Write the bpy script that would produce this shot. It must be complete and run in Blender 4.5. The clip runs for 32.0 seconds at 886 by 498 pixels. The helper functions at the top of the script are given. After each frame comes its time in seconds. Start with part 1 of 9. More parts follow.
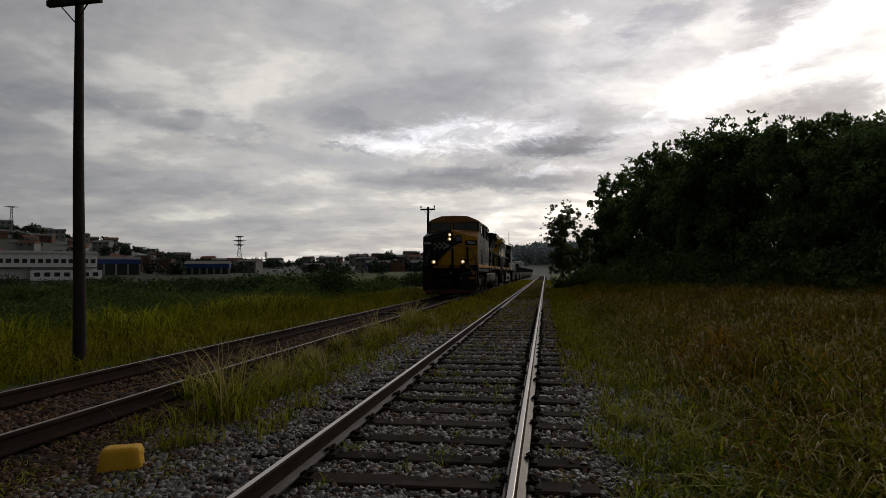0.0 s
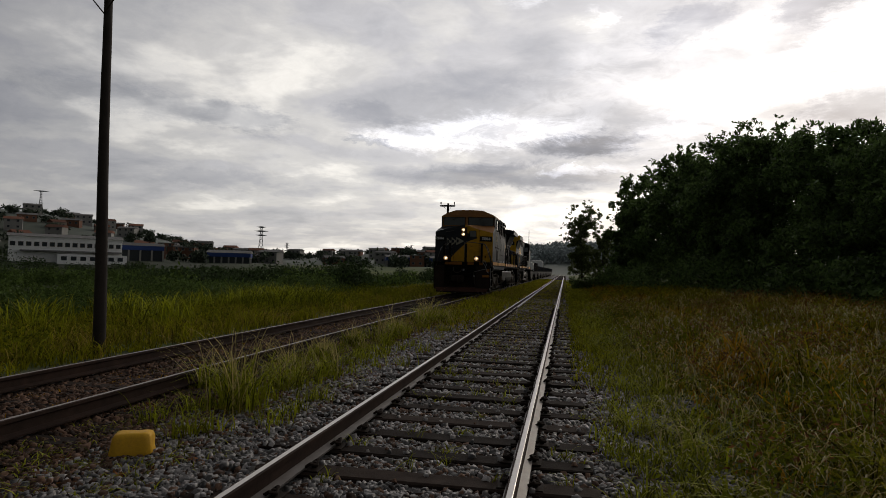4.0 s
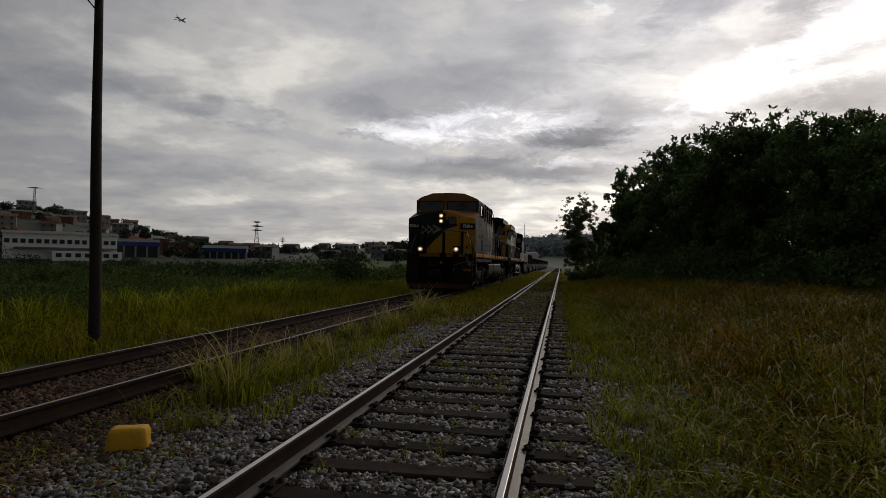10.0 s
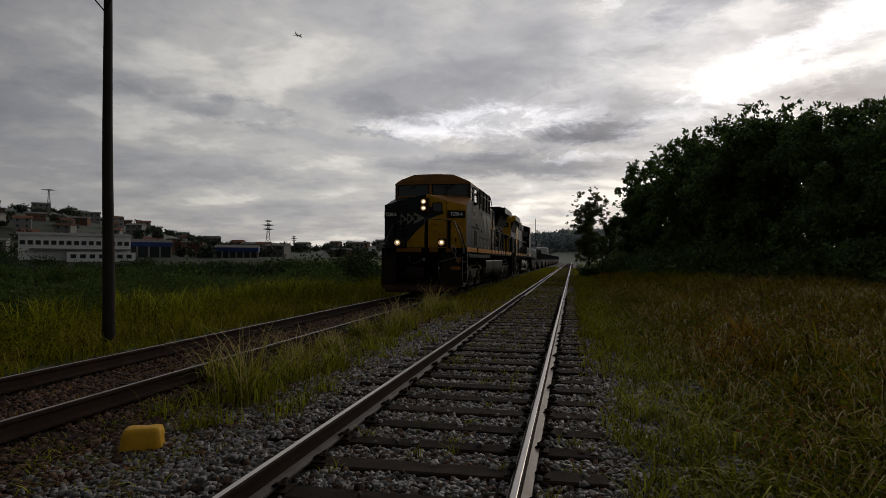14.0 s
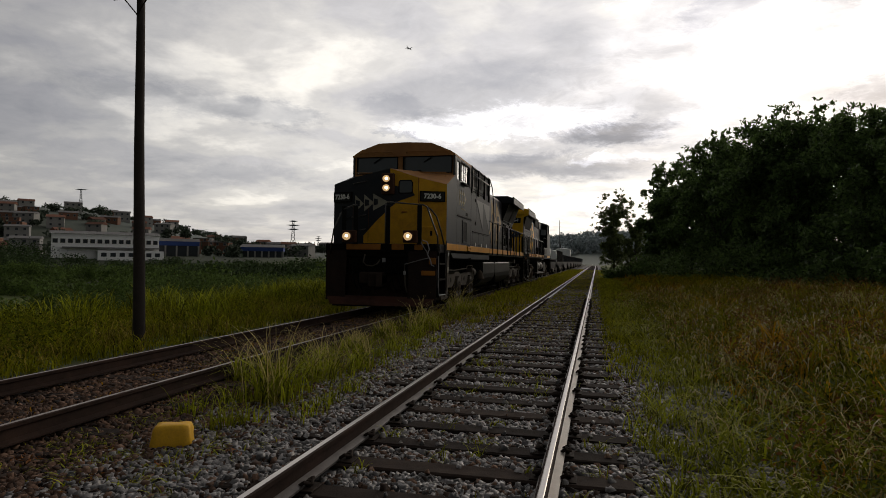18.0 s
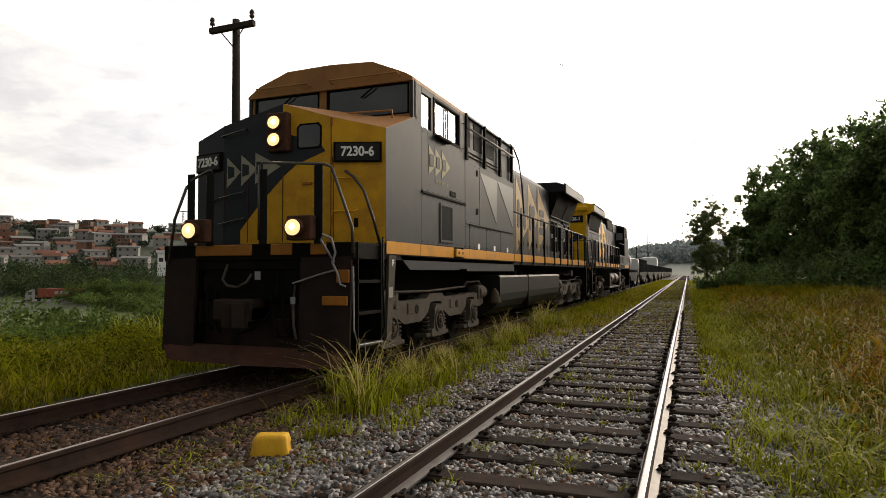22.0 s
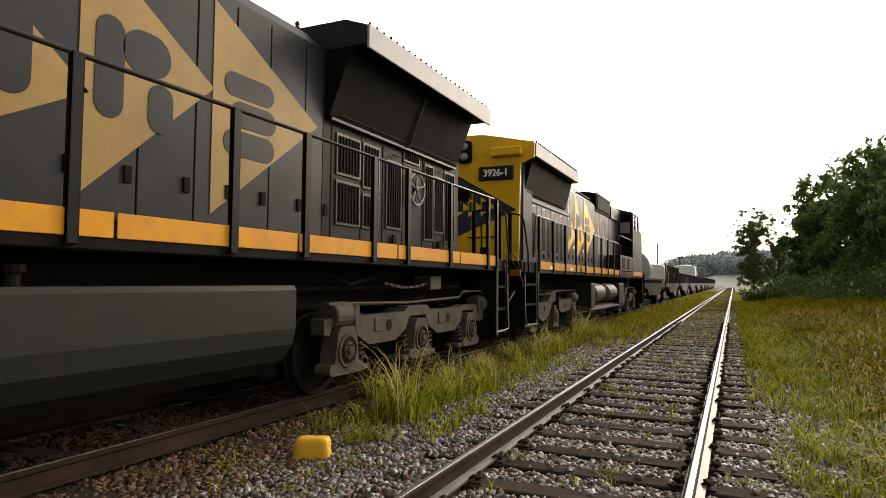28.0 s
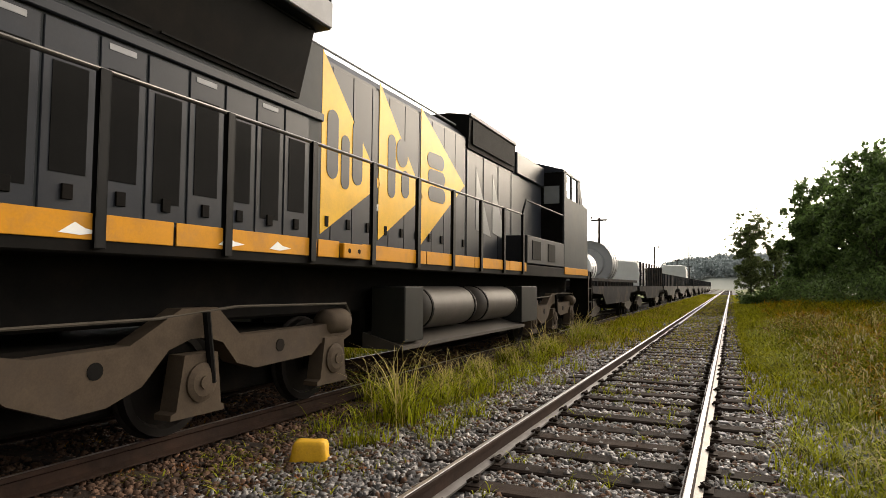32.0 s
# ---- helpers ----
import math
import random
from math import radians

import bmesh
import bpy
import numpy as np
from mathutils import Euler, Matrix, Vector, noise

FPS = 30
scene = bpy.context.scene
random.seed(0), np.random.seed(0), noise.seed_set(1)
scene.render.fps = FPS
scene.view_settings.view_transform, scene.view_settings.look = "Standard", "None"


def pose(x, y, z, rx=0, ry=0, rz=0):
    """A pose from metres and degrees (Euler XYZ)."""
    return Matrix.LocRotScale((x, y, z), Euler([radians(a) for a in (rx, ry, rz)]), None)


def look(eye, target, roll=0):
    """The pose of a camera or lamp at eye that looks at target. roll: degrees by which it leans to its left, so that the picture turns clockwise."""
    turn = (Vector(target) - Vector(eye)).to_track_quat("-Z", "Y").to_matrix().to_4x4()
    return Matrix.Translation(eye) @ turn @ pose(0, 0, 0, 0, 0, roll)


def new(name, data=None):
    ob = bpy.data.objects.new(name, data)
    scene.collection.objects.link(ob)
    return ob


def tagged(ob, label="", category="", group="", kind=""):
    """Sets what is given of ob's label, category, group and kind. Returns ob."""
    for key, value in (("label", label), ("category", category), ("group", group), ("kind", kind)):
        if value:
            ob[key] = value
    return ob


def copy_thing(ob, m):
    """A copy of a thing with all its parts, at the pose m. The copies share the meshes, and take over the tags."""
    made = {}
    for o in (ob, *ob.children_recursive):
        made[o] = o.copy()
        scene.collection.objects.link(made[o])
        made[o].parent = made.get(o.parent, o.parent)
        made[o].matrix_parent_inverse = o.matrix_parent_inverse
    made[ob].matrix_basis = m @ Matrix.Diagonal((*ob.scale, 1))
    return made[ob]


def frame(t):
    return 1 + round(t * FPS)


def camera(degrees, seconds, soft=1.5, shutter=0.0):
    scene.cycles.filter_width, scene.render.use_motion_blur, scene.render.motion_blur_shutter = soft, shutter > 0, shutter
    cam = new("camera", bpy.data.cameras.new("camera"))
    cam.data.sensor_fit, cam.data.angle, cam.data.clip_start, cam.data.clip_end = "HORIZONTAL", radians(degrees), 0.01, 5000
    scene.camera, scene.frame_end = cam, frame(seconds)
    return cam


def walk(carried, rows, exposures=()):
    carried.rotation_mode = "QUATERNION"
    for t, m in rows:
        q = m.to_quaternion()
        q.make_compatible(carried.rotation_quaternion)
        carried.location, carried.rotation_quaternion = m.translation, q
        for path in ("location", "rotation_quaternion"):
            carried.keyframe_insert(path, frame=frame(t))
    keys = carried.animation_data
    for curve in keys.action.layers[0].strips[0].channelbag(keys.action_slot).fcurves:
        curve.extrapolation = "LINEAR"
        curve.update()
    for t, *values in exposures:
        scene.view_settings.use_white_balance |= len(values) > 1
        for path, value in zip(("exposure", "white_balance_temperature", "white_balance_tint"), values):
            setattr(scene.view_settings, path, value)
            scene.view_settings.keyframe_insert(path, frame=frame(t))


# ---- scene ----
cam = camera(69.97, 32.0, soft=0.5)
PATH = [
    (0.0, (-0.094, 0.034, 1.517), (-1.683, 9.900, 1.892), -0.35),
    (0.5, (-0.074, 0.026, 1.529), (-1.497, 9.921, 1.794), 0.17),
    (1.0, (-0.068, 0.011, 1.530), (-1.387, 9.922, 1.695), 0.28),
    (1.5, (-0.063, -0.000, 1.531), (-1.089, 9.946, 1.687), -0.05),
    (2.0, (-0.059, -0.008, 1.531), (-1.021, 9.944, 1.729), 0.36),
    (2.5, (-0.044, 0.000, 1.538), (-1.102, 9.944, 1.596), 1.09),
    (3.0, (-0.024, 0.016, 1.546), (-1.512, 9.904, 1.463), -0.51),
    (3.5, (-0.016, 0.020, 1.546), (-1.817, 9.852, 1.852), 1.07),
    (5.5, (-0.014, 0.020, 1.540), (-2.144, 9.784, 1.877), 0.86),
    (6.0, (-0.016, 0.032, 1.540), (-2.190, 9.783, 1.968), 0.31),
    (6.5, (-0.001, 0.027, 1.538), (-1.974, 9.824, 1.886), 0.59),
    (7.0, (0.006, 0.021, 1.539), (-1.881, 9.838, 1.819), 1.00),
    (7.5, (0.011, 0.016, 1.539), (-1.899, 9.828, 1.804), 1.10),
    (8.0, (0.015, 0.012, 1.539), (-1.884, 9.827, 1.771), 1.11),
    (8.5, (0.014, 0.007, 1.537), (-1.899, 9.819, 1.790), 1.19),
    (9.0, (0.014, 0.004, 1.538), (-1.884, 9.819, 1.817), 0.96),
    (9.5, (0.013, 0.002, 1.539), (-1.858, 9.822, 1.795), 1.06),
    (10.0, (0.015, 0.004, 1.539), (-1.820, 9.832, 1.748), 0.98),
    (10.5, (0.016, 0.008, 1.539), (-1.767, 9.846, 1.716), 1.15),
    (11.0, (0.015, 0.010, 1.539), (-1.807, 9.841, 1.724), 1.33),
    (11.5, (0.013, 0.015, 1.540), (-1.811, 9.846, 1.708), 1.18),
    (12.0, (0.002, 0.018, 1.542), (-1.835, 9.847, 1.698), 0.95),
    (12.5, (0.007, 0.017, 1.537), (-1.824, 9.847, 1.680), 0.77),
    (13.0, (0.009, 0.018, 1.539), (-1.927, 9.828, 1.666), 0.40),
    (13.5, (0.009, 0.022, 1.540), (-1.953, 9.827, 1.689), 0.41),
    (14.0, (0.013, 0.035, 1.544), (-1.989, 9.831, 1.698), 0.30),
    (14.5, (0.004, 0.024, 1.544), (-2.070, 9.806, 1.637), 0.41),
    (16.5, (-0.003, 0.021, 1.554), (-2.154, 9.786, 1.669), 0.55),
    (17.0, (-0.005, 0.021, 1.556), (-2.154, 9.787, 1.642), 0.54),
    (17.5, (-0.007, 0.021, 1.554), (-2.203, 9.776, 1.674), 0.55),
    (18.0, (-0.011, 0.021, 1.551), (-2.371, 9.736, 1.720), 0.77),
    (18.5, (-0.005, 0.020, 1.555), (-2.422, 9.723, 1.702), 0.64),
    (19.0, (-0.007, 0.016, 1.558), (-2.465, 9.707, 1.722), 0.57),
    (19.5, (-0.011, 0.011, 1.559), (-2.624, 9.662, 1.742), 0.45),
    (20.0, (-0.010, 0.011, 1.561), (-2.744, 9.627, 1.782), 0.49),
    (20.5, (-0.017, 0.006, 1.563), (-2.929, 9.568, 1.887), 0.53),
    (21.0, (-0.023, 0.001, 1.562), (-3.192, 9.478, 1.929), 0.29),
    (21.5, (-0.023, -0.002, 1.564), (-3.355, 9.419, 1.929), 0.15),
    (22.0, (-0.024, -0.009, 1.560), (-3.629, 9.311, 1.925), -0.15),
    (22.5, (-0.025, -0.015, 1.558), (-3.840, 9.222, 1.921), -0.07),
    (23.0, (-0.029, -0.023, 1.556), (-4.134, 9.078, 2.126), -0.27),
    (23.5, (-0.031, -0.029, 1.557), (-4.241, 9.023, 2.133), -0.09),
    (24.0, (-0.035, -0.036, 1.559), (-4.181, 9.043, 2.177), -0.02),
    (24.5, (-0.037, -0.037, 1.551), (-4.274, 8.997, 2.216), -0.14),
    (25.0, (-0.035, -0.034, 1.547), (-4.302, 8.986, 2.204), 0.25),
    (25.5, (-0.035, -0.033, 1.545), (-4.357, 8.961, 2.192), -0.00),
    (27.5, (-0.034, -0.031, 1.544), (-4.228, 9.029, 2.121), 0.42),
    (28.0, (-0.035, -0.029, 1.544), (-4.202, 9.048, 2.044), 0.50),
    (28.5, (-0.032, -0.028, 1.543), (-4.136, 9.079, 2.010), 0.23),
    (29.0, (-0.030, -0.027, 1.544), (-4.130, 9.083, 1.995), 0.45),
    (29.5, (-0.028, -0.024, 1.547), (-4.133, 9.083, 1.994), 0.44),
    (30.0, (-0.033, -0.031, 1.545), (-4.094, 9.097, 1.977), 0.52),
    (30.5, (-0.033, -0.035, 1.543), (-4.148, 9.068, 1.999), 0.48),
    (31.0, (-0.036, -0.041, 1.542), (-4.271, 9.003, 2.060), 0.37),
    (31.5, (-0.035, -0.042, 1.544), (-4.232, 9.019, 2.077), 0.38),
    (32.0, (-0.034, -0.042, 1.548), (-4.165, 9.048, 2.091), 0.54),
]

# ---- exposure, sky and sun ----
EXPOSURES = [
    (0.0, -0.18, 6850, 10), (2.1, -0.18, 6850, 10), (3.0, 0.2, 6850, 10), (5.5, 0.0, 6850, 10), (7.0, -0.2, 6850, 10), (12.0, -0.22, 6850, 10), (14.5, -0.28, 6850, 10), (16.5, -0.05, 6850, 10), (18.0, 0.35, 7000, 10),
    (19.0, 0.65, 7000, 10), (20.0, 0.82, 7000, 10), (21.0, 0.85, 7200, 10), (21.5, 1.4, 7400, 10), (22.0, 1.85, 7500, 10), (23.0, 2.28, 7550, 10), (25.0, 2.36, 7550, 10), (32.0, 2.38, 7550, 10),
]
walk(cam, [(t, look(e, g, r)) for t, e, g, r in PATH], EXPOSURES)

SUN_AZ, SUN_EL = radians(20.0), radians(19.0)      # azimuth to the right of +y
SUN_DIR = Vector((math.sin(SUN_AZ) * math.cos(SUN_EL), math.cos(SUN_AZ) * math.cos(SUN_EL), math.sin(SUN_EL)))


# single banks and gaps of the cloud deck: bearing, height, half width, half height, tilt (degrees), depth or brightness
CLOUD_BANKS = [(-5, 8.5, 11, 1.3, 2, 0.50), (1.5, 11.3, 4.6, 0.95, 4, 0.62), (-29, 12.4, 4, 1.2, -6, 0.34), (-38, 13.2, 7, 1.2, -3, 0.24),
               (-18, 13.8, 3, 0.9, -3, 0.18), (-16.5, 11.0, 2.2, 0.4, -4, 0.35), (-30, 7.0, 7, 0.8, 0, 0.15), (-36, 24, 9, 5, 0, 0.16), (-47, 15, 13, 9, 0, 0.22),
               (22.5, 12.8, 4.0, 2.2, 12, 0.55), (10.5, 20.6, 3.6, 1.6, 10, 0.38), (19.5, 20.8, 2.8, 1.4, 14, 0.35), (-9, 16.5, 5, 1.6, 6, 0.14)]
CLOUD_GAPS = [(-8, 12.2, 8.5, 1.35, 3, 1.7), (16, 15.6, 11, 1.8, 23, 1.5), (1.5, 9.3, 3.8, 0.4, 4, 0.7), (-3, 4.4, 5.5, 1.7, 0, 0.35), (4, 16.5, 9, 3.4, 20, 0.30), (-4, 24, 2.2, 1.2, 0, 0.5), (2.5, 21.5, 1.4, 0.8, 0, 0.5), (12, 25, 7, 1.2, 8, 0.4)]


def node(nt, kind, **inputs):
    n = nt.nodes.new(kind)
    for k, v in inputs.items():
        n.inputs[k.replace("_", " ")].default_value = v
    return n


def build_world():
    w = bpy.data.worlds.new("overcast_sky")
    scene.world = w
    w.use_nodes = True
    nt = w.node_tree
    nt.nodes.clear()
    L = nt.links.new
    tc = nt.nodes.new("ShaderNodeTexCoord")
    sep = nt.nodes.new("ShaderNodeSeparateXYZ")
    L(tc.outputs["Generated"], sep.inputs[0])

    def math_(op, a, b=None, clamp=False):
        n = nt.nodes.new("ShaderNodeMath")
        n.operation, n.use_clamp = op, clamp
        for i, v in enumerate((a, b)):
            if v is None:
                continue
            if isinstance(v, (int, float)):
                n.inputs[i].default_value = v
            else:
                L(v, n.inputs[i])
        return n.outputs[0]

    up = math_("MAXIMUM", sep.outputs[2], 0.0)
    den = math_("ADD", up, 0.16)
    comb = nt.nodes.new("ShaderNodeCombineXYZ")
    L(math_("DIVIDE", sep.outputs[0], den), comb.inputs[0])
    L(math_("DIVIDE", sep.outputs[1], den), comb.inputs[1])

    def noise_(scale, detail, rough, offs, dist=0.0):
        mp = nt.nodes.new("ShaderNodeMapping")
        mp.inputs["Location"].default_value = offs
        L(comb.outputs[0], mp.inputs["Vector"])
        n = node(nt, "ShaderNodeTexNoise", Scale=scale, Detail=detail, Roughness=rough, Distortion=dist)
        L(mp.outputs[0], n.inputs["Vector"])
        return n.outputs["Fac"]

    def ramp(fac, stops):
        r = nt.nodes.new("ShaderNodeValToRGB")
        r.color_ramp.interpolation = "EASE"
        while len(r.color_ramp.elements) < len(stops):
            r.color_ramp.elements.new(0.5)
        for e, (p, c) in zip(r.color_ramp.elements, stops):
            e.position, e.color = p, (*c, 1)
        L(fac, r.inputs[0])
        return r.outputs[0]

    big = noise_(0.85, 5.0, 0.48, (3.1, 1.7, 0.0), 0.25)
    small = noise_(2.6, 6.0, 0.52, (0.4, 5.2, 0.0), 0.2)
    # thin streaks that crowd towards the horizon
    den2 = math_("ADD", up, 0.045)
    comb2 = nt.nodes.new("ShaderNodeCombineXYZ")
    L(math_("DIVIDE", sep.outputs[0], den2), comb2.inputs[0])
    L(math_("DIVIDE", sep.outputs[1], den2), comb2.inputs[1])
    streak = node(nt, "ShaderNodeTexNoise", Scale=0.95, Detail=8.0, Roughness=0.62, Distortion=0.5)
    L(comb2.outputs[0], streak.inputs["Vector"])
    veil = math_("ADD", math_("ADD", math_("MULTIPLY", big, 0.50), math_("MULTIPLY", small, 0.40)), math_("MULTIPLY", streak.outputs["Fac"], 0.12))
    cloud = ramp(veil, [(0.40, (0.42, 0.43, 0.475)), (0.48, (0.515, 0.52, 0.56)), (0.54, (0.62, 0.62, 0.635)), (0.61, (0.90, 0.89, 0.875))])
    # bearing and height over the horizon, ragged by noise, for the single cloud banks and gaps
    rag = node(nt, "ShaderNodeTexNoise", Scale=11.0, Detail=9.0, Roughness=0.74, Distortion=0.3)
    mp = nt.nodes.new("ShaderNodeMapping")
    mp.inputs["Scale"].default_value = (1.0, 1.0, 2.5)
    L(tc.outputs["Generated"], mp.inputs["Vector"])
    L(mp.outputs[0], rag.inputs["Vector"])
    split = nt.nodes.new("ShaderNodeSeparateColor")
    L(rag.outputs["Color"], split.inputs[0])
    az = math_("ADD", math_("ARCTAN2", sep.outputs[0], sep.outputs[1]), math_("MULTIPLY", math_("SUBTRACT", split.outputs[0], 0.5), 0.22))
    el = math_("ADD", math_("ARCSINE", sep.outputs[2]), math_("MULTIPLY", math_("SUBTRACT", split.outputs[1], 0.5), 0.075))

    def bank(a0, e0, wide, high, tilt=0.0):
        """1 in the middle of an oval bank or gap of cloud, degrees."""
        da, de = math_("SUBTRACT", az, radians(a0)), math_("SUBTRACT", el, radians(e0))
        c, s_ = math.cos(radians(tilt)), math.sin(radians(tilt))
        u = math_("DIVIDE", math_("ADD", math_("MULTIPLY", da, c), math_("MULTIPLY", de, s_)), radians(wide))
        v = math_("DIVIDE", math_("SUBTRACT", math_("MULTIPLY", de, c), math_("MULTIPLY", da, s_)), radians(high))
        r2 = math_("ADD", math_("MULTIPLY", u, u), math_("MULTIPLY", v, v))
        return math_("EXPONENT", math_("MULTIPLY", math_("MULTIPLY", r2, r2), -1.0))

    shade = None
    for a0, e0, wide, high, tilt, depth in CLOUD_BANKS:
        k = math_("SUBTRACT", 1.0, math_("MULTIPLY", bank(a0, e0, wide, high, tilt), depth))
        shade = k if shade is None else math_("MULTIPLY", shade, k)
    wisp = node(nt, "ShaderNodeTexNoise", Scale=13.0, Detail=9.0, Roughness=0.68, Distortion=0.6)
    L(mp.outputs[0], wisp.inputs["Vector"])
    shade = math_("MULTIPLY", shade, math_("ADD", 0.80, math_("MULTIPLY", wisp.outputs["Fac"], 0.46)))
    bright = None
    for a0, e0, wide, high, tilt, amount in CLOUD_GAPS:
        k = math_("MULTIPLY", bank(a0, e0, wide, high, tilt), amount)
        bright = k if bright is None else math_("ADD", bright, k)
    # glow of the hidden sun
    dot = nt.nodes.new("ShaderNodeVectorMath")
    dot.operation = "DOT_PRODUCT"
    L(tc.outputs["Generated"], dot.inputs[0])
    dot.inputs[1].default_value = SUN_DIR
    facing = math_("MAXIMUM", dot.outputs["Value"], 0.0)
    toward = math_("MAXIMUM", math_("DIVIDE", math_("ADD", dot.outputs["Value"], 0.30), 1.30), 0.0)
    wide = math_("POWER", toward, 1.25)
    tight = math_("MULTIPLY", math_("POWER", facing, 30.0), ramp(veil, [(0.40, (0.1, 0.1, 0.1)), (0.58, (1, 1, 1))]))
    gain = math_("ADD", math_("ADD", 0.15, math_("MULTIPLY", wide, 1.36)), math_("MULTIPLY", tight, 0.9))
    torn = ramp(wisp.outputs["Fac"], [(0.36, (0.35, 0.35, 0.35)), (0.56, (1.15, 1.15, 1.15))])
    gain = math_("ADD", math_("MULTIPLY", gain, shade), math_("MULTIPLY", bright, torn))
    # dims the unseen sky overhead, which lowers the light on the ground
    overhead_dim = nt.nodes.new("ShaderNodeMapRange")
    overhead_dim.interpolation_type = "SMOOTHSTEP"
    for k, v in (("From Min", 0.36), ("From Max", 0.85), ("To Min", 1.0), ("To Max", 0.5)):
        overhead_dim.inputs[k].default_value = v
    L(up, overhead_dim.inputs["Value"])
    gain = math_("MULTIPLY", gain, overhead_dim.outputs[0])
    # thick banks are bluer than thin veil
    blue = nt.nodes.new("ShaderNodeMix")
    blue.data_type, blue.blend_type = "RGBA", "MULTIPLY"
    L(math_("MULTIPLY", math_("SUBTRACT", 1.0, shade), 1.4, True), blue.inputs["Factor"])
    L(cloud, blue.inputs["A"])
    blue.inputs["B"].default_value = (0.93, 0.985, 1.14, 1)
    lum = nt.nodes.new("ShaderNodeVectorMath")
    lum.operation = "SCALE"
    L(blue.outputs["Result"], lum.inputs[0])
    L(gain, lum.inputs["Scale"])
    # warm streaked band low over the horizon on the sun's side
    low = math_("POWER", math_("SUBTRACT", 1.0, math_("MINIMUM", up, 1.0)), 9.0)
    slits = ramp(streak.outputs["Fac"], [(0.42, (0.25, 0.25, 0.25)), (0.60, (1, 1, 1))])
    warm = math_("MULTIPLY", math_("MULTIPLY", math_("MULTIPLY", low, math_("POWER", facing, 8.0)), slits), 1.0)
    wcol = nt.nodes.new("ShaderNodeVectorMath")
    wcol.operation = "SCALE"
    wcol.inputs[0].default_value = (1.0, 0.82, 0.56)
    L(warm, wcol.inputs["Scale"])
    add = nt.nodes.new("ShaderNodeVectorMath")
    L(lum.outputs[0], add.inputs[0])
    L(wcol.outputs[0], add.inputs[1])
    sky = nt.nodes.new("ShaderNodeTexSky")
    sky.sky_type, sky.sun_disc = "NISHITA", False
    sky.sun_elevation, sky.sun_rotation = SUN_EL, SUN_AZ
    bg1 = node(nt, "ShaderNodeBackground", Strength=0.82)
    L(add.outputs[0], bg1.inputs[0])
    bg2 = node(nt, "ShaderNodeBackground", Strength=0.05)
    L(sky.outputs[0], bg2.inputs[0])
    mix = nt.nodes.new("ShaderNodeMixShader")
    mix.inputs[0].default_value = 0.12
    L(bg1.outputs[0], mix.inputs[1])
    L(bg2.outputs[0], mix.inputs[2])
    out = nt.nodes.new("ShaderNodeOutputWorld")
    L(mix.outputs[0], out.inputs[0])


build_world()
sun = new("sun", bpy.data.lights.new("sun", "SUN"))
sun.data.energy, sun.data.angle, sun.data.color = 0.5, radians(25), (1.0, 0.9, 0.78)
sun.matrix_world = look((0, 0, 60), Vector((0, 0, 60)) - SUN_DIR)

# ---- materials ----
MATS = {}


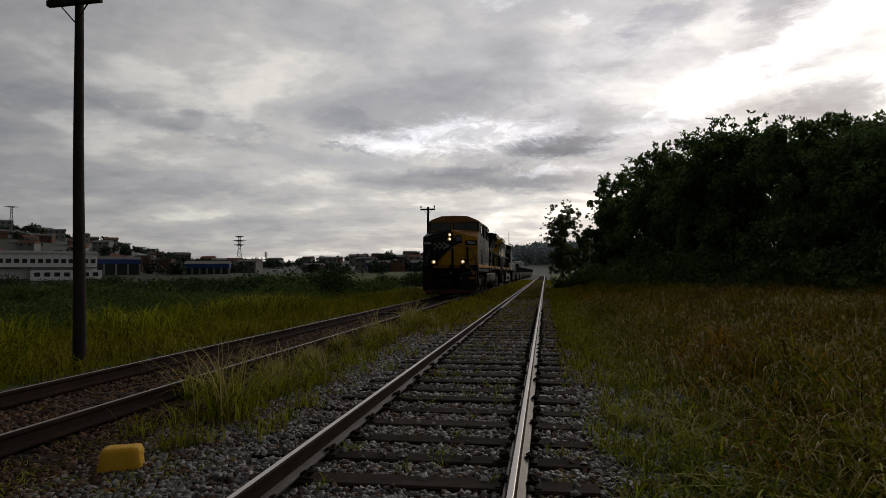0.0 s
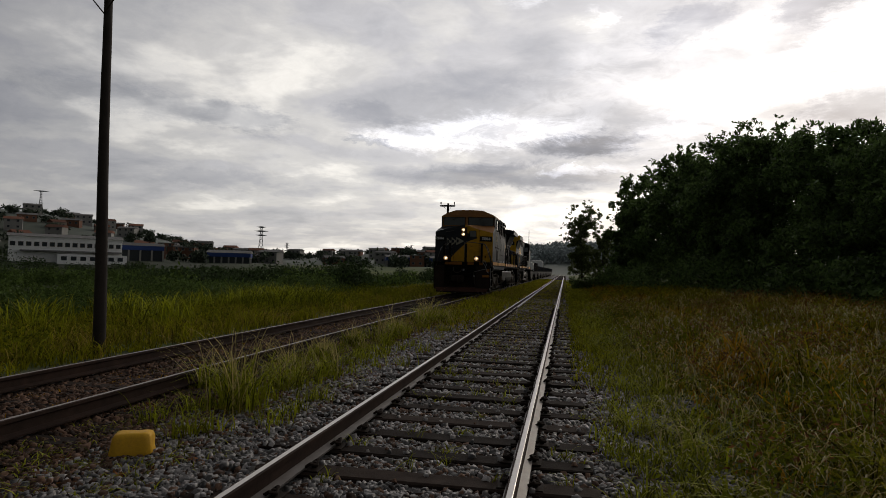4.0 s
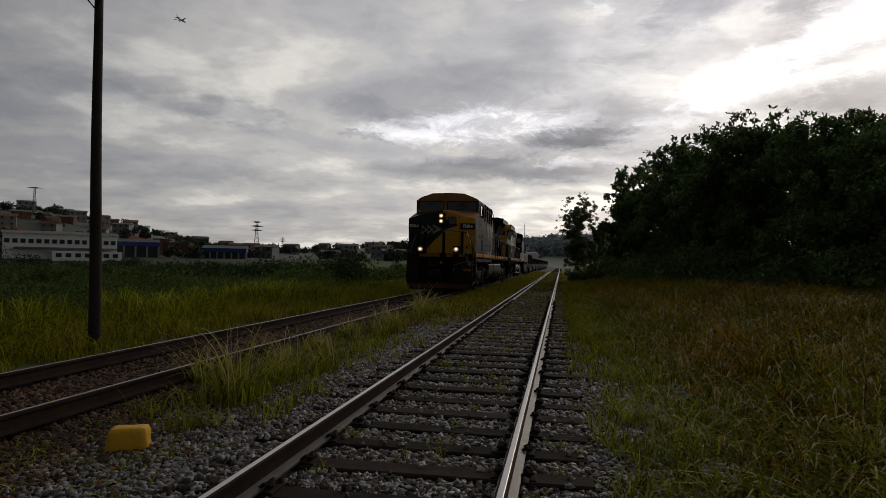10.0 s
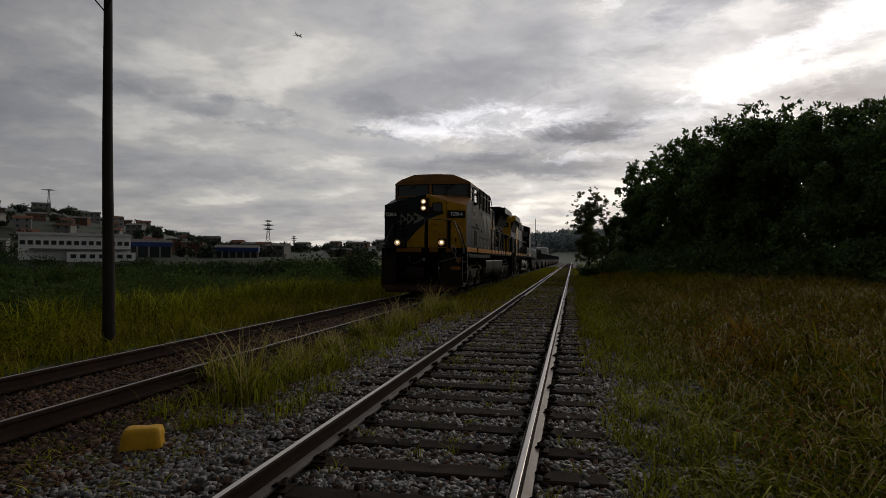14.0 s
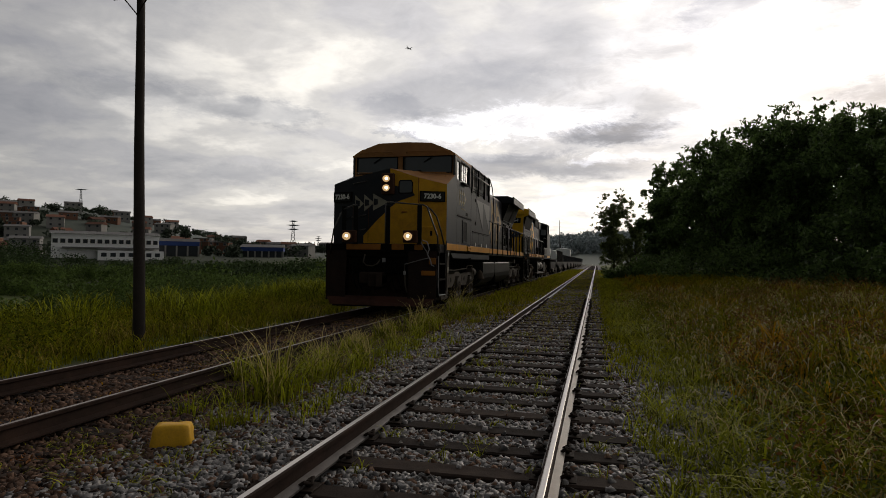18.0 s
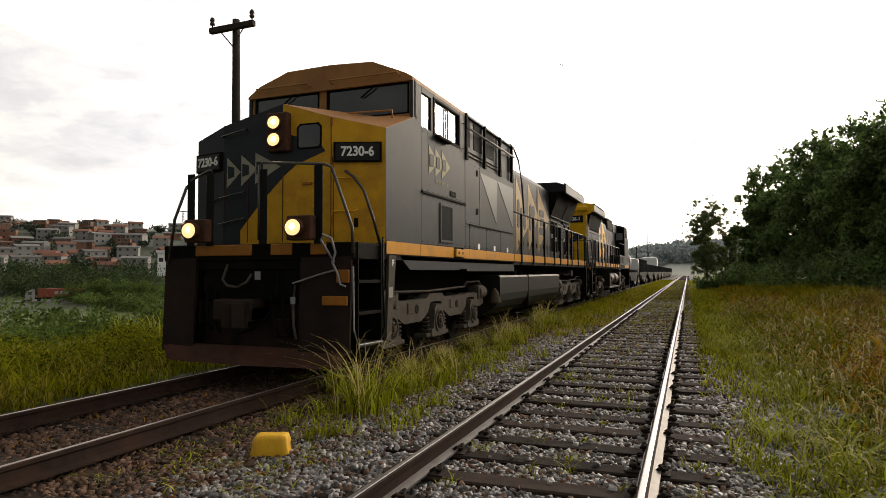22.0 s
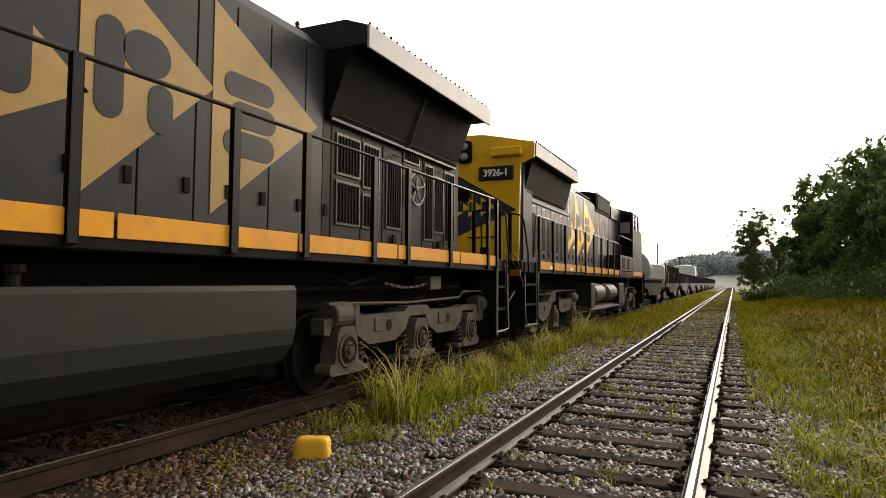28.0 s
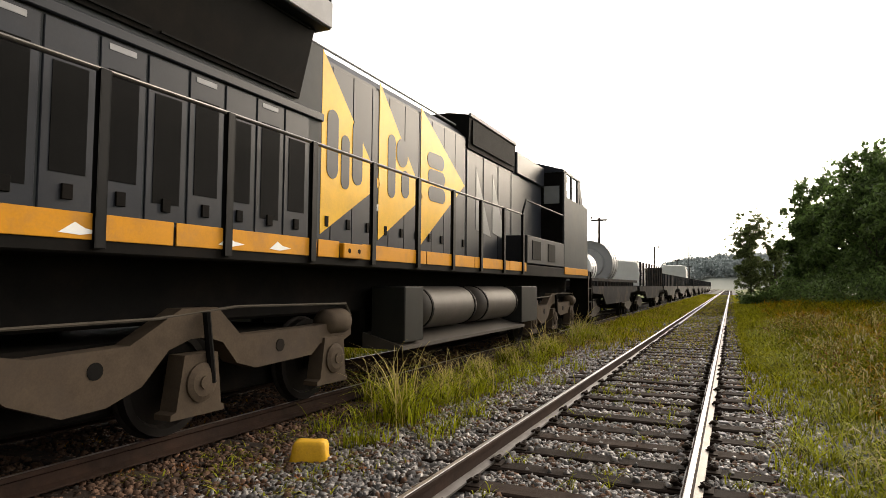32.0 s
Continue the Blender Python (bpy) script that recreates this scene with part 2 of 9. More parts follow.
def mat(name, base, rough=0.6, metal=0.0, vary=0.25, scale=4.0, fine=60.0, bump=0.15, dirt=None, dirt_amt=0.4,
        rand=0.0, island=0.0, spec=0.22, emit=0.0, coat=0.0, dirt_scale=1.3, trans=0.0, dist=0.01, thin=0.0):
    """A procedural surface: base colour with broad and fine variation, optional stains of a second colour, fine relief."""
    if name in MATS:
        return MATS[name]
    m = bpy.data.materials.new(name)
    MATS[name] = m
    m.use_nodes = True
    nt = m.node_tree
    L = nt.links.new
    b = nt.nodes["Principled BSDF"]
    b.inputs["Roughness"].default_value = rough
    b.inputs["Metallic"].default_value = metal
    b.inputs["Specular IOR Level"].default_value = spec
    b.inputs["Coat Weight"].default_value = coat
    b.inputs["Transmission Weight"].default_value = trans
    tc = nt.nodes.new("ShaderNodeTexCoord")
    n1 = node(nt, "ShaderNodeTexNoise", Scale=scale, Detail=5.0, Roughness=0.6)
    n2 = node(nt, "ShaderNodeTexNoise", Scale=fine, Detail=3.0, Roughness=0.6)
    L(tc.outputs["Object"], n1.inputs["Vector"])
    L(tc.outputs["Object"], n2.inputs["Vector"])
    mx = nt.nodes.new("ShaderNodeMath")
    mx.operation = "MULTIPLY_ADD"
    L(n1.outputs["Fac"], mx.inputs[0])
    mx.inputs[1].default_value = 0.65
    sc = nt.nodes.new("ShaderNodeMath")
    sc.operation = "MULTIPLY"
    L(n2.outputs["Fac"], sc.inputs[0])
    sc.inputs[1].default_value = 0.35
    L(sc.outputs[0], mx.inputs[2])
    rp = nt.nodes.new("ShaderNodeValToRGB")
    lo = [max(0.0, c * (1 - vary)) for c in base]
    hi = [min(1.0, c * (1 + vary)) for c in base]
    rp.color_ramp.elements[0].position, rp.color_ramp.elements[0].color = 0.32, (*lo, 1)
    rp.color_ramp.elements[1].position, rp.color_ramp.elements[1].color = 0.68, (*hi, 1)
    L(mx.outputs[0], rp.inputs[0])
    col = rp.outputs[0]

    def scaled(col, source, amount):
        mm = nt.nodes.new("ShaderNodeMath")
        mm.operation = "MULTIPLY_ADD"
        L(source, mm.inputs[0])
        mm.inputs[1].default_value, mm.inputs[2].default_value = 2 * amount, 1 - amount
        v = nt.nodes.new("ShaderNodeVectorMath")
        v.operation = "SCALE"
        L(col, v.inputs[0])
        L(mm.outputs[0], v.inputs["Scale"])
        return v.outputs[0]

    if rand:
        col = scaled(col, nt.nodes.new("ShaderNodeObjectInfo").outputs["Random"], rand)
    if island:
        col = scaled(col, nt.nodes.new("ShaderNodeNewGeometry").outputs["Random Per Island"], island)
    if dirt:
        n3 = node(nt, "ShaderNodeTexNoise", Scale=dirt_scale, Detail=8.0, Roughness=0.7)
        L(tc.outputs["Object"], n3.inputs["Vector"])
        r3 = nt.nodes.new("ShaderNodeValToRGB")
        r3.color_ramp.elements[0].position, r3.color_ramp.elements[1].position = 0.48, 0.72
        r3.color_ramp.elements[1].color = (dirt_amt, dirt_amt, dirt_amt, 1)
        L(n3.outputs["Fac"], r3.inputs[0])
        mix = nt.nodes.new("ShaderNodeMix")
        mix.data_type = "RGBA"
        L(r3.outputs[0], mix.inputs["Factor"])
        L(col, mix.inputs[6])
        mix.inputs[7].default_value = (*dirt, 1)
        col = mix.outputs[2]
    L(col, b.inputs["Base Color"])
    if emit:
        L(col, b.inputs["Emission Color"])
        b.inputs["Emission Strength"].default_value = emit
    if bump:
        bp = node(nt, "ShaderNodeBump", Strength=bump, Distance=dist)
        L(mx.outputs[0], bp.inputs["Height"])
        L(bp.outputs[0], b.inputs["Normal"])
    if thin:        # light that comes through a leaf
        tl = nt.nodes.new("ShaderNodeBsdfTranslucent")
        L(col, tl.inputs["Color"])
        mixs = nt.nodes.new("ShaderNodeMixShader")
        mixs.inputs[0].default_value = thin
        L(b.outputs[0], mixs.inputs[1])
        L(tl.outputs[0], mixs.inputs[2])
        L(mixs.outputs[0], nt.nodes["Material Output"].inputs["Surface"])
    return m


RUST = (0.13, 0.055, 0.03)
SOOT = (0.03, 0.028, 0.026)
M_grey = mat("grey_loco_paint", (0.040, 0.0445, 0.048), 0.55, vary=0.12, dirt=(0.060, 0.058, 0.054), dirt_amt=0.5, bump=0.05, spec=0.10)
M_darkgrey = mat("dark_grey_loco_paint", (0.016, 0.019, 0.026), 0.45, spec=0.2, vary=0.15, dirt=(0.04, 0.036, 0.033), dirt_amt=0.3, bump=0.05)
M_hood = mat("weathered_hood_paint", (0.0135, 0.0145, 0.018), 0.55, spec=0.18, vary=0.15, dirt=(0.034, 0.029, 0.025), dirt_amt=0.4, bump=0.06)
M_rearhood = mat("soot_brown_hood_paint", (0.0140, 0.0125, 0.0118), 0.65, spec=0.12, vary=0.2, dirt=(0.009, 0.008, 0.008), dirt_amt=0.7, dirt_scale=0.7, bump=0.05)
M_louvreframe = mat("worn_louvre_frame", (0.040, 0.037, 0.035), 0.5, spec=0.2, vary=0.25, dirt=(0.02, 0.018, 0.016), dirt_amt=0.5, bump=0.05)
M_railworn = mat("hand_worn_rail_steel", (0.085, 0.08, 0.075), 0.28, metal=0.6, vary=0.25, bump=0.02)
# darker than the other iron: shade under the train is in this colour
M_wheel = mat("oily_dark_wheel_steel", (0.012, 0.010, 0.009), 0.7, spec=0.1, vary=0.3)
M_pilot = mat("oily_brown_pilot_steel", (0.022, 0.014, 0.011), 0.7, spec=0.12, vary=0.35, dirt=(0.05, 0.026, 0.018), dirt_amt=0.6)
M_yellow = mat("amber_loco_paint", (0.62, 0.32, 0.018), 0.5, vary=0.16, dirt=(0.24, 0.09, 0.02), dirt_amt=0.7, dirt_scale=1.6, bump=0.05)
M_yel_dull = mat("faded_yellow_paint", (0.29, 0.18, 0.055), 0.55, vary=0.16, dirt=(0.20, 0.13, 0.06), dirt_amt=0.5, bump=0.06)
M_yel_new = mat("bright_yellow_paint", (0.80, 0.44, 0.016), 0.45, vary=0.10, dirt=(0.35, 0.20, 0.03), dirt_amt=0.35, bump=0.04)
M_stripe = mat("orange_stripe_paint", (0.56, 0.235, 0.004), 0.5, spec=0.2, vary=0.12, dirt=(0.25, 0.13, 0.05), dirt_amt=0.5, dirt_scale=3.0, bump=0.04)
M_black = mat("black_frame_paint", (0.006, 0.0055, 0.005), 0.75, spec=0.06, vary=0.3, dirt=(0.022, 0.015, 0.011), dirt_amt=0.5)
M_plow = mat("rusty_plow_steel", (0.062, 0.030, 0.022), 0.7, spec=0.1, vary=0.35, dirt=(0.11, 0.042, 0.027), dirt_amt=0.7)
M_roofrust = mat("sun_bleached_orange_roof", (0.36, 0.17, 0.06), 0.6, vary=0.2, dirt=(0.22, 0.10, 0.05), dirt_amt=0.5)
M_truck = mat("dusty_truck_steel", (0.078, 0.067, 0.054), 0.8, spec=0.1, vary=0.25, dirt=(0.035, 0.027, 0.021), dirt_amt=0.6)
M_trucktan = mat("brown_dusty_truck_steel", (0.068, 0.05, 0.035), 0.8, spec=0.1, vary=0.25, dirt=(0.05, 0.04, 0.035), dirt_amt=0.6)
M_tank = mat("grey_green_tank_paint", (0.0185, 0.019, 0.017), 0.55, spec=0.13, vary=0.15, dirt=(0.024, 0.021, 0.018), dirt_amt=0.6)
M_tank2 = mat("dusty_air_tank_steel", (0.058, 0.050, 0.043), 0.6, vary=0.2, dirt=(0.08, 0.06, 0.05), dirt_amt=0.5)
M_louvre = mat("black_louvre_mesh", (0.003, 0.003, 0.003), 0.8, vary=0.3, fine=200.0, bump=0.5, spec=0.1)
M_blue = mat("dark_blue_grey_loco_paint", (0.026, 0.036, 0.056), 0.5, vary=0.15, dirt=(0.06, 0.055, 0.05), dirt_amt=0.3, bump=0.05)
M_handrail = mat("dark_handrail_paint", (0.007, 0.007, 0.007), 0.5, vary=0.2, spec=0.1)
M_alu = mat("pale_galvanised_sheet", (0.27, 0.27, 0.28), 0.6, metal=0.15, vary=0.12, dirt=(0.3, 0.28, 0.25), dirt_amt=0.4)
M_glass = mat("window_glass", (0.75, 0.8, 0.8), 0.02, vary=0.02, bump=0, trans=1.0, spec=0.5)
M_tint = mat("tinted_windscreen", (0.03, 0.035, 0.035), 0.05, vary=0.1, bump=0, spec=0.6)
M_lamp = mat("lit_headlamp_glass", (1.0, 0.66, 0.34), 0.2, vary=0.03, bump=0, emit=0.35)
M_bulb = mat("burning_lamp_bulb", (1.0, 0.86, 0.62), 0.2, vary=0.02, bump=0, emit=4.0)
M_lampoff = mat("unlit_lamp_glass", (0.25, 0.26, 0.27), 0.1, vary=0.1, bump=0)
M_white = mat("white_lettering", (0.8, 0.8, 0.78), 0.5, vary=0.05, bump=0)
M_board = mat("black_number_board", (0.012, 0.012, 0.012), 0.4, vary=0.1, bump=0)
M_orange = mat("faded_orange_plate", (0.34, 0.13, 0.018), 0.55, vary=0.2, dirt=RUST, dirt_amt=0.6)
M_lampbox = mat("soot_brown_lamp_box", (0.075, 0.03, 0.016), 0.7, vary=0.3, dirt=(0.02, 0.015, 0.012), dirt_amt=0.6, dirt_scale=6)
M_interior = mat("cab_interior_lining", (0.12, 0.12, 0.11), 0.8)
M_railside = mat("rusted_rail_web", (0.026, 0.015, 0.011), 0.8, spec=0.12, vary=0.35, scale=8, dirt=(0.078, 0.040, 0.026), dirt_amt=0.5)
M_railtop = mat("polished_rail_head", (0.42, 0.39, 0.36), 0.32, metal=1.0, vary=0.12, scale=10, bump=0.02)
# foot paled: the sky light it catches is put into its colour
M_railfoot = mat("pale_worn_rail_foot", (0.15, 0.135, 0.125), 0.45, metal=0.4, vary=0.25, scale=9, bump=0.05, dirt=(0.08, 0.05, 0.035), dirt_amt=0.5)
M_raildull = mat("dull_rail_head", (0.26, 0.22, 0.19), 0.42, metal=0.8, vary=0.2, scale=10, bump=0.02, dirt=RUST, dirt_amt=0.5)
M_sleeper = mat("weathered_sleeper_wood", (0.031, 0.021, 0.016), 0.9, spec=0.12, vary=0.45, scale=6, fine=90, bump=0.7, rand=0.4, dirt=(0.06, 0.05, 0.042), dirt_amt=0.45)
M_iron = mat("rusty_fastening_iron", (0.03, 0.021, 0.016), 0.75, spec=0.1, vary=0.3)
M_stone = mat("grey_ballast_stone", (0.15, 0.14, 0.132), 0.42, spec=0.45, vary=0.35, scale=25, fine=120, bump=0.5, island=0.92)
M_stonebrown = mat("rust_stained_ballast_stone", (0.088, 0.050, 0.032), 0.8, vary=0.35, scale=20, fine=120, bump=0.3, island=0.9)
M_pole = mat("dark_weathered_pole_wood", (0.035, 0.028, 0.024), 0.85, vary=0.35, scale=3, fine=40, bump=0.5)
M_porc = mat("dark_glazed_insulator", (0.05, 0.03, 0.025), 0.2, vary=0.2, bump=0)
M_marker = mat("yellow_painted_concrete", (0.72, 0.40, 0.03), 0.6, vary=0.12, scale=8, dirt=(0.40, 0.20, 0.05), dirt_amt=0.45, dirt_scale=9, bump=0.3)
M_bark = mat("grey_brown_bark", (0.06, 0.05, 0.04), 0.9, vary=0.4, scale=8, bump=0.6)
M_leaf = mat("dark_green_leaves", (0.09, 0.145, 0.042), 0.5, spec=0.2, vary=0.3, scale=0.6, island=0.7, bump=0, thin=0.45)
M_leaf2 = mat("olive_leaves", (0.11, 0.14, 0.05), 0.6, vary=0.3, scale=0.6, island=0.6, bump=0, thin=0.35)
M_bush = mat("valley_bush_leaves", (0.075, 0.115, 0.027), 0.7, spec=0.1, vary=0.35, scale=0.3, island=0.6, bump=0, thin=0.35)
M_grass = mat("green_grass_blades", (0.215, 0.21, 0.009), 0.85, spec=0.03, vary=0.3, scale=0.5, island=0.8, bump=0, thin=0.4)
M_grassdry = mat("golden_dry_grass_blades", (0.34, 0.18, 0.011), 0.85, spec=0.03, vary=0.3, scale=0.5, island=0.8, bump=0, thin=0.35)
M_weed = mat("bright_weed_blades", (0.245, 0.26, 0.014), 0.6, spec=0.12, vary=0.3, scale=0.8, island=0.8, bump=0, thin=0.4)
M_bankweed = mat("leafy_weed_green", (0.12, 0.135, 0.009), 0.85, spec=0.04, vary=0.35, scale=0.6, island=0.7, bump=0, thin=0.35)
M_russet = mat("russet_withered_leaves", (0.20, 0.085, 0.03), 0.7, spec=0.15, vary=0.3, scale=0.8, island=0.6, bump=0, thin=0.3)
M_straw = mat("straw_coloured_grass", (0.27, 0.205, 0.035), 0.85, spec=0.03, vary=0.3, scale=0.5, island=0.8, bump=0, thin=0.35)
M_bankgrass = mat("dull_green_bank_grass", (0.19, 0.172, 0.008), 0.85, spec=0.03, vary=0.35, scale=0.35, island=0.85, bump=0, thin=0.4)
# pale colour paints the glints of sky light on grass tips
M_glint = mat("glossy_dry_grass_tips", (0.46, 0.40, 0.20), 0.4, spec=0.5, vary=0.25, island=0.4, bump=0, thin=0.35)
# real seed heads; their raised colour also paints highlights on the blades
M_seed = mat("pale_grass_seed_heads", (0.50, 0.40, 0.15), 0.8, vary=0.25, island=0.3, bump=0, thin=0.3)


def ground_material():
    m = bpy.data.materials.new("track_side_ground")
    m.use_nodes = True
    nt = m.node_tree
    L = nt.links.new
    b = nt.nodes["Principled BSDF"]
    b.inputs["Roughness"].default_value = 0.95
    geo = nt.nodes.new("ShaderNodeNewGeometry")
    sep = nt.nodes.new("ShaderNodeSeparateXYZ")
    L(geo.outputs["Position"], sep.inputs[0])
    wob = node(nt, "ShaderNodeTexNoise", Scale=1.1, Detail=5.0, Roughness=0.6)
    L(geo.outputs["Position"], wob.inputs["Vector"])
    fine = node(nt, "ShaderNodeTexNoise", Scale=22.0, Detail=6.0, Roughness=0.7)
    L(geo.outputs["Position"], fine.inputs["Vector"])
    far = node(nt, "ShaderNodeTexNoise", Scale=0.035, Detail=8.0, Roughness=0.65)
    L(geo.outputs["Position"], far.inputs["Vector"])

    def ramp(fac, stops):
        r = nt.nodes.new("ShaderNodeValToRGB")
        while len(r.color_ramp.elements) < len(stops):
            r.color_ramp.elements.new(0.5)
        for e, (p, c) in zip(r.color_ramp.elements, stops):
            e.position, e.color = p, (*c, 1)
        L(fac, r.inputs[0])
        return r.outputs[0]

    def band(lo, hi, soft):
        """1 inside lo..hi of x, wobbled by the noise."""
        x = nt.nodes.new("ShaderNodeMath")
        x.operation = "MULTIPLY_ADD"
        L(wob.outputs["Fac"], x.inputs[0])
        x.inputs[1].default_value = 1.2
        L(sep.outputs[0], x.inputs[2])
        outs = []
        for a, c in ((lo - soft, lo + soft), (hi + soft, hi - soft)):
            mr = nt.nodes.new("ShaderNodeMapRange")
            mr.inputs["From Min"].default_value, mr.inputs["From Max"].default_value = a + 0.6, c + 0.6
            L(x.outputs[0], mr.inputs["Value"])
            outs.append(mr.outputs[0])
        mm = nt.nodes.new("ShaderNodeMath")
        mm.operation = "MULTIPLY"
        L(outs[0], mm.inputs[0])
        L(outs[1], mm.inputs[1])
        return mm.outputs[0]

    def mix(f, a, c):
        n = nt.nodes.new("ShaderNodeMix")
        n.data_type = "RGBA"
        L(f, n.inputs["Factor"])
        L(a, n.inputs[6])
        L(c, n.inputs[7])
        return n.outputs[2]

    meadow = ramp(far.outputs["Fac"], [(0.32, (0.045, 0.07, 0.010)), (0.48, (0.078, 0.11, 0.014)), (0.62, (0.115, 0.125, 0.016)), (0.75, (0.06, 0.08, 0.014))])
    stone = ramp(fine.outputs["Fac"], [(0.3, (0.025, 0.022, 0.02)), (0.5, (0.075, 0.07, 0.068)), (0.7, (0.17, 0.17, 0.17))])
    dirt = ramp(fine.outputs["Fac"], [(0.3, (0.010, 0.007, 0.005)), (0.55, (0.03, 0.018, 0.012)), (0.75, (0.075, 0.042, 0.028))])
    # far hill colour; distance haze is painted into this pale grey-green
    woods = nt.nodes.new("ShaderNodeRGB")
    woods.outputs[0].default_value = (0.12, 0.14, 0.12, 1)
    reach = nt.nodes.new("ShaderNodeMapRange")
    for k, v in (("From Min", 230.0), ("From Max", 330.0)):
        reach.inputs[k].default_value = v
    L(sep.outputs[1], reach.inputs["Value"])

    def nearby(f):
        """The trackbed ends where the wooded hill begins."""
        n = nt.nodes.new("ShaderNodeMath")
        n.operation = "SUBTRACT"
        n.use_clamp = True
        L(f, n.inputs[0])
        L(reach.outputs[0], n.inputs[1])
        return n.outputs[0]

    scrub = nt.nodes.new("ShaderNodeRGB")
    scrub.outputs[0].default_value = (0.026, 0.036, 0.014, 1)
    valley = nt.nodes.new("ShaderNodeMapRange")
    for k, v in (("From Min", -70.0), ("From Max", -125.0)):
        valley.inputs[k].default_value = v
    L(sep.outputs[0], valley.inputs["Value"])
    meadow = mix(valley.outputs[0], meadow, scrub.outputs[0])
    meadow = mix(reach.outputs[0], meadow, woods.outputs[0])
    col = mix(nearby(band(-4.2, 1.25, 0.3)), meadow, stone)
    col = mix(nearby(band(-7.6, -3.9, 0.4)), col, dirt)
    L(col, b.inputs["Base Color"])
    bp = node(nt, "ShaderNodeBump", Strength=0.7, Distance=0.03)
    L(fine.outputs["Fac"], bp.inputs["Height"])
    L(bp.outputs[0], b.inputs["Normal"])
    return m


M_ground = ground_material()


# ---- mesh tools ----
class Shape:
    """Collects faces of one mesh."""

    def __init__(self):
        self.v, self.f = [], []

    def add(self, verts, faces):
        o = len(self.v)
        self.v += [tuple(p) for p in verts]
        self.f += [tuple(i + o for i in q) for q in faces]
        return self

    def box(self, x0, x1, y0, y1, z0, z1, c=0.0):
        """A box; c chamfers all its edges."""
        lo, hi = (x0, y0, z0), (x1, y1, z1)
        if c <= 0:
            vs = [(x, y, z) for z in (z0, z1) for y in (y0, y1) for x in (x0, x1)]
            return self.add(vs, [(0, 2, 3, 1), (4, 5, 7, 6), (0, 1, 5, 4), (2, 6, 7, 3), (0, 4, 6, 2), (1, 3, 7, 5)])
        c = min(c, *((b - a) * 0.45 for a, b in zip(lo, hi)))
        vs, idx = [], {}
        for s in ((i, j, k) for i in (0, 1) for j in (0, 1) for k in (0, 1)):
            for ax in range(3):
                p = []
                for n in range(3):
                    q = hi[n] if s[n] else lo[n]
                    p.append(q if n == ax else q + (-c if s[n] else c))
                idx[s, ax] = len(vs)
                vs.append(p)
        fs = []
        for ax in range(3):
            o = [n for n in range(3) if n != ax]
            for side in (0, 1):
                ring = []
                for a, b in ((0, 0), (1, 0), (1, 1), (0, 1)):
                    s = [0, 0, 0]
                    s[ax], s[o[0]], s[o[1]] = side, a, b
                    ring.append(idx[tuple(s), ax])
                fs.append(ring if (side == 1) == (ax != 1) else ring[::-1])
            for a in (0, 1):
                for b in (0, 1):
                    e = []
                    for t in (0, 1):
                        s = [0, 0, 0]
                        s[ax], s[o[0]], s[o[1]] = t, a, b
                        e.append((idx[tuple(s), o[0]], idx[tuple(s), o[1]]))
                    fs.append((e[0][0], e[1][0], e[1][1], e[0][1]))
        for s in ((i, j, k) for i in (0, 1) for j in (0, 1) for k in (0, 1)):
            fs.append(tuple(idx[s, n] for n in range(3)))
        return self.add(vs, fs)

    def prism(self, pts, a0, a1, axis="x"):
        """A profile drawn out along an axis; the profile's two coordinates are the other two axes in order."""
        n = len(pts)
        order = {"x": lambda a, p: (a, p[0], p[1]), "y": lambda a, p: (p[0], a, p[1]), "z": lambda a, p: (p[0], p[1], a)}[axis]
        vs = [order(a0, p) for p in pts] + [order(a1, p) for p in pts]
        fs = [tuple(range(n)), tuple(range(2 * n - 1, n - 1, -1))] + [(i, (i + 1) % n, n + (i + 1) % n, n + i) for i in range(n)]
        return self.add(vs, fs)

    def tube(self, path, r, n=8, caps=True, r1=None):
        """A round bar along a path of points."""
        path = [Vector(p) for p in path]
        rings = []
        for i, p in enumerate(path):
            d = (path[min(i + 1, len(path) - 1)] - path[max(i - 1, 0)]).normalized()
            s = d.cross(Vector((0, 0, 1)) if abs(d.z) < 0.9 else Vector((1, 0, 0))).normalized()
            u = s.cross(d)
            rr = r if r1 is None else r + (r1 - r) * i / (len(path) - 1)
            rings.append([p + rr * (math.cos(k * math.tau / n) * s + math.sin(k * math.tau / n) * u) for k in range(n)])
        vs = [q for ring in rings for q in ring]
        fs = [(i * n + k, i * n + (k + 1) % n, (i + 1) * n + (k + 1) % n, (i + 1) * n + k) for i in range(len(path) - 1) for k in range(n)]
        if caps:
            fs += [tuple(range(n - 1, -1, -1)), tuple(range((len(path) - 1) * n, len(path) * n))]
        return self.add(vs, fs)

    def lathe(self, prof, centre, axis="x", n=20):
        """A profile of (radius, place along the axis) turned round the axis through centre."""
        vs, fs = [], []
        for r, a in prof:
            for k in range(n):
                c, s = r * math.cos(k * math.tau / n), r * math.sin(k * math.tau / n)
                p = {"x": (a, c, s), "y": (c, a, s), "z": (c, s, a)}[axis]
                vs.append(tuple(q + w for q, w in zip(p, centre)))
        m = len(prof)
        fs = [(i * n + k, i * n + (k + 1) % n, (i + 1) * n + (k + 1) % n, (i + 1) * n + k) for i in range(m - 1) for k in range(n)]
        fs += [tuple(range(n - 1, -1, -1)), tuple(range((m - 1) * n, m * n))]
        return self.add(vs, fs)

    def mesh(self, name, material, smooth=False):
        me = bpy.data.meshes.new(name)
        me.from_pydata(self.v, [], self.f)
        bm = bmesh.new()
        bm.from_mesh(me)
        bmesh.ops.recalc_face_normals(bm, faces=bm.faces)
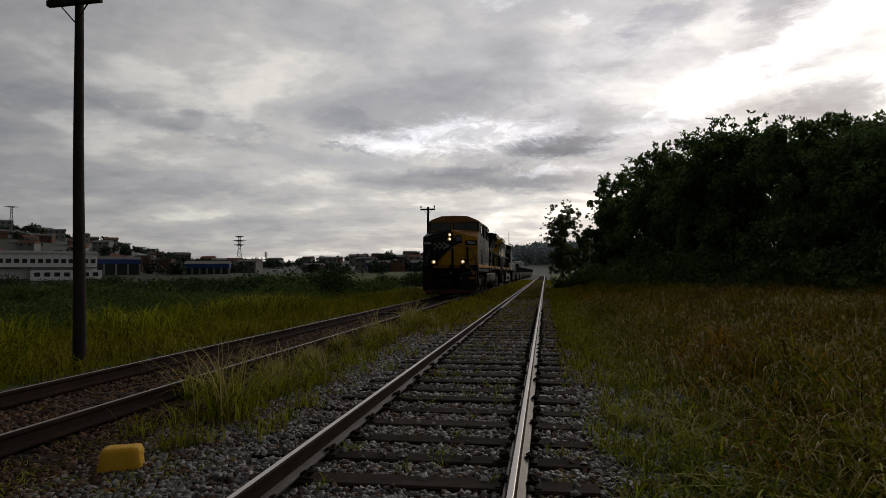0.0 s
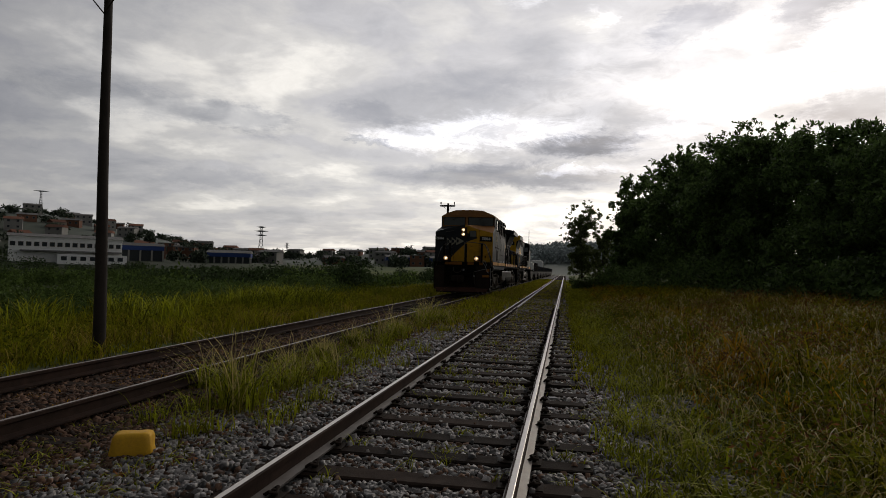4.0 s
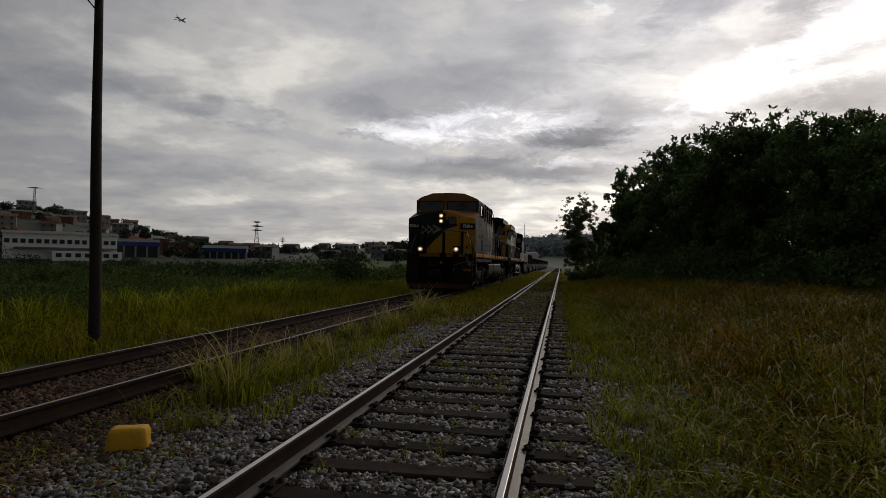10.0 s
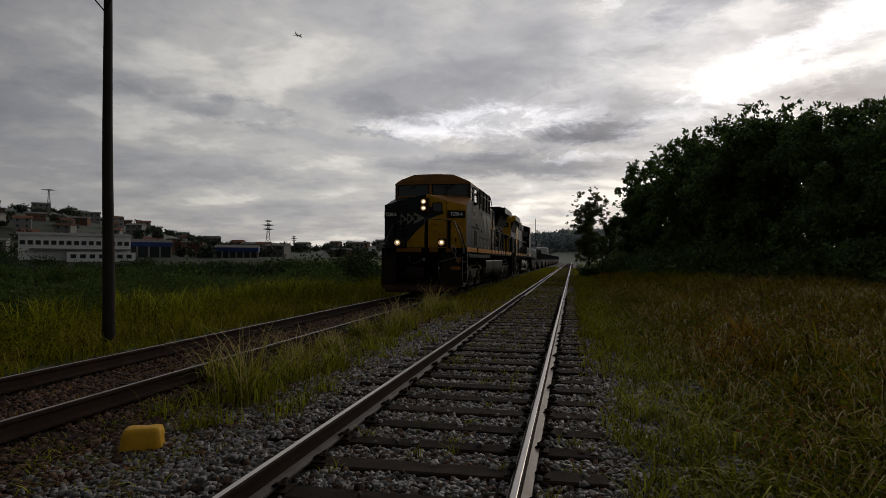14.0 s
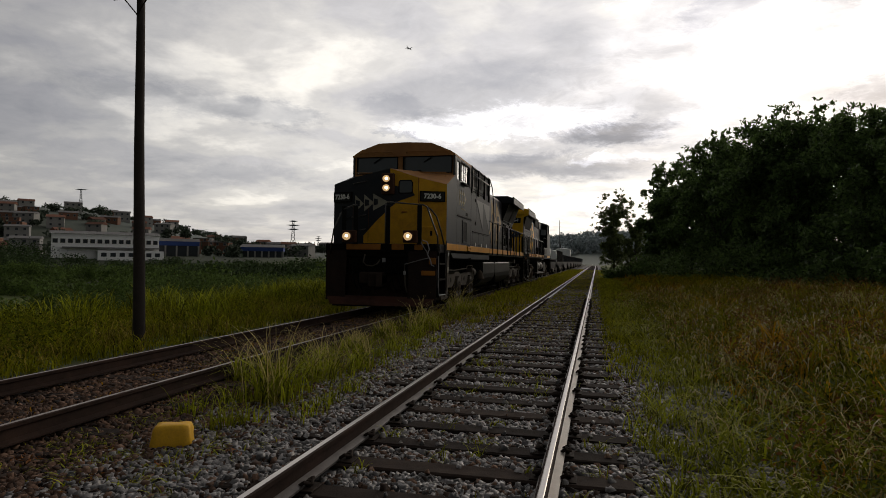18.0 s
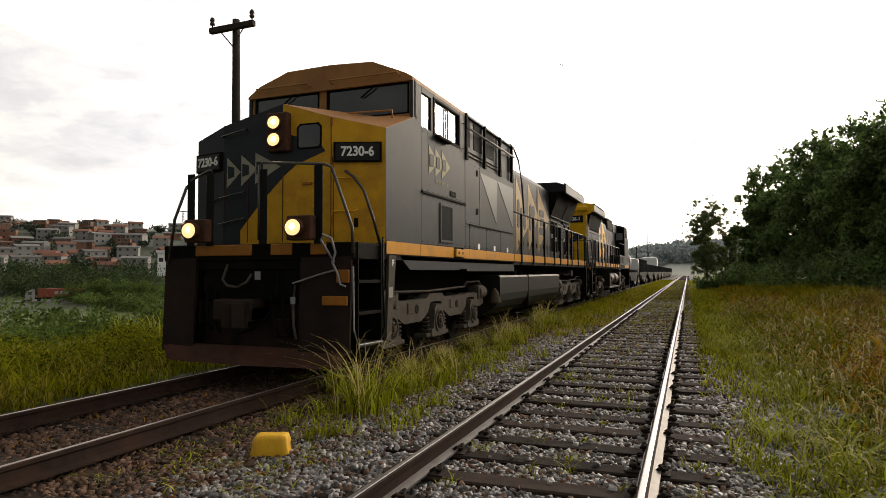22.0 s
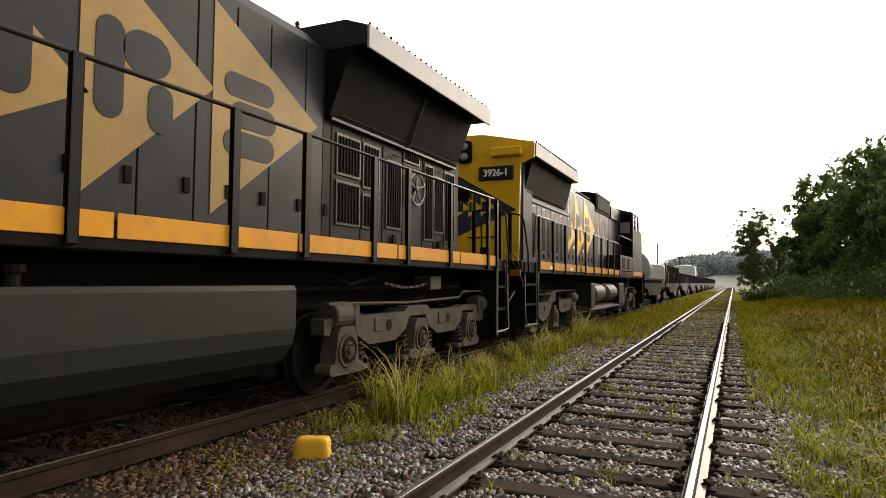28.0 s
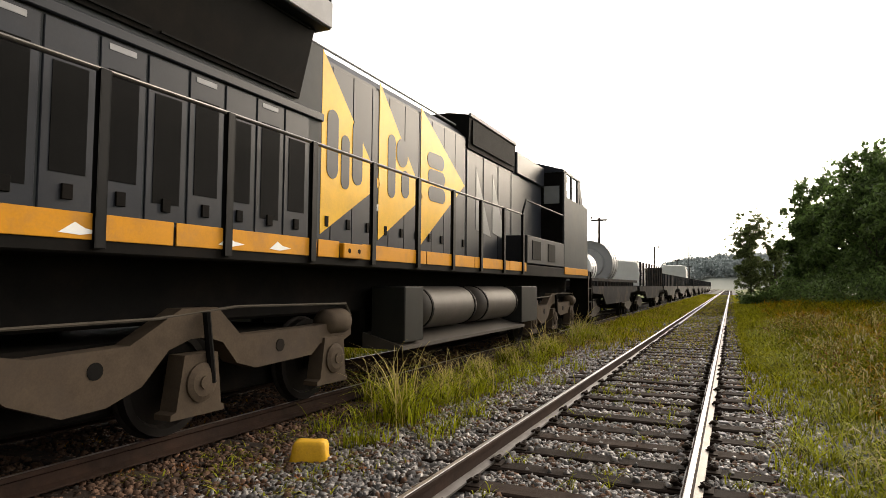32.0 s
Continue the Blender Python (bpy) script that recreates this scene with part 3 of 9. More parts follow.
        bm.to_mesh(me)
        bm.free()
        me.materials.append(material)
        if smooth:
            me.polygons.foreach_set("use_smooth", [True] * len(me.polygons))
        return me


def thing(name, label, category, at=None, group="", kind=""):
    """An Empty that carries the parts of one thing."""
    ob = new(name)
    if at is not None:
        ob.matrix_basis = at
    return tagged(ob, label, category, group, kind)


def part(name, shape, material, parent=None, label="", smooth=False, at=None):
    me = shape if isinstance(shape, bpy.types.Mesh) else shape.mesh(name, material, smooth)
    ob = new(name, me)
    if at is not None:
        ob.matrix_basis = at
    if parent is not None:
        ob.parent = parent
    return tagged(ob, label)


def array_mesh(name, verts, faces, material, smooth=False):
    """A large mesh from numpy arrays; all faces have the same number of corners."""
    me = bpy.data.meshes.new(name)
    verts, faces = np.asarray(verts, np.float32), np.asarray(faces, np.int32)
    k = faces.shape[1]
    me.vertices.add(len(verts))
    me.vertices.foreach_set("co", verts.ravel())
    me.loops.add(faces.size)
    me.loops.foreach_set("vertex_index", faces.ravel())
    me.polygons.add(len(faces))
    me.polygons.foreach_set("loop_start", np.arange(0, faces.size, k, dtype=np.int32))
    me.polygons.foreach_set("loop_total", np.full(len(faces), k, np.int32))
    me.update(calc_edges=True)
    me.materials.append(material)
    if smooth:
        me.polygons.foreach_set("use_smooth", np.ones(len(faces), bool))
    return me

# greyed green, with some distance haze in the base colour
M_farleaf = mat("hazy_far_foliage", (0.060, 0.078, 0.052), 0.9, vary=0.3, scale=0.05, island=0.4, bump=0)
# pale blue-grey: distance haze is mixed into this base colour
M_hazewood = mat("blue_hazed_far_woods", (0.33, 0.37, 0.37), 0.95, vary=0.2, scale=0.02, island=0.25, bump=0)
M_facade = mat("bright_white_facade", (0.78, 0.78, 0.76), 0.8, vary=0.06, scale=0.5, dirt=(0.5, 0.48, 0.44), dirt_amt=0.3)
M_wallwhite = mat("whitewashed_wall", (0.24, 0.235, 0.22), 0.85, vary=0.1, scale=0.5, dirt=(0.35, 0.32, 0.28), dirt_amt=0.4)
M_wallcream = mat("cream_house_wall", (0.19, 0.165, 0.13), 0.85, vary=0.12, scale=0.5, rand=0.3)
M_wallbrick = mat("raw_brick_house_wall", (0.17, 0.085, 0.055), 0.9, vary=0.15, scale=0.8, rand=0.25)
M_tile = mat("red_roof_tiles", (0.17, 0.075, 0.048), 0.9, vary=0.2, scale=0.8, rand=0.35)
M_roofgrey = mat("grey_fibre_roof", (0.15, 0.145, 0.14), 0.9, vary=0.15, scale=0.8, rand=0.3)
M_blueroof = mat("blue_shed_cladding", (0.03, 0.06, 0.20), 0.7, vary=0.15, scale=0.4)
M_winfar = mat("dark_far_window", (0.03, 0.035, 0.04), 0.3, vary=0.2, bump=0)
M_pylon = mat("galvanised_lattice_steel", (0.16, 0.17, 0.18), 0.6, vary=0.15)
M_trailer = mat("red_trailer_tarp", (0.20, 0.05, 0.03), 0.6, vary=0.1)
M_tyre = mat("black_tyre_rubber", (0.02, 0.02, 0.02), 0.85)
M_asphalt = mat("pale_worn_road", (0.10, 0.10, 0.095), 0.9, vary=0.2)
M_plane = mat("pale_aircraft_skin", (0.30, 0.31, 0.32), 0.5, vary=0.1, bump=0)

# ---- the lie of the land ----
RX0, RX1 = -0.319, -1.989          # rail centres of the near track
TC = -5.547                         # centre of the train's track
TZ = 0.155                          # its rail top
RIGHT_TOP = 0.17
rng = np.random.default_rng(7)


def smooth_step(a, b, x):
    t = np.clip((x - a) / (b - a), 0, 1)
    return t * t * (3 - 2 * t)


def ground_z(x, y):
    """Height of the ground."""
    x, y = np.asarray(x, float), np.asarray(y, float)
    z = np.full(np.broadcast(x, y).shape, -0.05)
    z = z + 0.0 * y
    z -= 0.025 * smooth_step(-2.6, -3.7, x)                      # down to the other track
    z -= 0.05 * smooth_step(-7.3, -8.2, x)
    z += 0.55 * smooth_step(0.6, 7.0, x) * (0.4 + 0.6 * smooth_step(2, 16, y))      # grassy bank
    z += 0.5 * smooth_step(8, 30, x)
    z -= 1.4 * smooth_step(-11.5, -18, x) + 3.2 * smooth_step(-18, -60, x)          # valley beside the line
    d = np.hypot(x, y)
    az = np.arctan2(-x, np.maximum(y, 1e-3))                    # to the left of the line
    left = smooth_step(0.05, 0.20, az)
    rise = 5.5 + 5.0 * (1 - smooth_step(0.28, 0.40, az)) + 25.0 * smooth_step(0.47, 0.80, az)
    z += left * (6.2 * smooth_step(195, 255, d) + rise * smooth_step(255, 500, d))
    z += (1 - left) * (0.75 + 0.25 * np.sin(x * 0.012 + 1.0)) * 24.0 * smooth_step(280, 800, d)
    z += 0.11 * smooth_step(1.2, 3.0, x) * (np.sin(x * 1.9 + 1.5 * np.sin(y * 0.7)) * np.sin(y * 1.3 + 0.8 * np.sin(x * 1.1)) + 0.5 * np.sin(y * 3.1 + x * 2.3)) * (1 - smooth_step(30, 60, d))
    z += 0.35 * np.sin(x * 0.13) * np.sin(y * 0.11) * smooth_step(-14, -30, x)
    return z


def build_ground():
    def axis(near, far, n_near, n_far, lo):
        out = [np.linspace(lo, near, n_near)]
        out.append(near + (far - near) * np.linspace(0, 1, n_far)[1:] ** 2.6)
        return np.concatenate(out)
    xr = axis(12.0, 2600.0, 70, 70, 0.0)
    xs = np.unique(np.concatenate([-axis(24.0, 2600.0, 110, 110, 0.0), xr]))
    ys = np.unique(np.concatenate([axis(40.0, 3000.0, 90, 130, -6.0), -6 - np.linspace(0, 1, 14)[1:] ** 2 * 300]))
    X, Y = np.meshgrid(xs, ys)
    Z = ground_z(X, Y)
    near = (np.abs(X) < 30) & (Y < 60)
    Z = Z + np.where(near, 0.012 * np.sin(X * 9.1 + Y * 3.3) * np.sin(Y * 7.7 - X * 2.1), 0)
    nx, ny = len(xs), len(ys)
    i = np.arange(nx * ny).reshape(ny, nx)
    f = np.stack([i[:-1, :-1], i[:-1, 1:], i[1:, 1:], i[1:, :-1]], -1).reshape(-1, 4)
    me = array_mesh("ground", np.stack([X, Y, Z], -1).reshape(-1, 3), f, M_ground, True)
    tagged(new("ground", me), "grassy ground with ballast and rust-brown dirt by the tracks", "ground", kind="structure")


build_ground()


# ---- tracks ----
def rail_profile(w=0.07):
    h = w / 2
    return [(-0.066, -0.165), (0.066, -0.165), (0.066, -0.155), (0.016, -0.135), (0.011, -0.05), (h, -0.035), (h, -0.008), (0.024, -0.001),
            (-0.024, -0.001), (-h, -0.008), (-h, -0.035), (-0.011, -0.05), (-0.016, -0.135), (-0.066, -0.155)]


def build_track(name, label, x_a, x_b, top, head_mat, foot_mat, y0, y1):
    tr = thing(name, label, "railway track", pose((x_a + x_b) / 2, 0, 0), kind="structure")
    mid = (x_a + x_b) / 2
    for x in (x_a, x_b):
        r = part("rail", Shape().prism([(x - mid + p, top + q) for p, q in rail_profile()], y0, y1, "y"), M_railside, tr)
        part("rail_foot", Shape().prism([(x - mid - 0.078, top - 0.166), (x - mid + 0.078, top - 0.166), (x - mid + 0.078, top - 0.150), (x - mid + 0.018, top - 0.130), (x - mid - 0.018, top - 0.130), (x - mid - 0.078, top - 0.150)], y0, y1, "y"), foot_mat, r, "worn rail foot")
        h = 0.026
        part("running_surface", Shape().prism([(x - mid - h, top - 0.006), (x - mid - h, top - 0.003), (x - mid - h * 0.6, top + 0.001), (x - mid + h * 0.6, top + 0.001),
             (x - mid + h, top - 0.003), (x - mid + h, top - 0.006)], y0, y1, "y"), head_mat, r, "worn bright rail head")
    return tr


track_near = build_track("track_1", "rusty rails on dark wooden sleepers in grey ballast", RX0, RX1, RIGHT_TOP, M_railtop, M_railfoot, -8, 420)
track_far = build_track("track_2", "rusty rails sunk in brown dirt under the train", TC + 0.835, TC - 0.835, TZ, M_raildull, M_railside, -40, 420)


SLEEPERS = [-2.0]
while SLEEPERS[-1] < 62.0:
    SLEEPERS.append(SLEEPERS[-1] + 0.60 + random.uniform(-0.035, 0.035))


def build_sleepers():
    mid = (RX0 + RX1) / 2
    variants = []
    for k in range(5):
        s = Shape()
        ln = 1.38 + 0.03 * random.uniform(-1, 1)
        w = 0.115
        s.box(-ln, ln, -w, w, -0.16, 0.0, 0.012)
        s.v = [(x + random.uniform(-.008, .008), y + random.uniform(-.01, .01), z + random.uniform(-.006, .006)) for x, y, z in s.v]
        variants.append(s.mesh("sleeper", M_sleeper))
    plate, clip = Shape(), Shape()
    plate.box(-0.165, 0.165, -0.09, 0.09, 0.0, 0.012, 0.003)
    for sx in (-1, 1):
        clip.tube([(sx * 0.06, -0.06, 0.03), (sx * 0.10, -0.07, 0.06), (sx * 0.135, -0.03, 0.04), (sx * 0.12, 0.03, 0.062), (sx * 0.075, 0.06, 0.03)], 0.014, 6)
        clip.box(sx * 0.108 - 0.02, sx * 0.108 + 0.02, -0.02, 0.02, 0.012, 0.06, 0.005)
    plate_m, clip_m = plate.mesh("tie_plate", M_iron), clip.mesh("rail_clip", M_iron)
    k = 0
    for y in SLEEPERS:
        m = pose(random.uniform(-0.03, 0.03), y, random.uniform(-0.012, 0.006), 0, 0, random.uniform(-0.8, 0.8))
        sl = part("sleeper", variants[k % 5], None, track_near, at=m)
        if y < 26:
            for x in (RX0 - mid, RX1 - mid):
                part("tie_plate", plate_m, None, sl, at=pose(x, 0, 0.001))
                part("rail_clip", clip_m, None, sl, at=pose(x, 0, 0.001))
        k += 1
    rest, k = Shape(), 0
    while y < 240:
        rest.box(-1.38, 1.38, y - 0.115, y + 0.115, -0.16, 0.0)
        y += 0.6
    tagged(part("far_sleepers", rest, M_sleeper, track_near), kind="stuff")
    # half-buried sleepers of the train's track
    y = -3.0
    while y < 40:
        part("sleeper", variants[k % 5], None, track_far, at=pose(random.uniform(-0.04, 0.04), y, -0.05 + random.uniform(-0.02, 0.01), 0, 0, random.uniform(-1, 1)))
        y += 0.56 + random.uniform(-0.03, 0.03)
        k += 1


build_sleepers()


def scatter_stones(name, label, material, n, pick, size):
    """Loose broken stones: jittered blocks, joined into one mesh."""
    x, y, keep_size, lift = pick(n)
    n = len(x)
    cube = np.array([(a, b, c) for c in (-1, 1) for b in (-1, 1) for a in (-1, 1)], float)
    v = cube[None] * (1 + rng.uniform(-0.62, 0.38, (n, 8, 3)))
    v[:, 4:, :2] *= 0.72
    s = keep_size * size * rng.uniform(0.6, 1.45, n)
    v *= s[:, None, None] * np.stack([rng.uniform(0.7, 1.3, n), rng.uniform(0.7, 1.3, n), rng.uniform(0.5, 0.9, n)], -1)[:, None]
    a, b = rng.uniform(0, 6.28, n), rng.uniform(-0.6, 0.6, n)
    ca, sa, cb, sb = np.cos(a), np.sin(a), np.cos(b), np.sin(b)
    one, zero = np.ones(n), np.zeros(n)
    R1 = np.stack([ca, -sa, zero, sa, ca, zero, zero, zero, one], -1).reshape(n, 3, 3)
    R2 = np.stack([one, zero, zero, zero, cb, -sb, zero, sb, cb], -1).reshape(n, 3, 3)
    v = np.einsum("nij,nkj->nki", R1 @ R2, v)
    z = ground_z(x, y) + s * 0.30 + lift
    v += np.stack([x, y, z], -1)[:, None]
    q = np.array([(4, 5, 7, 6), (0, 1, 5, 4), (2, 6, 7, 3), (0, 4, 6, 2), (1, 3, 7, 5)])      # undersides lie buried
    f = (q[None] + 8 * np.arange(n)[:, None, None]).reshape(-1, 4)
    tagged(new(name, array_mesh(name, v.reshape(-1, 3), f, material)), label, "ballast", kind="stuff")


def ballast_pick(x0, x1, y0, y1, power, thin=-9.0):
    def pick(n):
        x = rng.uniform(x0, x1, n)
        y = y0 + (y1 - y0) * rng.uniform(0, 1, n) ** power
        ok = np.abs(x - RX0) > 0.09
        ok &= np.abs(x - RX1) > 0.09
        wob = 0.25 * np.sin(y * 1.7) + 0.15 * np.sin(y * 4.1)
        ok &= x < 1.25 + wob - 0.95 * smooth_step(8.5, 17, y)
        ok &= rng.uniform(0, 1, n) > 0.6 * smooth_step(0, 0.9, thin - x)
        gap = np.abs(y[:, None] - np.array(SLEEPERS)[None]).min(1)
        on = (gap < 0.135) & (x < 0.25) & (x > -2.56)
        ok &= ~on | (rng.uniform(0, 1, n) < np.where(x < -2.3, 0.40, 0.02))
        lift = np.where(on, np.where(x < -2.18, 0.034, 0.042), rng.uniform(0, 0.01, n))
        return x[ok], y[ok], 1 + 0.012 * y[ok], lift[ok]
    return pick


scatter_stones("ballast_stones", "loose grey broken ballast stones between the rails", M_stone, 112000, ballast_pick(-3.9, 1.65, 1.2, 36, 1.75, -2.75), 0.0195)
scatter_stones("brown_ballast_stones", "rust-brown ballast stones by the train's track", M_stonebrown, 34000, ballast_pick(-7.3, -3.5, 0.6, 22, 1.6), 0.021)
scatter_stones("stained_ballast_stones", "rust-stained stones mixed into the grey ballast", M_stonebrown, 24000, ballast_pick(-4.1, 0.9, 1.2, 26, 1.6), 0.020)


# ---- yellow marker and poles ----
def build_marker():
    bm = bmesh.new()
    bmesh.ops.create_cube(bm, size=1.0)
    bmesh.ops.subdivide_edges(bm, edges=bm.edges, cuts=5, use_grid_fill=True)
    for v in bm.verts:
        p = v.co * 2
        r = (abs(p.x) ** 9 + abs(p.y) ** 9 + abs(p.z) ** 9) ** (1 / 9)
        p = p / r
        k = 0.02 * noise.noise(p * 1.6)
        narrow = 1 - 0.09 * (p.z + 1)
        v.co = Vector(((p.x * 0.175 + 0.012 * (p.z + 1)) * narrow, p.y * 0.105 * narrow, p.z * 0.105)) * (1 + k * 3)
        v.co.z *= 1 - 0.08 * p.x
    me = bpy.data.meshes.new("track_marker")
    bm.to_mesh(me)
    bm.free()
    me.materials.append(M_marker)
    me.polygons.foreach_set("use_smooth", [True] * len(me.polygons))
    ob = new("track_marker", me)
    ob.matrix_basis = pose(-3.52, 4.75, 0.02, 0, -3, 24)
    tagged(ob, "rounded yellow-painted concrete marker block on the ballast", "track marker")


build_marker()


def build_pole(x, y, z0, h, label, lean=0.0, arm=1.0, r=0.112):
    p = thing("utility_pole", label, "utility pole", pose(x, y, z0, 0, lean, 0), group="poles along the line")
    shaft = Shape()
    n = 9
    shaft.tube([(0.01 * math.sin(k), 0, -0.4 + (h + 0.4) * k / (n - 1)) for k in range(n)], r, 12, r1=r * 0.62)
    part("shaft", shaft, M_pole, p, smooth=True)
    part("crossarm", Shape().box(-0.52 * arm, 0.52 * arm, -0.16, -0.06, h - 0.24, h - 0.13, 0.01), M_pole, p)
    for s in (-1, 1):
        part("brace", Shape().tube([(s * 0.3 * arm, -0.11, h - 0.2), (0, -0.09, h - 0.55)], 0.012, 5), M_iron, p)
        ins = Shape().lathe([(0.012, -0.06), (0.012, 0.0), (0.045, 0.01), (0.05, 0.05), (0.03, 0.07), (0.05, 0.09), (0.045, 0.13), (0.025, 0.16)], (s * 0.47 * arm, -0.11, h - 0.08), "z", 10)
        part("insulator", ins, M_porc, p, smooth=True)
    return p


build_pole(-8.05, 9.88, -0.15, 6.63, "dark weathered wooden pole with crossarm and two insulators in the grass", lean=-1.0)

for py, ph in ((43.0, 6.2), (77.0, 6.2), (111.0, 6.0), (146.0, 6.0)):
    build_pole(-8.05, py, float(ground_z(-8.05, py)), ph, "distant dark wooden pole with crossarm beside the line", r=0.12)


def build_mast():
    m = thing("slim_mast", "slim dark steel mast beside the line", "mast", pose(-6.9, 122, float(ground_z(-6.9, 122))))
    part("shaft", Shape().tube([(0, 0, -0.3), (0, 0, 5), (0, 0, 9.4)], 0.10, 8, r1=0.05), M_pylon, m)
    part("base_plate", Shape().box(-0.25, 0.25, -0.25, 0.25, 0, 0.05, 0.01), M_pylon, m)


build_mast()

for py, px, rot in ((7.84, -0.13, 12), (7.22, -0.15, -8)):
    tagged(part("rail_pad", Shape().box(-0.05, 0.05, -0.035, 0.035, 0, 0.018, 0.004), M_alu, at=pose(px, py, 0.012, 3, 2, rot)), "loose pale plastic rail pad beside the rail", "rail pad", group="loose rail pads")

# ---- grass and trees ----
def blades(name, label, material, x, y, h, width, lean, per=1, category="grass", segs=4):
    """Bent tapering blades, one strip each."""
    n = len(x)
    z = ground_z(x, y)
    a = rng.uniform(0, 6.283, n)
    d = np.stack([np.cos(a), np.sin(a)], -1)
    t = np.linspace(0, 1, segs + 1)
    bend = lean * rng.uniform(0.3, 1.4, n) * h
    arch = np.clip(lean * rng.uniform(0.45, 1.3, n), 0, 1.15)
    side_a = a + 1.57 + rng.uniform(-0.5, 0.5, n)
    sd = np.stack([np.cos(side_a), np.sin(side_a)], -1)
    w = width * rng.uniform(0.6, 1.3, n)
    vs = np.zeros((n, segs + 1, 2, 3))
    for k, tk in enumerate(t):
        cx = x + d[:, 0] * bend * tk ** 1.7
        cy = y + d[:, 1] * bend * tk ** 1.7
        cz = z - 0.02 + h * (tk * (1 + 0.35 * arch) - 0.85 * arch * tk ** 2.6)
        ww = w * (1 - tk) ** 0.6 + 0.0008
        for s, sg in ((0, -1), (1, 1)):
            vs[:, k, s, 0], vs[:, k, s, 1], vs[:, k, s, 2] = cx + sg * sd[:, 0] * ww, cy + sg * sd[:, 1] * ww, cz
    base = (np.arange(n) * (segs + 1) * 2)[:, None, None]
    q = np.array([(2 * k, 2 * k + 1, 2 * k + 3, 2 * k + 2) for k in range(segs)])
    f = (base + q[None]).reshape(-1, 4)
    tagged(new(name, array_mesh(name, vs.reshape(-1, 3), f, material)), label, category, kind="stuff")


def in_clumps(n, x0, x1, y0, y1, power, spread, per):
    m = max(1, n // per)
    cx = rng.uniform(x0, x1, m)
    cy = y0 + (y1 - y0) * rng.uniform(0, 1, m) ** power
    k = rng.integers(0, m, n)
    return cx[k] + rng.normal(0, spread, n), cy[k] + rng.normal(0, spread, n), k


def patch(x, y):
    """Slow variation over the bank, 0 to 1."""
    return 0.5 + 0.25 * np.sin(x * 0.9 + 1.3 * np.sin(y * 0.35)) + 0.25 * np.sin(y * 0.6 + 1.7 * np.sin(x * 0.5))


def leaf_cloud(centres, radii, n, size, flat=0.75):
    """Small leaf quads spread through a set of round clumps, denser to their outside."""
    m = len(centres)
    vol = np.asarray(radii) ** 2
    k = rng.choice(m, n, p=vol / vol.sum())
    d = rng.normal(0, 1, (n, 3))
    d /= np.linalg.norm(d, axis=1, keepdims=True)
    r = np.asarray(radii)[k] * rng.uniform(0.1, 1.0, n) ** 0.5 * (1 + 0.35 * np.abs(rng.normal(0, 0.8, n)))
    c = np.asarray(centres)[k] + d * r[:, None] * np.array([1, 1, flat])
    u = rng.normal(0, 1, (n, 3))
    u /= np.linalg.norm(u, axis=1, keepdims=True)
    w = np.cross(u, rng.normal(0, 1, (n, 3)))
    w /= np.linalg.norm(w, axis=1, keepdims=True)
    s = size * rng.uniform(0.6, 1.5, n)[:, None]
    v = np.stack([c - u * s, c + w * s * 0.45, c + u * s, c - w * s * 0.45], 1)
    f = np.arange(4 * n).reshape(n, 4)
    return v.reshape(-1, 3), f


def tuft_height(x, y):
    """Uneven height of the wild growth, about 0.3 to 1.5."""
    a = np.sin(x * 2.1 + 1.9 * np.sin(y * 0.9)) * np.sin(y * 1.7 + 1.3 * np.sin(x * 1.3))
    b = np.sin(x * 5.3 + y * 2.2) * np.sin(y * 4.7 - x * 3.1)
    return np.clip(0.85 + 0.42 * a + 0.3 * b, 0.3, 1.5)


def drooping_tips(name, label, material, x, y, h):
    """Thin stalks whose ends hang over in a small hook."""
    n = len(x)
    a = rng.uniform(0, 6.283, n)
    hook = rng.uniform(0.035, 0.09, n)
    z = ground_z(x, y)
    steps = [(0.0, -0.02, None), (0.3, 0.94, 0.0), (0.75, 1.0, 0.25), (1.35, 0.98, -0.05), (1.9, 0.93, -0.7)]
    vs = np.zeros((n, len(steps), 2, 3))
    for k, (out, up_, drop) in enumerate(steps):
        px, py = x + np.cos(a) * hook * out, y + np.sin(a) * hook * out
        pz = z + h * up_ + (0 if drop is None else hook * drop)
        w = (0.0006, 0.0009, 0.0048, 0.005, 0.001)[k] * (1 + 0.04 * y)
        for s, sg in ((0, -1), (1, 1)):
            vs[:, k, s] = np.stack([px - sg * np.sin(a) * w, py + sg * np.cos(a) * w, pz + sg * w * 0.6], -1)
    q = np.array([(2 * k, 2 * k + 1, 2 * k + 3, 2 * k + 2) for k in range(len(steps) - 1)])
    f = ((np.arange(n) * len(steps) * 2)[:, None, None] + q[None]).reshape(-1, 4)
    tagged(new(name, array_mesh(name, vs.reshape(-1, 3), f, material)), label, "grass", kind="stuff")


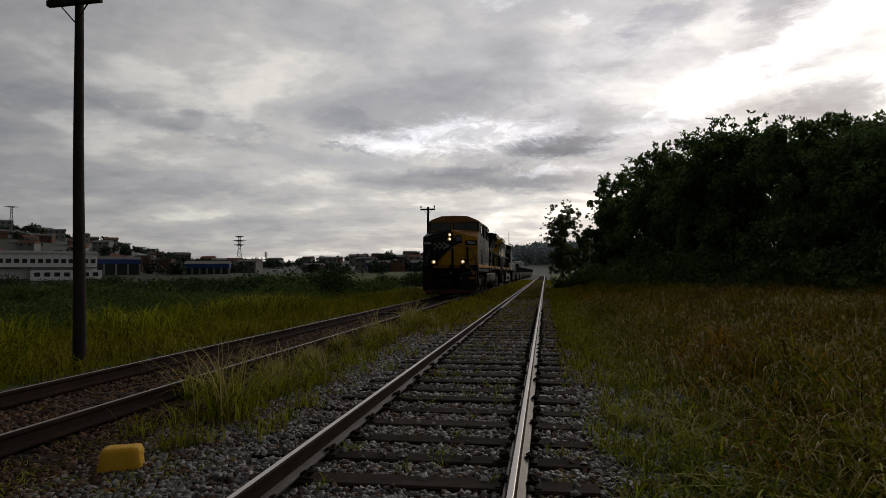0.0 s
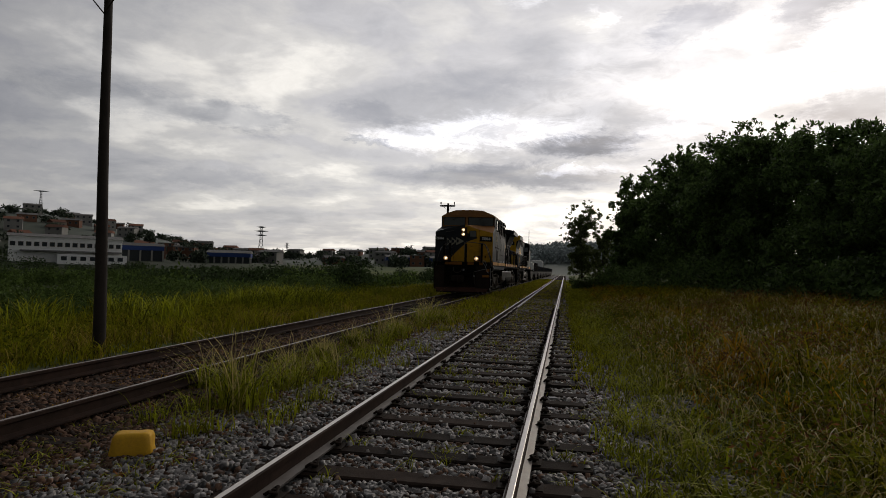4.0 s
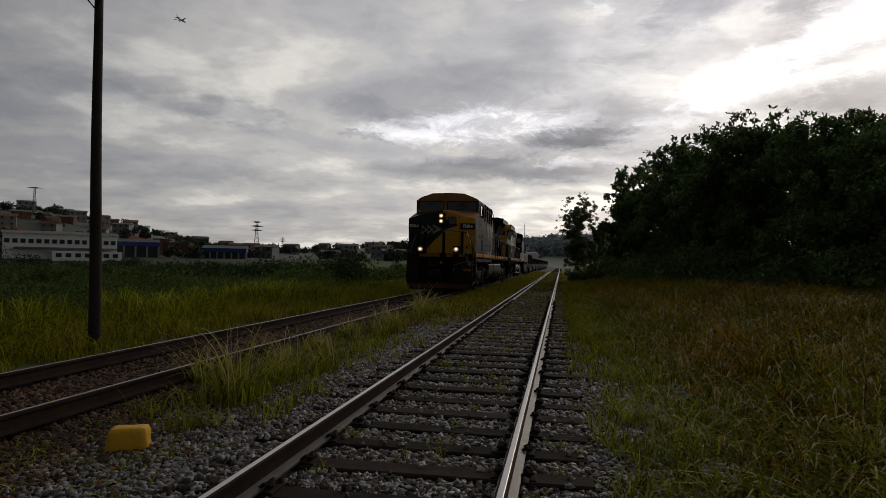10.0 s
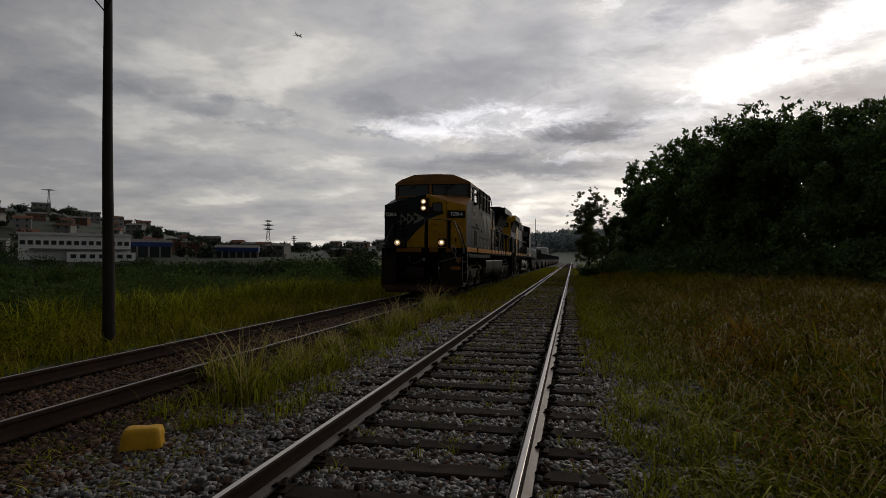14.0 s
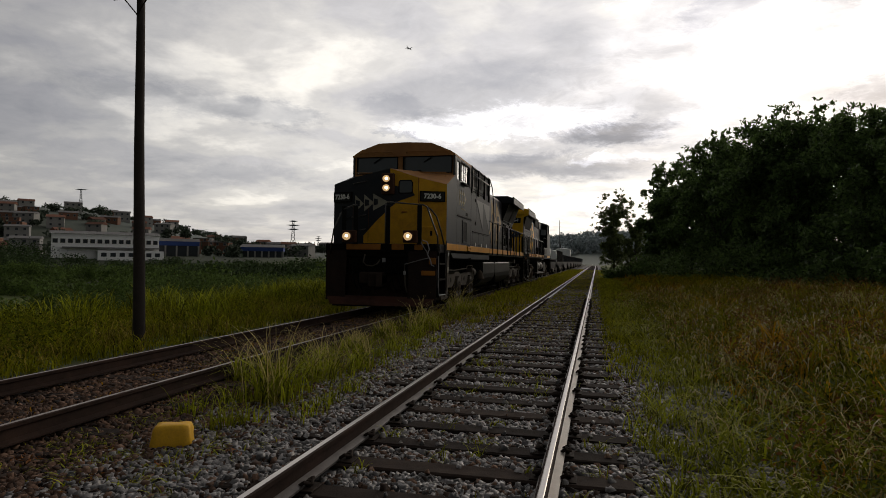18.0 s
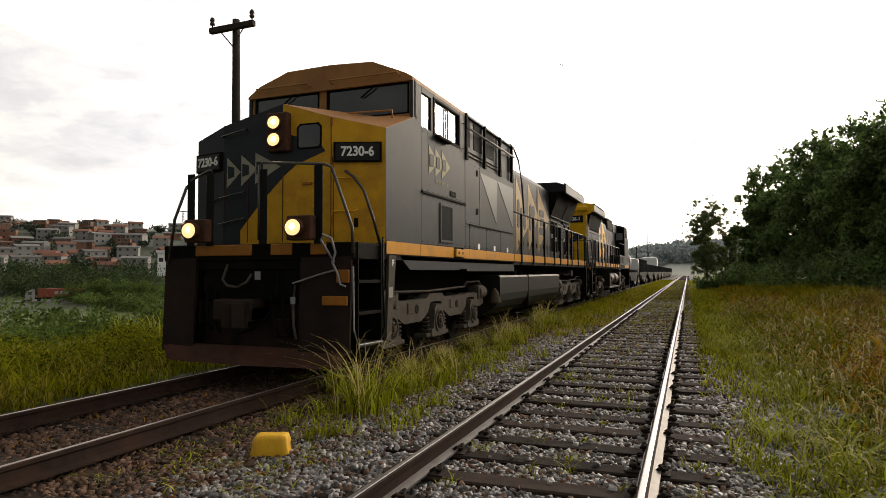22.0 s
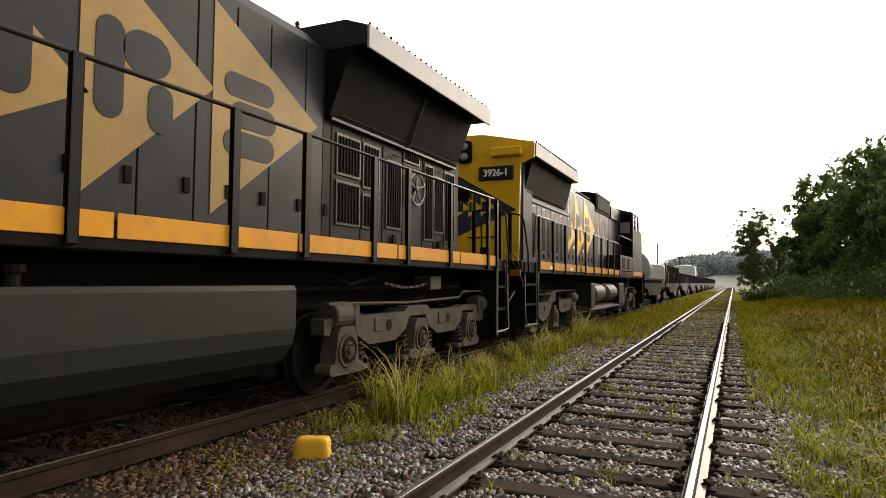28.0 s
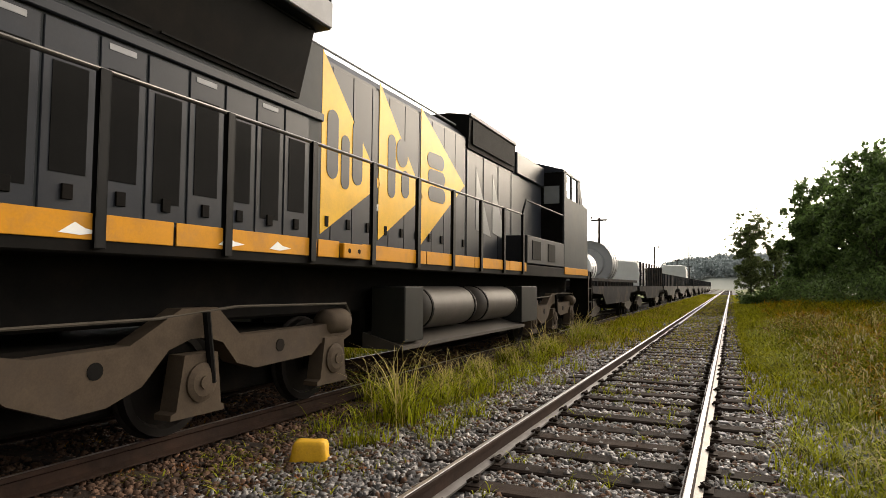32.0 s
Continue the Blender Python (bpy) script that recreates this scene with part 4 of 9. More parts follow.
def build_grass():
    # bank beside the near track
    for name, label, m, n, hh, seed in (("bank_grass", "tall green grass on the bank", M_bankgrass, 135000, 0.40, 0.0),
                                        ("dry_bank_grass", "golden dry grass on the bank", M_grassdry, 62000, 0.42, 0.5)):
        x, y, k = in_clumps(n, 0.75, 13.0, 1.6, 58, 1.9, 0.085, 18)
        edge = 0.98 + 0.2 * np.sin(y * 1.3) + 0.14 * np.sin(y * 3.7)
        ok = x > edge
        p = patch(x, y)
        ok &= (p > rng.uniform(0.25, 0.95, n)) if seed else (p < rng.uniform(0.45, 1.3, n))
        ok &= rng.uniform(0, 1, n) < 0.05 + 0.95 * smooth_step(0.9, 2.3, x)
        x, y, k = x[ok], y[ok], k[ok]
        own = rng.uniform(0.45, 1.5, 20000)[k]
        h = hh * (0.35 + 0.75 * smooth_step(0.7, 2.6, x)) * tuft_height(x, y) * own * rng.uniform(0.5, 1.3, len(x))
        blades(name, label, m, x, y, h, 0.0065 + 0.0014 * np.sqrt(y), 1.15)
    # seed heads over the grass
    x, y, k = in_clumps(5000, 1.0, 10.0, 2.0, 30, 1.6, 0.25, 5)
    blades("seed_heads", "pale seed heads over the bank grass", M_seed, x, y, rng.uniform(0.35, 0.85, len(x)) * (0.5 + 0.5 * smooth_step(0.8, 2.4, x)), 0.0042 + 0.0008 * y ** 0.5, 1.1)
    x, y, k = in_clumps(9000, 0.85, 8.5, 2.0, 26, 1.5, 0.11, 12)
    own = rng.uniform(0.5, 1.4, 3000)[k]
    blades("arching_bank_grass", "bright arching grass leaves over the bank", M_weed, x, y, own * rng.uniform(0.16, 0.5, len(x)), 0.0085, 1.5, segs=6)
    # drooping dry tips above the rest, paled so their colour gives the glints
    n = 3000
    x, y = rng.uniform(0.9, 9.5, n), 2.2 + 15 * rng.uniform(0, 1, n) ** 1.3
    tall = (0.3 + 0.7 * smooth_step(0.8, 2.2, x)) * (0.45 + 0.4 * tuft_height(x, y))
    drooping_tips("drooping_grass_tips", "pale drooping tips over the bank grass", M_glint, x, y, tall * rng.uniform(0.3, 0.62, n))
    # low leafy weeds that cover the bank between the grasses
    x, y, k = in_clumps(900, 1.3, 9.0, 2.4, 24, 1.5, 0.3, 3)
    h = 0.16 + 0.22 * tuft_height(x, y) * rng.uniform(0.4, 1.3, len(x))
    c = np.stack([x, y, ground_z(x, y) + h * 0.55], -1)
    v, f = leaf_cloud(c, h, 85000, 0.021, 0.9)
    tagged(new("bank_weeds", array_mesh("bank_weeds", v, f, M_bankweed)), "low leafy green weeds among the bank grass", "weeds", kind="stuff")
    x, y, k = in_clumps(520, 1.5, 9.5, 4.0, 26, 1.2, 0.45, 9)
    h = 0.14 + 0.2 * rng.uniform(0.4, 1.3, len(x))
    v, f = leaf_cloud(np.stack([x, y, ground_z(x, y) + h * 0.8], -1), h, 40000, 0.019, 0.9)
    tagged(new("russet_weeds", array_mesh("russet_weeds", v, f, M_russet)), "withered russet weeds on the bank", "weeds", kind="stuff")
    # strip beyond the train's track
    x, y, k = in_clumps(95000, -16.5, -7.5, 3.0, 62, 1.7, 0.13, 16)
    own = rng.uniform(0.4, 1.5, 8000)[k]
    blades("verge_grass", "tall yellow-green grass beyond the train's track", M_grass, x, y, own * tuft_height(x * 0.7, y * 0.7) * rng.uniform(0.18, 0.55, len(x)), 0.008, 0.95)
    x, y, k = in_clumps(16000, -15.0, -7.5, 3.0, 60, 1.7, 0.2, 12)
    blades("dry_verge_grass", "golden grass beyond the train's track", M_straw, x, y, rng.uniform(0.2, 0.6, len(x)), 0.007, 0.9)
    x, y, k = in_clumps(500, -17.0, -8.2, 4.0, 45, 1.4, 0.4, 3)
    h = 0.15 + 0.28 * rng.uniform(0.3, 1.3, len(x))
    v, f = leaf_cloud(np.stack([x, y, ground_z(x, y) + h * 0.6], -1), h, 60000, 0.03, 0.9)
    tagged(new("verge_weeds", array_mesh("verge_weeds", v, f, M_bankweed)), "leafy dark weeds among the verge grass", "weeds", kind="stuff")
    x, y, k = in_clumps(4200, -14.5, -9.6, 12, 26, 1.0, 0.30, 210)
    blades("reeds", "tall bright green reeds beyond the train's track", M_weed, x, y, rng.uniform(0.6, 1.25, len(x)), 0.014, 0.6, category="reeds")
    # tall weed tufts between the tracks
    m = 34
    ty = 6.3 + 13.5 * (np.arange(m) + rng.uniform(0, 1, m)) / m
    tx = -3.95 + rng.normal(0, 0.3, m)
    th = rng.uniform(0.4, 0.95, m) * (0.72 + 0.28 * np.sin(ty * 1.1))
    k = rng.integers(0, m, 3600)
    sp = 0.06 + 0.09 * th[k]
    blades("weeds", "bright long-leaved weeds between the two tracks", M_weed, tx[k] + rng.normal(0, 1, len(k)) * sp, ty[k] + rng.normal(0, 1, len(k)) * sp, th[k] * rng.uniform(0.25, 1.05, len(k)), 0.0085, 0.9, category="weeds", segs=6)
    k = rng.integers(0, m, 700)
    blades("weed_stalks", "thin seeding stalks over the weeds", M_seed, tx[k] + rng.normal(0, 0.1, len(k)), ty[k] + rng.normal(0, 0.1, len(k)), th[k] * rng.uniform(0.9, 1.6, len(k)), 0.0045, 0.7, category="weeds", segs=6)
    k = rng.integers(0, m, 3000)
    blades("withered_weeds", "withered brown leaves at the foot of the weeds", M_straw, tx[k] + rng.normal(0, 0.16, len(k)), ty[k] + rng.normal(0, 0.2, len(k)), rng.uniform(0.05, 0.22, len(k)), 0.006, 1.1, category="weeds")
    x, y, k = in_clumps(1500, -4.3, -2.5, 5.2, 14, 1.0, 0.09, 34)
    blades("sparse_weeds", "thin green weeds in the ballast", M_weed, x, y, rng.uniform(0.12, 0.38, len(x)), 0.006, 0.8, category="weeds")
    x, y, k = in_clumps(46000, -4.9, -2.3, 13, 120, 1.5, 0.16, 20)
    ok = (rng.uniform(0, 1, len(x)) < smooth_step(14, 26, y)) & (k % 2 == 0)
    dry = (rng.uniform(0, 1, len(x)) < smooth_step(13, 24, y)) & (k % 2 == 1)
    blades("dry_track_grass", "low yellow-brown grass grown over the far ballast", M_straw, x[dry], y[dry], rng.uniform(0.1, 0.33, dry.sum()), 0.012, 0.8)
    blades("track_grass", "low grass grown over the far ballast", M_grass, x[ok], y[ok], rng.uniform(0.12, 0.4, ok.sum()), 0.012, 0.6)
    x, y, k = in_clumps(30000, -2.4, 0.6, 10, 60, 1.5, 0.2, 12)
    ok = (rng.uniform(0, 1, len(x)) < smooth_step(10, 22, y)) & (np.abs(x - RX0) > 0.12) & (np.abs(x - RX1) > 0.12)
    blades("dry_rail_grass", "thin dry grass over the sleepers farther along", M_straw, x[ok], y[ok], rng.uniform(0.05, 0.15, ok.sum()), 0.010, 0.9)
    x, y, k = in_clumps(46000, -2.2, 1.2, 12, 120, 1.5, 0.2, 12)
    ok = (rng.uniform(0, 1, len(x)) < smooth_step(12, 28, y)) & (np.abs(x - RX0) > 0.12) & (np.abs(x - RX1) > 0.12)
    blades("rail_grass", "short grass between the distant rails", M_grass, x[ok], y[ok], rng.uniform(0.05, 0.17, ok.sum()), 0.012, 0.6)
    x, y, k = in_clumps(3000, -7.0, -4.9, 4.0, 18, 1.0, 0.07, 14)
    ok = (np.abs(x - TC - 0.835) > 0.12) & (np.abs(x - TC + 0.835) > 0.12)
    blades("dry_trackbed_weeds", "small dry weeds between the train's rails", M_grassdry, x[ok], y[ok], rng.uniform(0.04, 0.11, ok.sum()), 0.006, 0.9, category="weeds")
    x, y, k = in_clumps(1400, -2.0, 0.9, 3.4, 14, 1.0, 0.05, 16)
    ok = (np.abs(x - RX0) > 0.1) & (np.abs(x - RX1) > 0.1)
    blades("ballast_weeds", "small weeds sprouting between sleepers", M_weed, x[ok], y[ok], rng.uniform(0.05, 0.2, ok.sum()), 0.006, 0.8, category="weeds")
    # low sprigs and litter on the dirt between the tracks
    x, y, k = in_clumps(2600, -4.6, -2.7, 3.6, 9, 1.0, 0.07, 18)
    blades("low_sprigs", "low green sprigs on the dirt between the tracks", M_weed, x, y, rng.uniform(0.03, 0.13, len(x)), 0.006, 1.1, category="weeds")
    x, y, k = in_clumps(60, -4.6, -3.0, 3.4, 8, 1.0, 0.2, 3)
    v, f = leaf_cloud(np.stack([x, y, ground_z(x, y) + 0.02], -1), rng.uniform(0.05, 0.14, len(x)), 1500, 0.016, 0.25)
    tagged(new("leaf_litter", array_mesh("leaf_litter", v, f, M_russet)), "withered reddish leaves lying on the dirt", "leaf litter", kind="stuff")
    # grass that closes in on the sleeper ends farther along
    x, y, k = in_clumps(26000, 0.25, 1.6, 8.5, 60, 1.6, 0.12, 18)
    ok = (rng.uniform(0, 1, len(x)) < smooth_step(8, 16, y)) & (x > 0.1)
    blades("shoulder_grass", "grass closing in on the sleeper ends", M_grass, x[ok], y[ok], rng.uniform(0.1, 0.36, ok.sum()), 0.009, 1.0)
    # trackside weeds along the sleeper ends
    x, y, k = in_clumps(7000, 0.4, 1.35, 3.0, 24, 1.2, 0.08, 30)
    blades("edge_weeds", "green weeds along the sleeper ends", M_weed, x, y, rng.uniform(0.08, 0.34, len(x)), 0.007, 0.8, category="weeds")


build_grass()


def build_tree(x, y, top, spread, label, leaf_mat, n_leaf, leaf, seed, trunk_r=0.16, bare=0.0, lobes=90, lacy=False):
    """A tree whose crown reaches to the height top."""
    r = random.Random(seed)
    z0 = float(ground_z(x, y))
    h = top - z0
    t = thing("tree", label, "tree", pose(x, y, z0), group="trees beside the line")
    trunk = Shape()
    trunk.tube([(0, 0, -0.3), (0.05, 0.02, h * 0.2), (-0.06, 0.05, h * 0.45), (0.04, -0.03, h * 0.8)], trunk_r, 9, r1=trunk_r * 0.3)
    part("trunk", trunk, M_bark, t, smooth=True)
    cs, rs = [], []
    if lacy:        # feathery upswept twigs
        for k in range(lobes // 8):
            f = bare + (0.82 - bare) * k / (lobes // 8)
            a = k * 2.4 + r.uniform(-0.4, 0.4)
            rise = h * r.uniform(0.16, 0.26)
            ln = 1.15 * spread * max(0.5, math.sin(math.pi * min(0.985, max(0.1, f + rise / h))) ** 0.5) * r.uniform(0.55, 1.1)
            tip = (ln * math.cos(a), ln * math.sin(a), h * f + rise)
            part("limb", Shape().tube([(0, 0, h * f), (tip[0] * 0.55, tip[1] * 0.55, h * f + rise * 0.4), tip], 0.022, 4, r1=0.006), M_bark, t)
            for j in range(7):
                u = 0.3 + 0.72 * j / 6
                cs.append((tip[0] * u, tip[1] * u, h * f + rise * u ** 1.5))
                rs.append(r.uniform(0.12, 0.30) * (1.2 - 0.4 * u) * spread * 0.6)
    subs = []
    for k in range(15):      # the crown's separate masses
        a, f = r.uniform(0, math.tau), (0.18 + 0.66 * k / 14)
        g = spread * (0.72 - 0.35 * max(0.0, f - 0.5) * 2) * r.uniform(0.15, 1.0)
        subs.append((g * math.cos(a), g * math.sin(a), h * f, spread * r.uniform(0.34, 0.56)))
    for k in range(0 if lacy else lobes):
        sx_, sy_, sz_, R = subs[k % 15]
        a, el = r.uniform(0, math.tau), math.asin(r.uniform(-0.7, 1.0))
        q_ = R * r.uniform(0.6, 1.08)
        p = (sx_ + q_ * math.cos(a) * math.cos(el), sy_ + q_ * math.sin(a) * math.cos(el), min(h * 1.0, sz_ + 0.85 * q_ * math.sin(el)))
        cs.append(p)
        rs.append(spread * r.uniform(0.07, 0.17))
        if k % (8 if lacy else 16) == 0:
            z1 = p[2] * r.uniform(0.4, 0.65)
            part("limb", Shape().tube([(0, 0, z1), (p[0] * 0.5, p[1] * 0.5, (z1 + p[2]) / 2 + 0.1), p], trunk_r * 0.3, 5, r1=0.012), M_bark, t)
    if not lacy:        # twigs that break the outline
        for k in range(70):
            a, el = r.uniform(0, math.tau), r.uniform(0.1, 1.3)
            f = r.uniform(0.9, 1.12)
            d = Vector((math.cos(a) * math.cos(el) * spread * f, math.sin(a) * math.cos(el) * spread * f, h * (0.55 + 0.45 * math.sin(el) * f)))
            cs.append(tuple(d))
            rs.append(spread * r.uniform(0.03, 0.08))
    v, f = leaf_cloud(cs, rs, n_leaf, leaf)
    part("crown", array_mesh("crown", v, f, leaf_mat), None, t)
    return t


def on_bearing(az, d):
    return d * math.sin(radians(az)), d * math.cos(radians(az))


k = 0
for az, d, top, spread in ((5.4, 55, 8.4, 1.9), (7.3, 50, 9.3, 2.7), (10.0, 43, 9.6, 2.9), (13.0, 38, 9.3, 2.9), (15.6, 35, 9.4, 2.6), (20.6, 31, 8.3, 2.6), (24.3, 28, 6.9, 2.9), (28.5, 26, 6.7, 2.9), (33, 25, 6.5, 2.9),
                           (11.5, 52, 10.3, 3.6), (17.5, 43, 9.9, 3.6), (24, 37, 9.0, 3.5), (30, 34, 8.2, 3.4)):
    k += 1
    build_tree(*on_bearing(az, d), top, spread, "dense dark-green broadleaf tree on the grassy bank", M_leaf, 24000, 0.092 * (d / 31) ** 0.7, k, lobes=380)
build_tree(1.5, 60, 8.1, 1.95, "slender sparse tree standing alone beside the line", M_leaf2, 17000, 0.085, 21, trunk_r=0.10, lobes=240)
build_tree(3.3, 58, 5.2, 1.3, "small leafy tree beside the slender one", M_leaf2, 5500, 0.10, 23, trunk_r=0.10, bare=0.0, lobes=200, lacy=True)


def build_bush(x, y, r, h, m, n, leaf, label, seed, group=""):
    q = random.Random(seed)
    z0 = float(ground_z(x, y))
    cs = [(q.uniform(-1, 1) * r * 0.75, q.uniform(-1, 1) * r * 0.75, h * q.uniform(0.1, 0.75)) for _ in range(14)]
    rs = [min(r, h) * q.uniform(0.25, 0.5) for _ in cs]
    v, f = leaf_cloud(cs, rs, n, leaf, 0.8)
    v[:, 2] = np.maximum(v[:, 2], -0.05)
    b = thing("bush", label, "bush", pose(x, y, z0), group=group)
    part("foliage", array_mesh("foliage", v, f, m), None, b)
    part("stem", Shape().tube([(0, 0, -0.1), (0.03, 0.02, h * 0.5)], 0.03, 6, r1=0.012), M_bark, b)
    return b


q = random.Random(5)
for az, d, r, h in ((3.9, 57, 1.5, 1.5), (5.0, 53, 1.8, 1.9), (6.6, 48, 2.0, 2.1), (8.4, 44, 2.0, 2.2), (10.4, 39, 1.9, 2.1), (12.4, 36, 1.8, 2.1), (14.6, 33, 1.8, 2.0), (17, 30.5, 1.8, 2.0), (19.6, 28, 1.7, 2.0),
                    (22.2, 26, 1.7, 2.0), (25, 24.5, 1.7, 2.0), (28, 23, 1.7, 2.0), (31, 22, 1.7, 2.0), (28.5, 16, 1.0, 1.0), (31.5, 15.5, 1.5, 1.5), (35, 14, 1.5, 1.5), (1.6, 58, 1.3, 1.2), (2.9, 62, 1.4, 1.4)):
    build_bush(*on_bearing(az, d), r, h, M_leaf, 2600, 0.09, "dark undergrowth bush below the trees", int(az * 10), "bushes below the trees")

# ---- valley, town and distance ----
def polar(az, d):
    """A place at an angle to the left of the line and a distance."""
    return -d * math.sin(radians(az)), d * math.cos(radians(az))


def foliage_field(name, label, material, spots, per, leaf):
    """Leafy clumps of (x, y, radius, height) on the ground, joined."""
    vs, fs, o = [], [], 0
    for i, (x, y, r, h) in enumerate(spots):
        z0 = float(ground_z(x, y))
        q = random.Random(i)
        cs = np.array([(x + q.uniform(-1, 1) * r * 0.7, y + q.uniform(-1, 1) * r * 0.7, z0 + h * q.uniform(0.15, 0.8)) for _ in range(9)])
        rs = np.array([min(r, h) * q.uniform(0.3, 0.55) for _ in range(9)])
        v, f = leaf_cloud(cs, rs, per, leaf)
        vs.append(v)
        fs.append(f + o)
        o += len(v)
    tagged(new(name, array_mesh(name, np.concatenate(vs), np.concatenate(fs), material)), label, "foliage", kind="stuff")


q = random.Random(11)
near_spots, mid_spots, belt_spots, far_spots, ridge = [], [], [], [], []
for k in range(46):
    az, d = q.uniform(20, 64), q.uniform(20, 60)
    x, y = polar(az, d)
    if x < -16:
        near_spots.append((x, y, q.uniform(0.8, 2.0), q.uniform(0.7, 1.7)))
for k in range(8):
    az, d = q.uniform(20, 42), q.uniform(26, 48)
    near_spots.append((*polar(az, d), q.uniform(1.6, 2.8), q.uniform(1.7, 2.9)))
for k in range(34):         # dark shrubs just beyond the verge
    az, d = q.uniform(14, 40), q.uniform(27, 62)
    x, y = polar(az, d)
    if x < -13.5:
        near_spots.append((x, y, q.uniform(0.9, 2.0), q.uniform(1.1, 2.2)))
for k in range(60):
    az, d = q.uniform(14, 66), 45 + 110 * q.random() ** 0.8
    mid_spots.append((*polar(az, d), q.uniform(2, 5), q.uniform(1.2, 3.6)))
hedge = random.Random(12)
for k in range(36):         # hedge in front of the valley road
    az = 30 + 21.5 * k / 35
    mid_spots.append((*polar(az + hedge.uniform(-0.3, 0.3), hedge.uniform(146, 154)), hedge.uniform(2.4, 3.4), hedge.uniform(3.8, 5.0)))
for k in range(22):         # nearer, broken row of shrubs
    az = 28 + 17 * k / 21
    mid_spots.append((*polar(az + hedge.uniform(-0.6, 0.6), hedge.uniform(82, 96)), hedge.uniform(1.6, 3.0), hedge.uniform(1.6, 3.0)))
for k in range(50):
    az = q.uniform(18, 36)
    belt_spots.append((*polar(az, q.uniform(95, 150)), q.uniform(3, 6), q.uniform(3.5, 6.0)))
for k in range(80):         # trees at the foot of the buildings
    belt_spots.append((*polar(q.uniform(10, 47), q.uniform(178, 222)), q.uniform(3, 5), q.uniform(2.6, 4.4)))
for k in range(95):
    az, d = q.uniform(46, 68), q.uniform(185, 240)
    belt_spots.append((*polar(az, d), q.uniform(4, 8), q.uniform(4, 7)))
for k in range(150):
    az, d = q.uniform(8, 66), q.uniform(255, 470)
    far_spots.append((*polar(az, d), q.uniform(3, 6), q.uniform(3, 6)))
for k in range(70):
    az = 8 + 58 * k / 69
    far_spots.append((*polar(az + q.uniform(-0.4, 0.4), q.uniform(480, 520)), q.uniform(4, 8), q.uniform(2.5, 6)))
for k in range(150):
    az, d = q.uniform(-12, 5), q.uniform(420, 800)
    ridge.append((*polar(az, d), q.uniform(8, 16), q.uniform(8, 14)))
foliage_field("valley_bushes", "green bushes in the low ground", M_bush, near_spots, 2600, 0.065)
foliage_field("valley_thickets", "green thickets over the valley floor", M_bush, mid_spots, 900, 0.19)
foliage_field("tree_belt", "dark green belt of trees below the houses", mat("dark_belt_foliage", (0.042, 0.066, 0.024), 0.8, spec=0.1, vary=0.3, scale=0.2, island=0.6, bump=0, thin=0.2), belt_spots, 700, 0.28)
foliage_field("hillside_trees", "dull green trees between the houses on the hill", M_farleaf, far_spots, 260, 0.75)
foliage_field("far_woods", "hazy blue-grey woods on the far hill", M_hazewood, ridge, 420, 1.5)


def on_ground(az, d, turn=0.0, lift=0.0):
    x, y = polar(az, d)
    return pose(x, y, float(ground_z(x, y)) + lift, 0, 0, az + turn)


def build_house(w, dp, h, roof, wall_m, roof_m, label, floors=1):
    H = thing("house", label, "house", group="houses on the hill")
    part("wall", Shape().box(-w / 2, w / 2, -dp / 2, dp / 2, -3.0, h, 0.03), wall_m, H)
    if roof > 0:
        part("roof", Shape().prism([(-dp / 2 - 0.4, h - 0.05), (dp / 2 + 0.4, h - 0.05), (0, h + roof)], -w / 2 - 0.35, w / 2 + 0.35, "x"), roof_m, H)
    else:
        part("roof", Shape().box(-w / 2 - 0.2, w / 2 + 0.2, -dp / 2 - 0.2, dp / 2 + 0.2, h, h + 0.25), roof_m, H)
    n = max(2, int(w / 2.6))
    for fl in range(floors):
        for i in range(n):
            x = -w / 2 + w * (i + 0.5) / n
            wn = part("window", Shape().box(x - 0.6, x + 0.6, -dp / 2 - 0.06, -dp / 2 + 0.02, 0.9 + 2.8 * fl, 2.1 + 2.8 * fl), M_wallwhite, H)
            part("pane", Shape().box(x - 0.5, x + 0.5, -dp / 2 - 0.09, -dp / 2 - 0.06, 1.0 + 2.8 * fl, 2.0 + 2.8 * fl), M_winfar, wn)
    return H


KINDS = [build_house(7, 6, 2.9, 1.4, M_wallcream, M_tile, "small cream house with a red tiled roof"),
         build_house(7.5, 6, 5.2, 1.3, M_wallwhite, M_tile, "white two-storey house with a red tiled roof", 2),
         build_house(6.5, 6, 5.0, 0, M_wallbrick, M_roofgrey, "raw brick house with a flat grey roof", 2),
         build_house(9, 6.5, 3.0, 1.1, M_wallbrick, M_roofgrey, "low brick house with a grey roof"),
         build_house(9, 7, 5.4, 0.9, M_wallwhite, M_roofgrey, "wide white block with a shallow grey roof", 2)]
spots = []
for k in range(170):
    for _ in range(40):
        az, d = (q.uniform(47, 66), q.uniform(262, 470)) if k < 115 else (q.uniform(9, 47), q.uniform(285, 480))
        x, y = polar(az, d)
        if all(math.hypot(x - a, y - b) > 11 for a, b in spots):
            spots.append((x, y))
            m = on_ground(az, d, q.uniform(-28, 28))
            ob = KINDS[k % 5]
            if k < 5:
                ob.matrix_basis = m
            else:
                copy_thing(ob, m)
            break


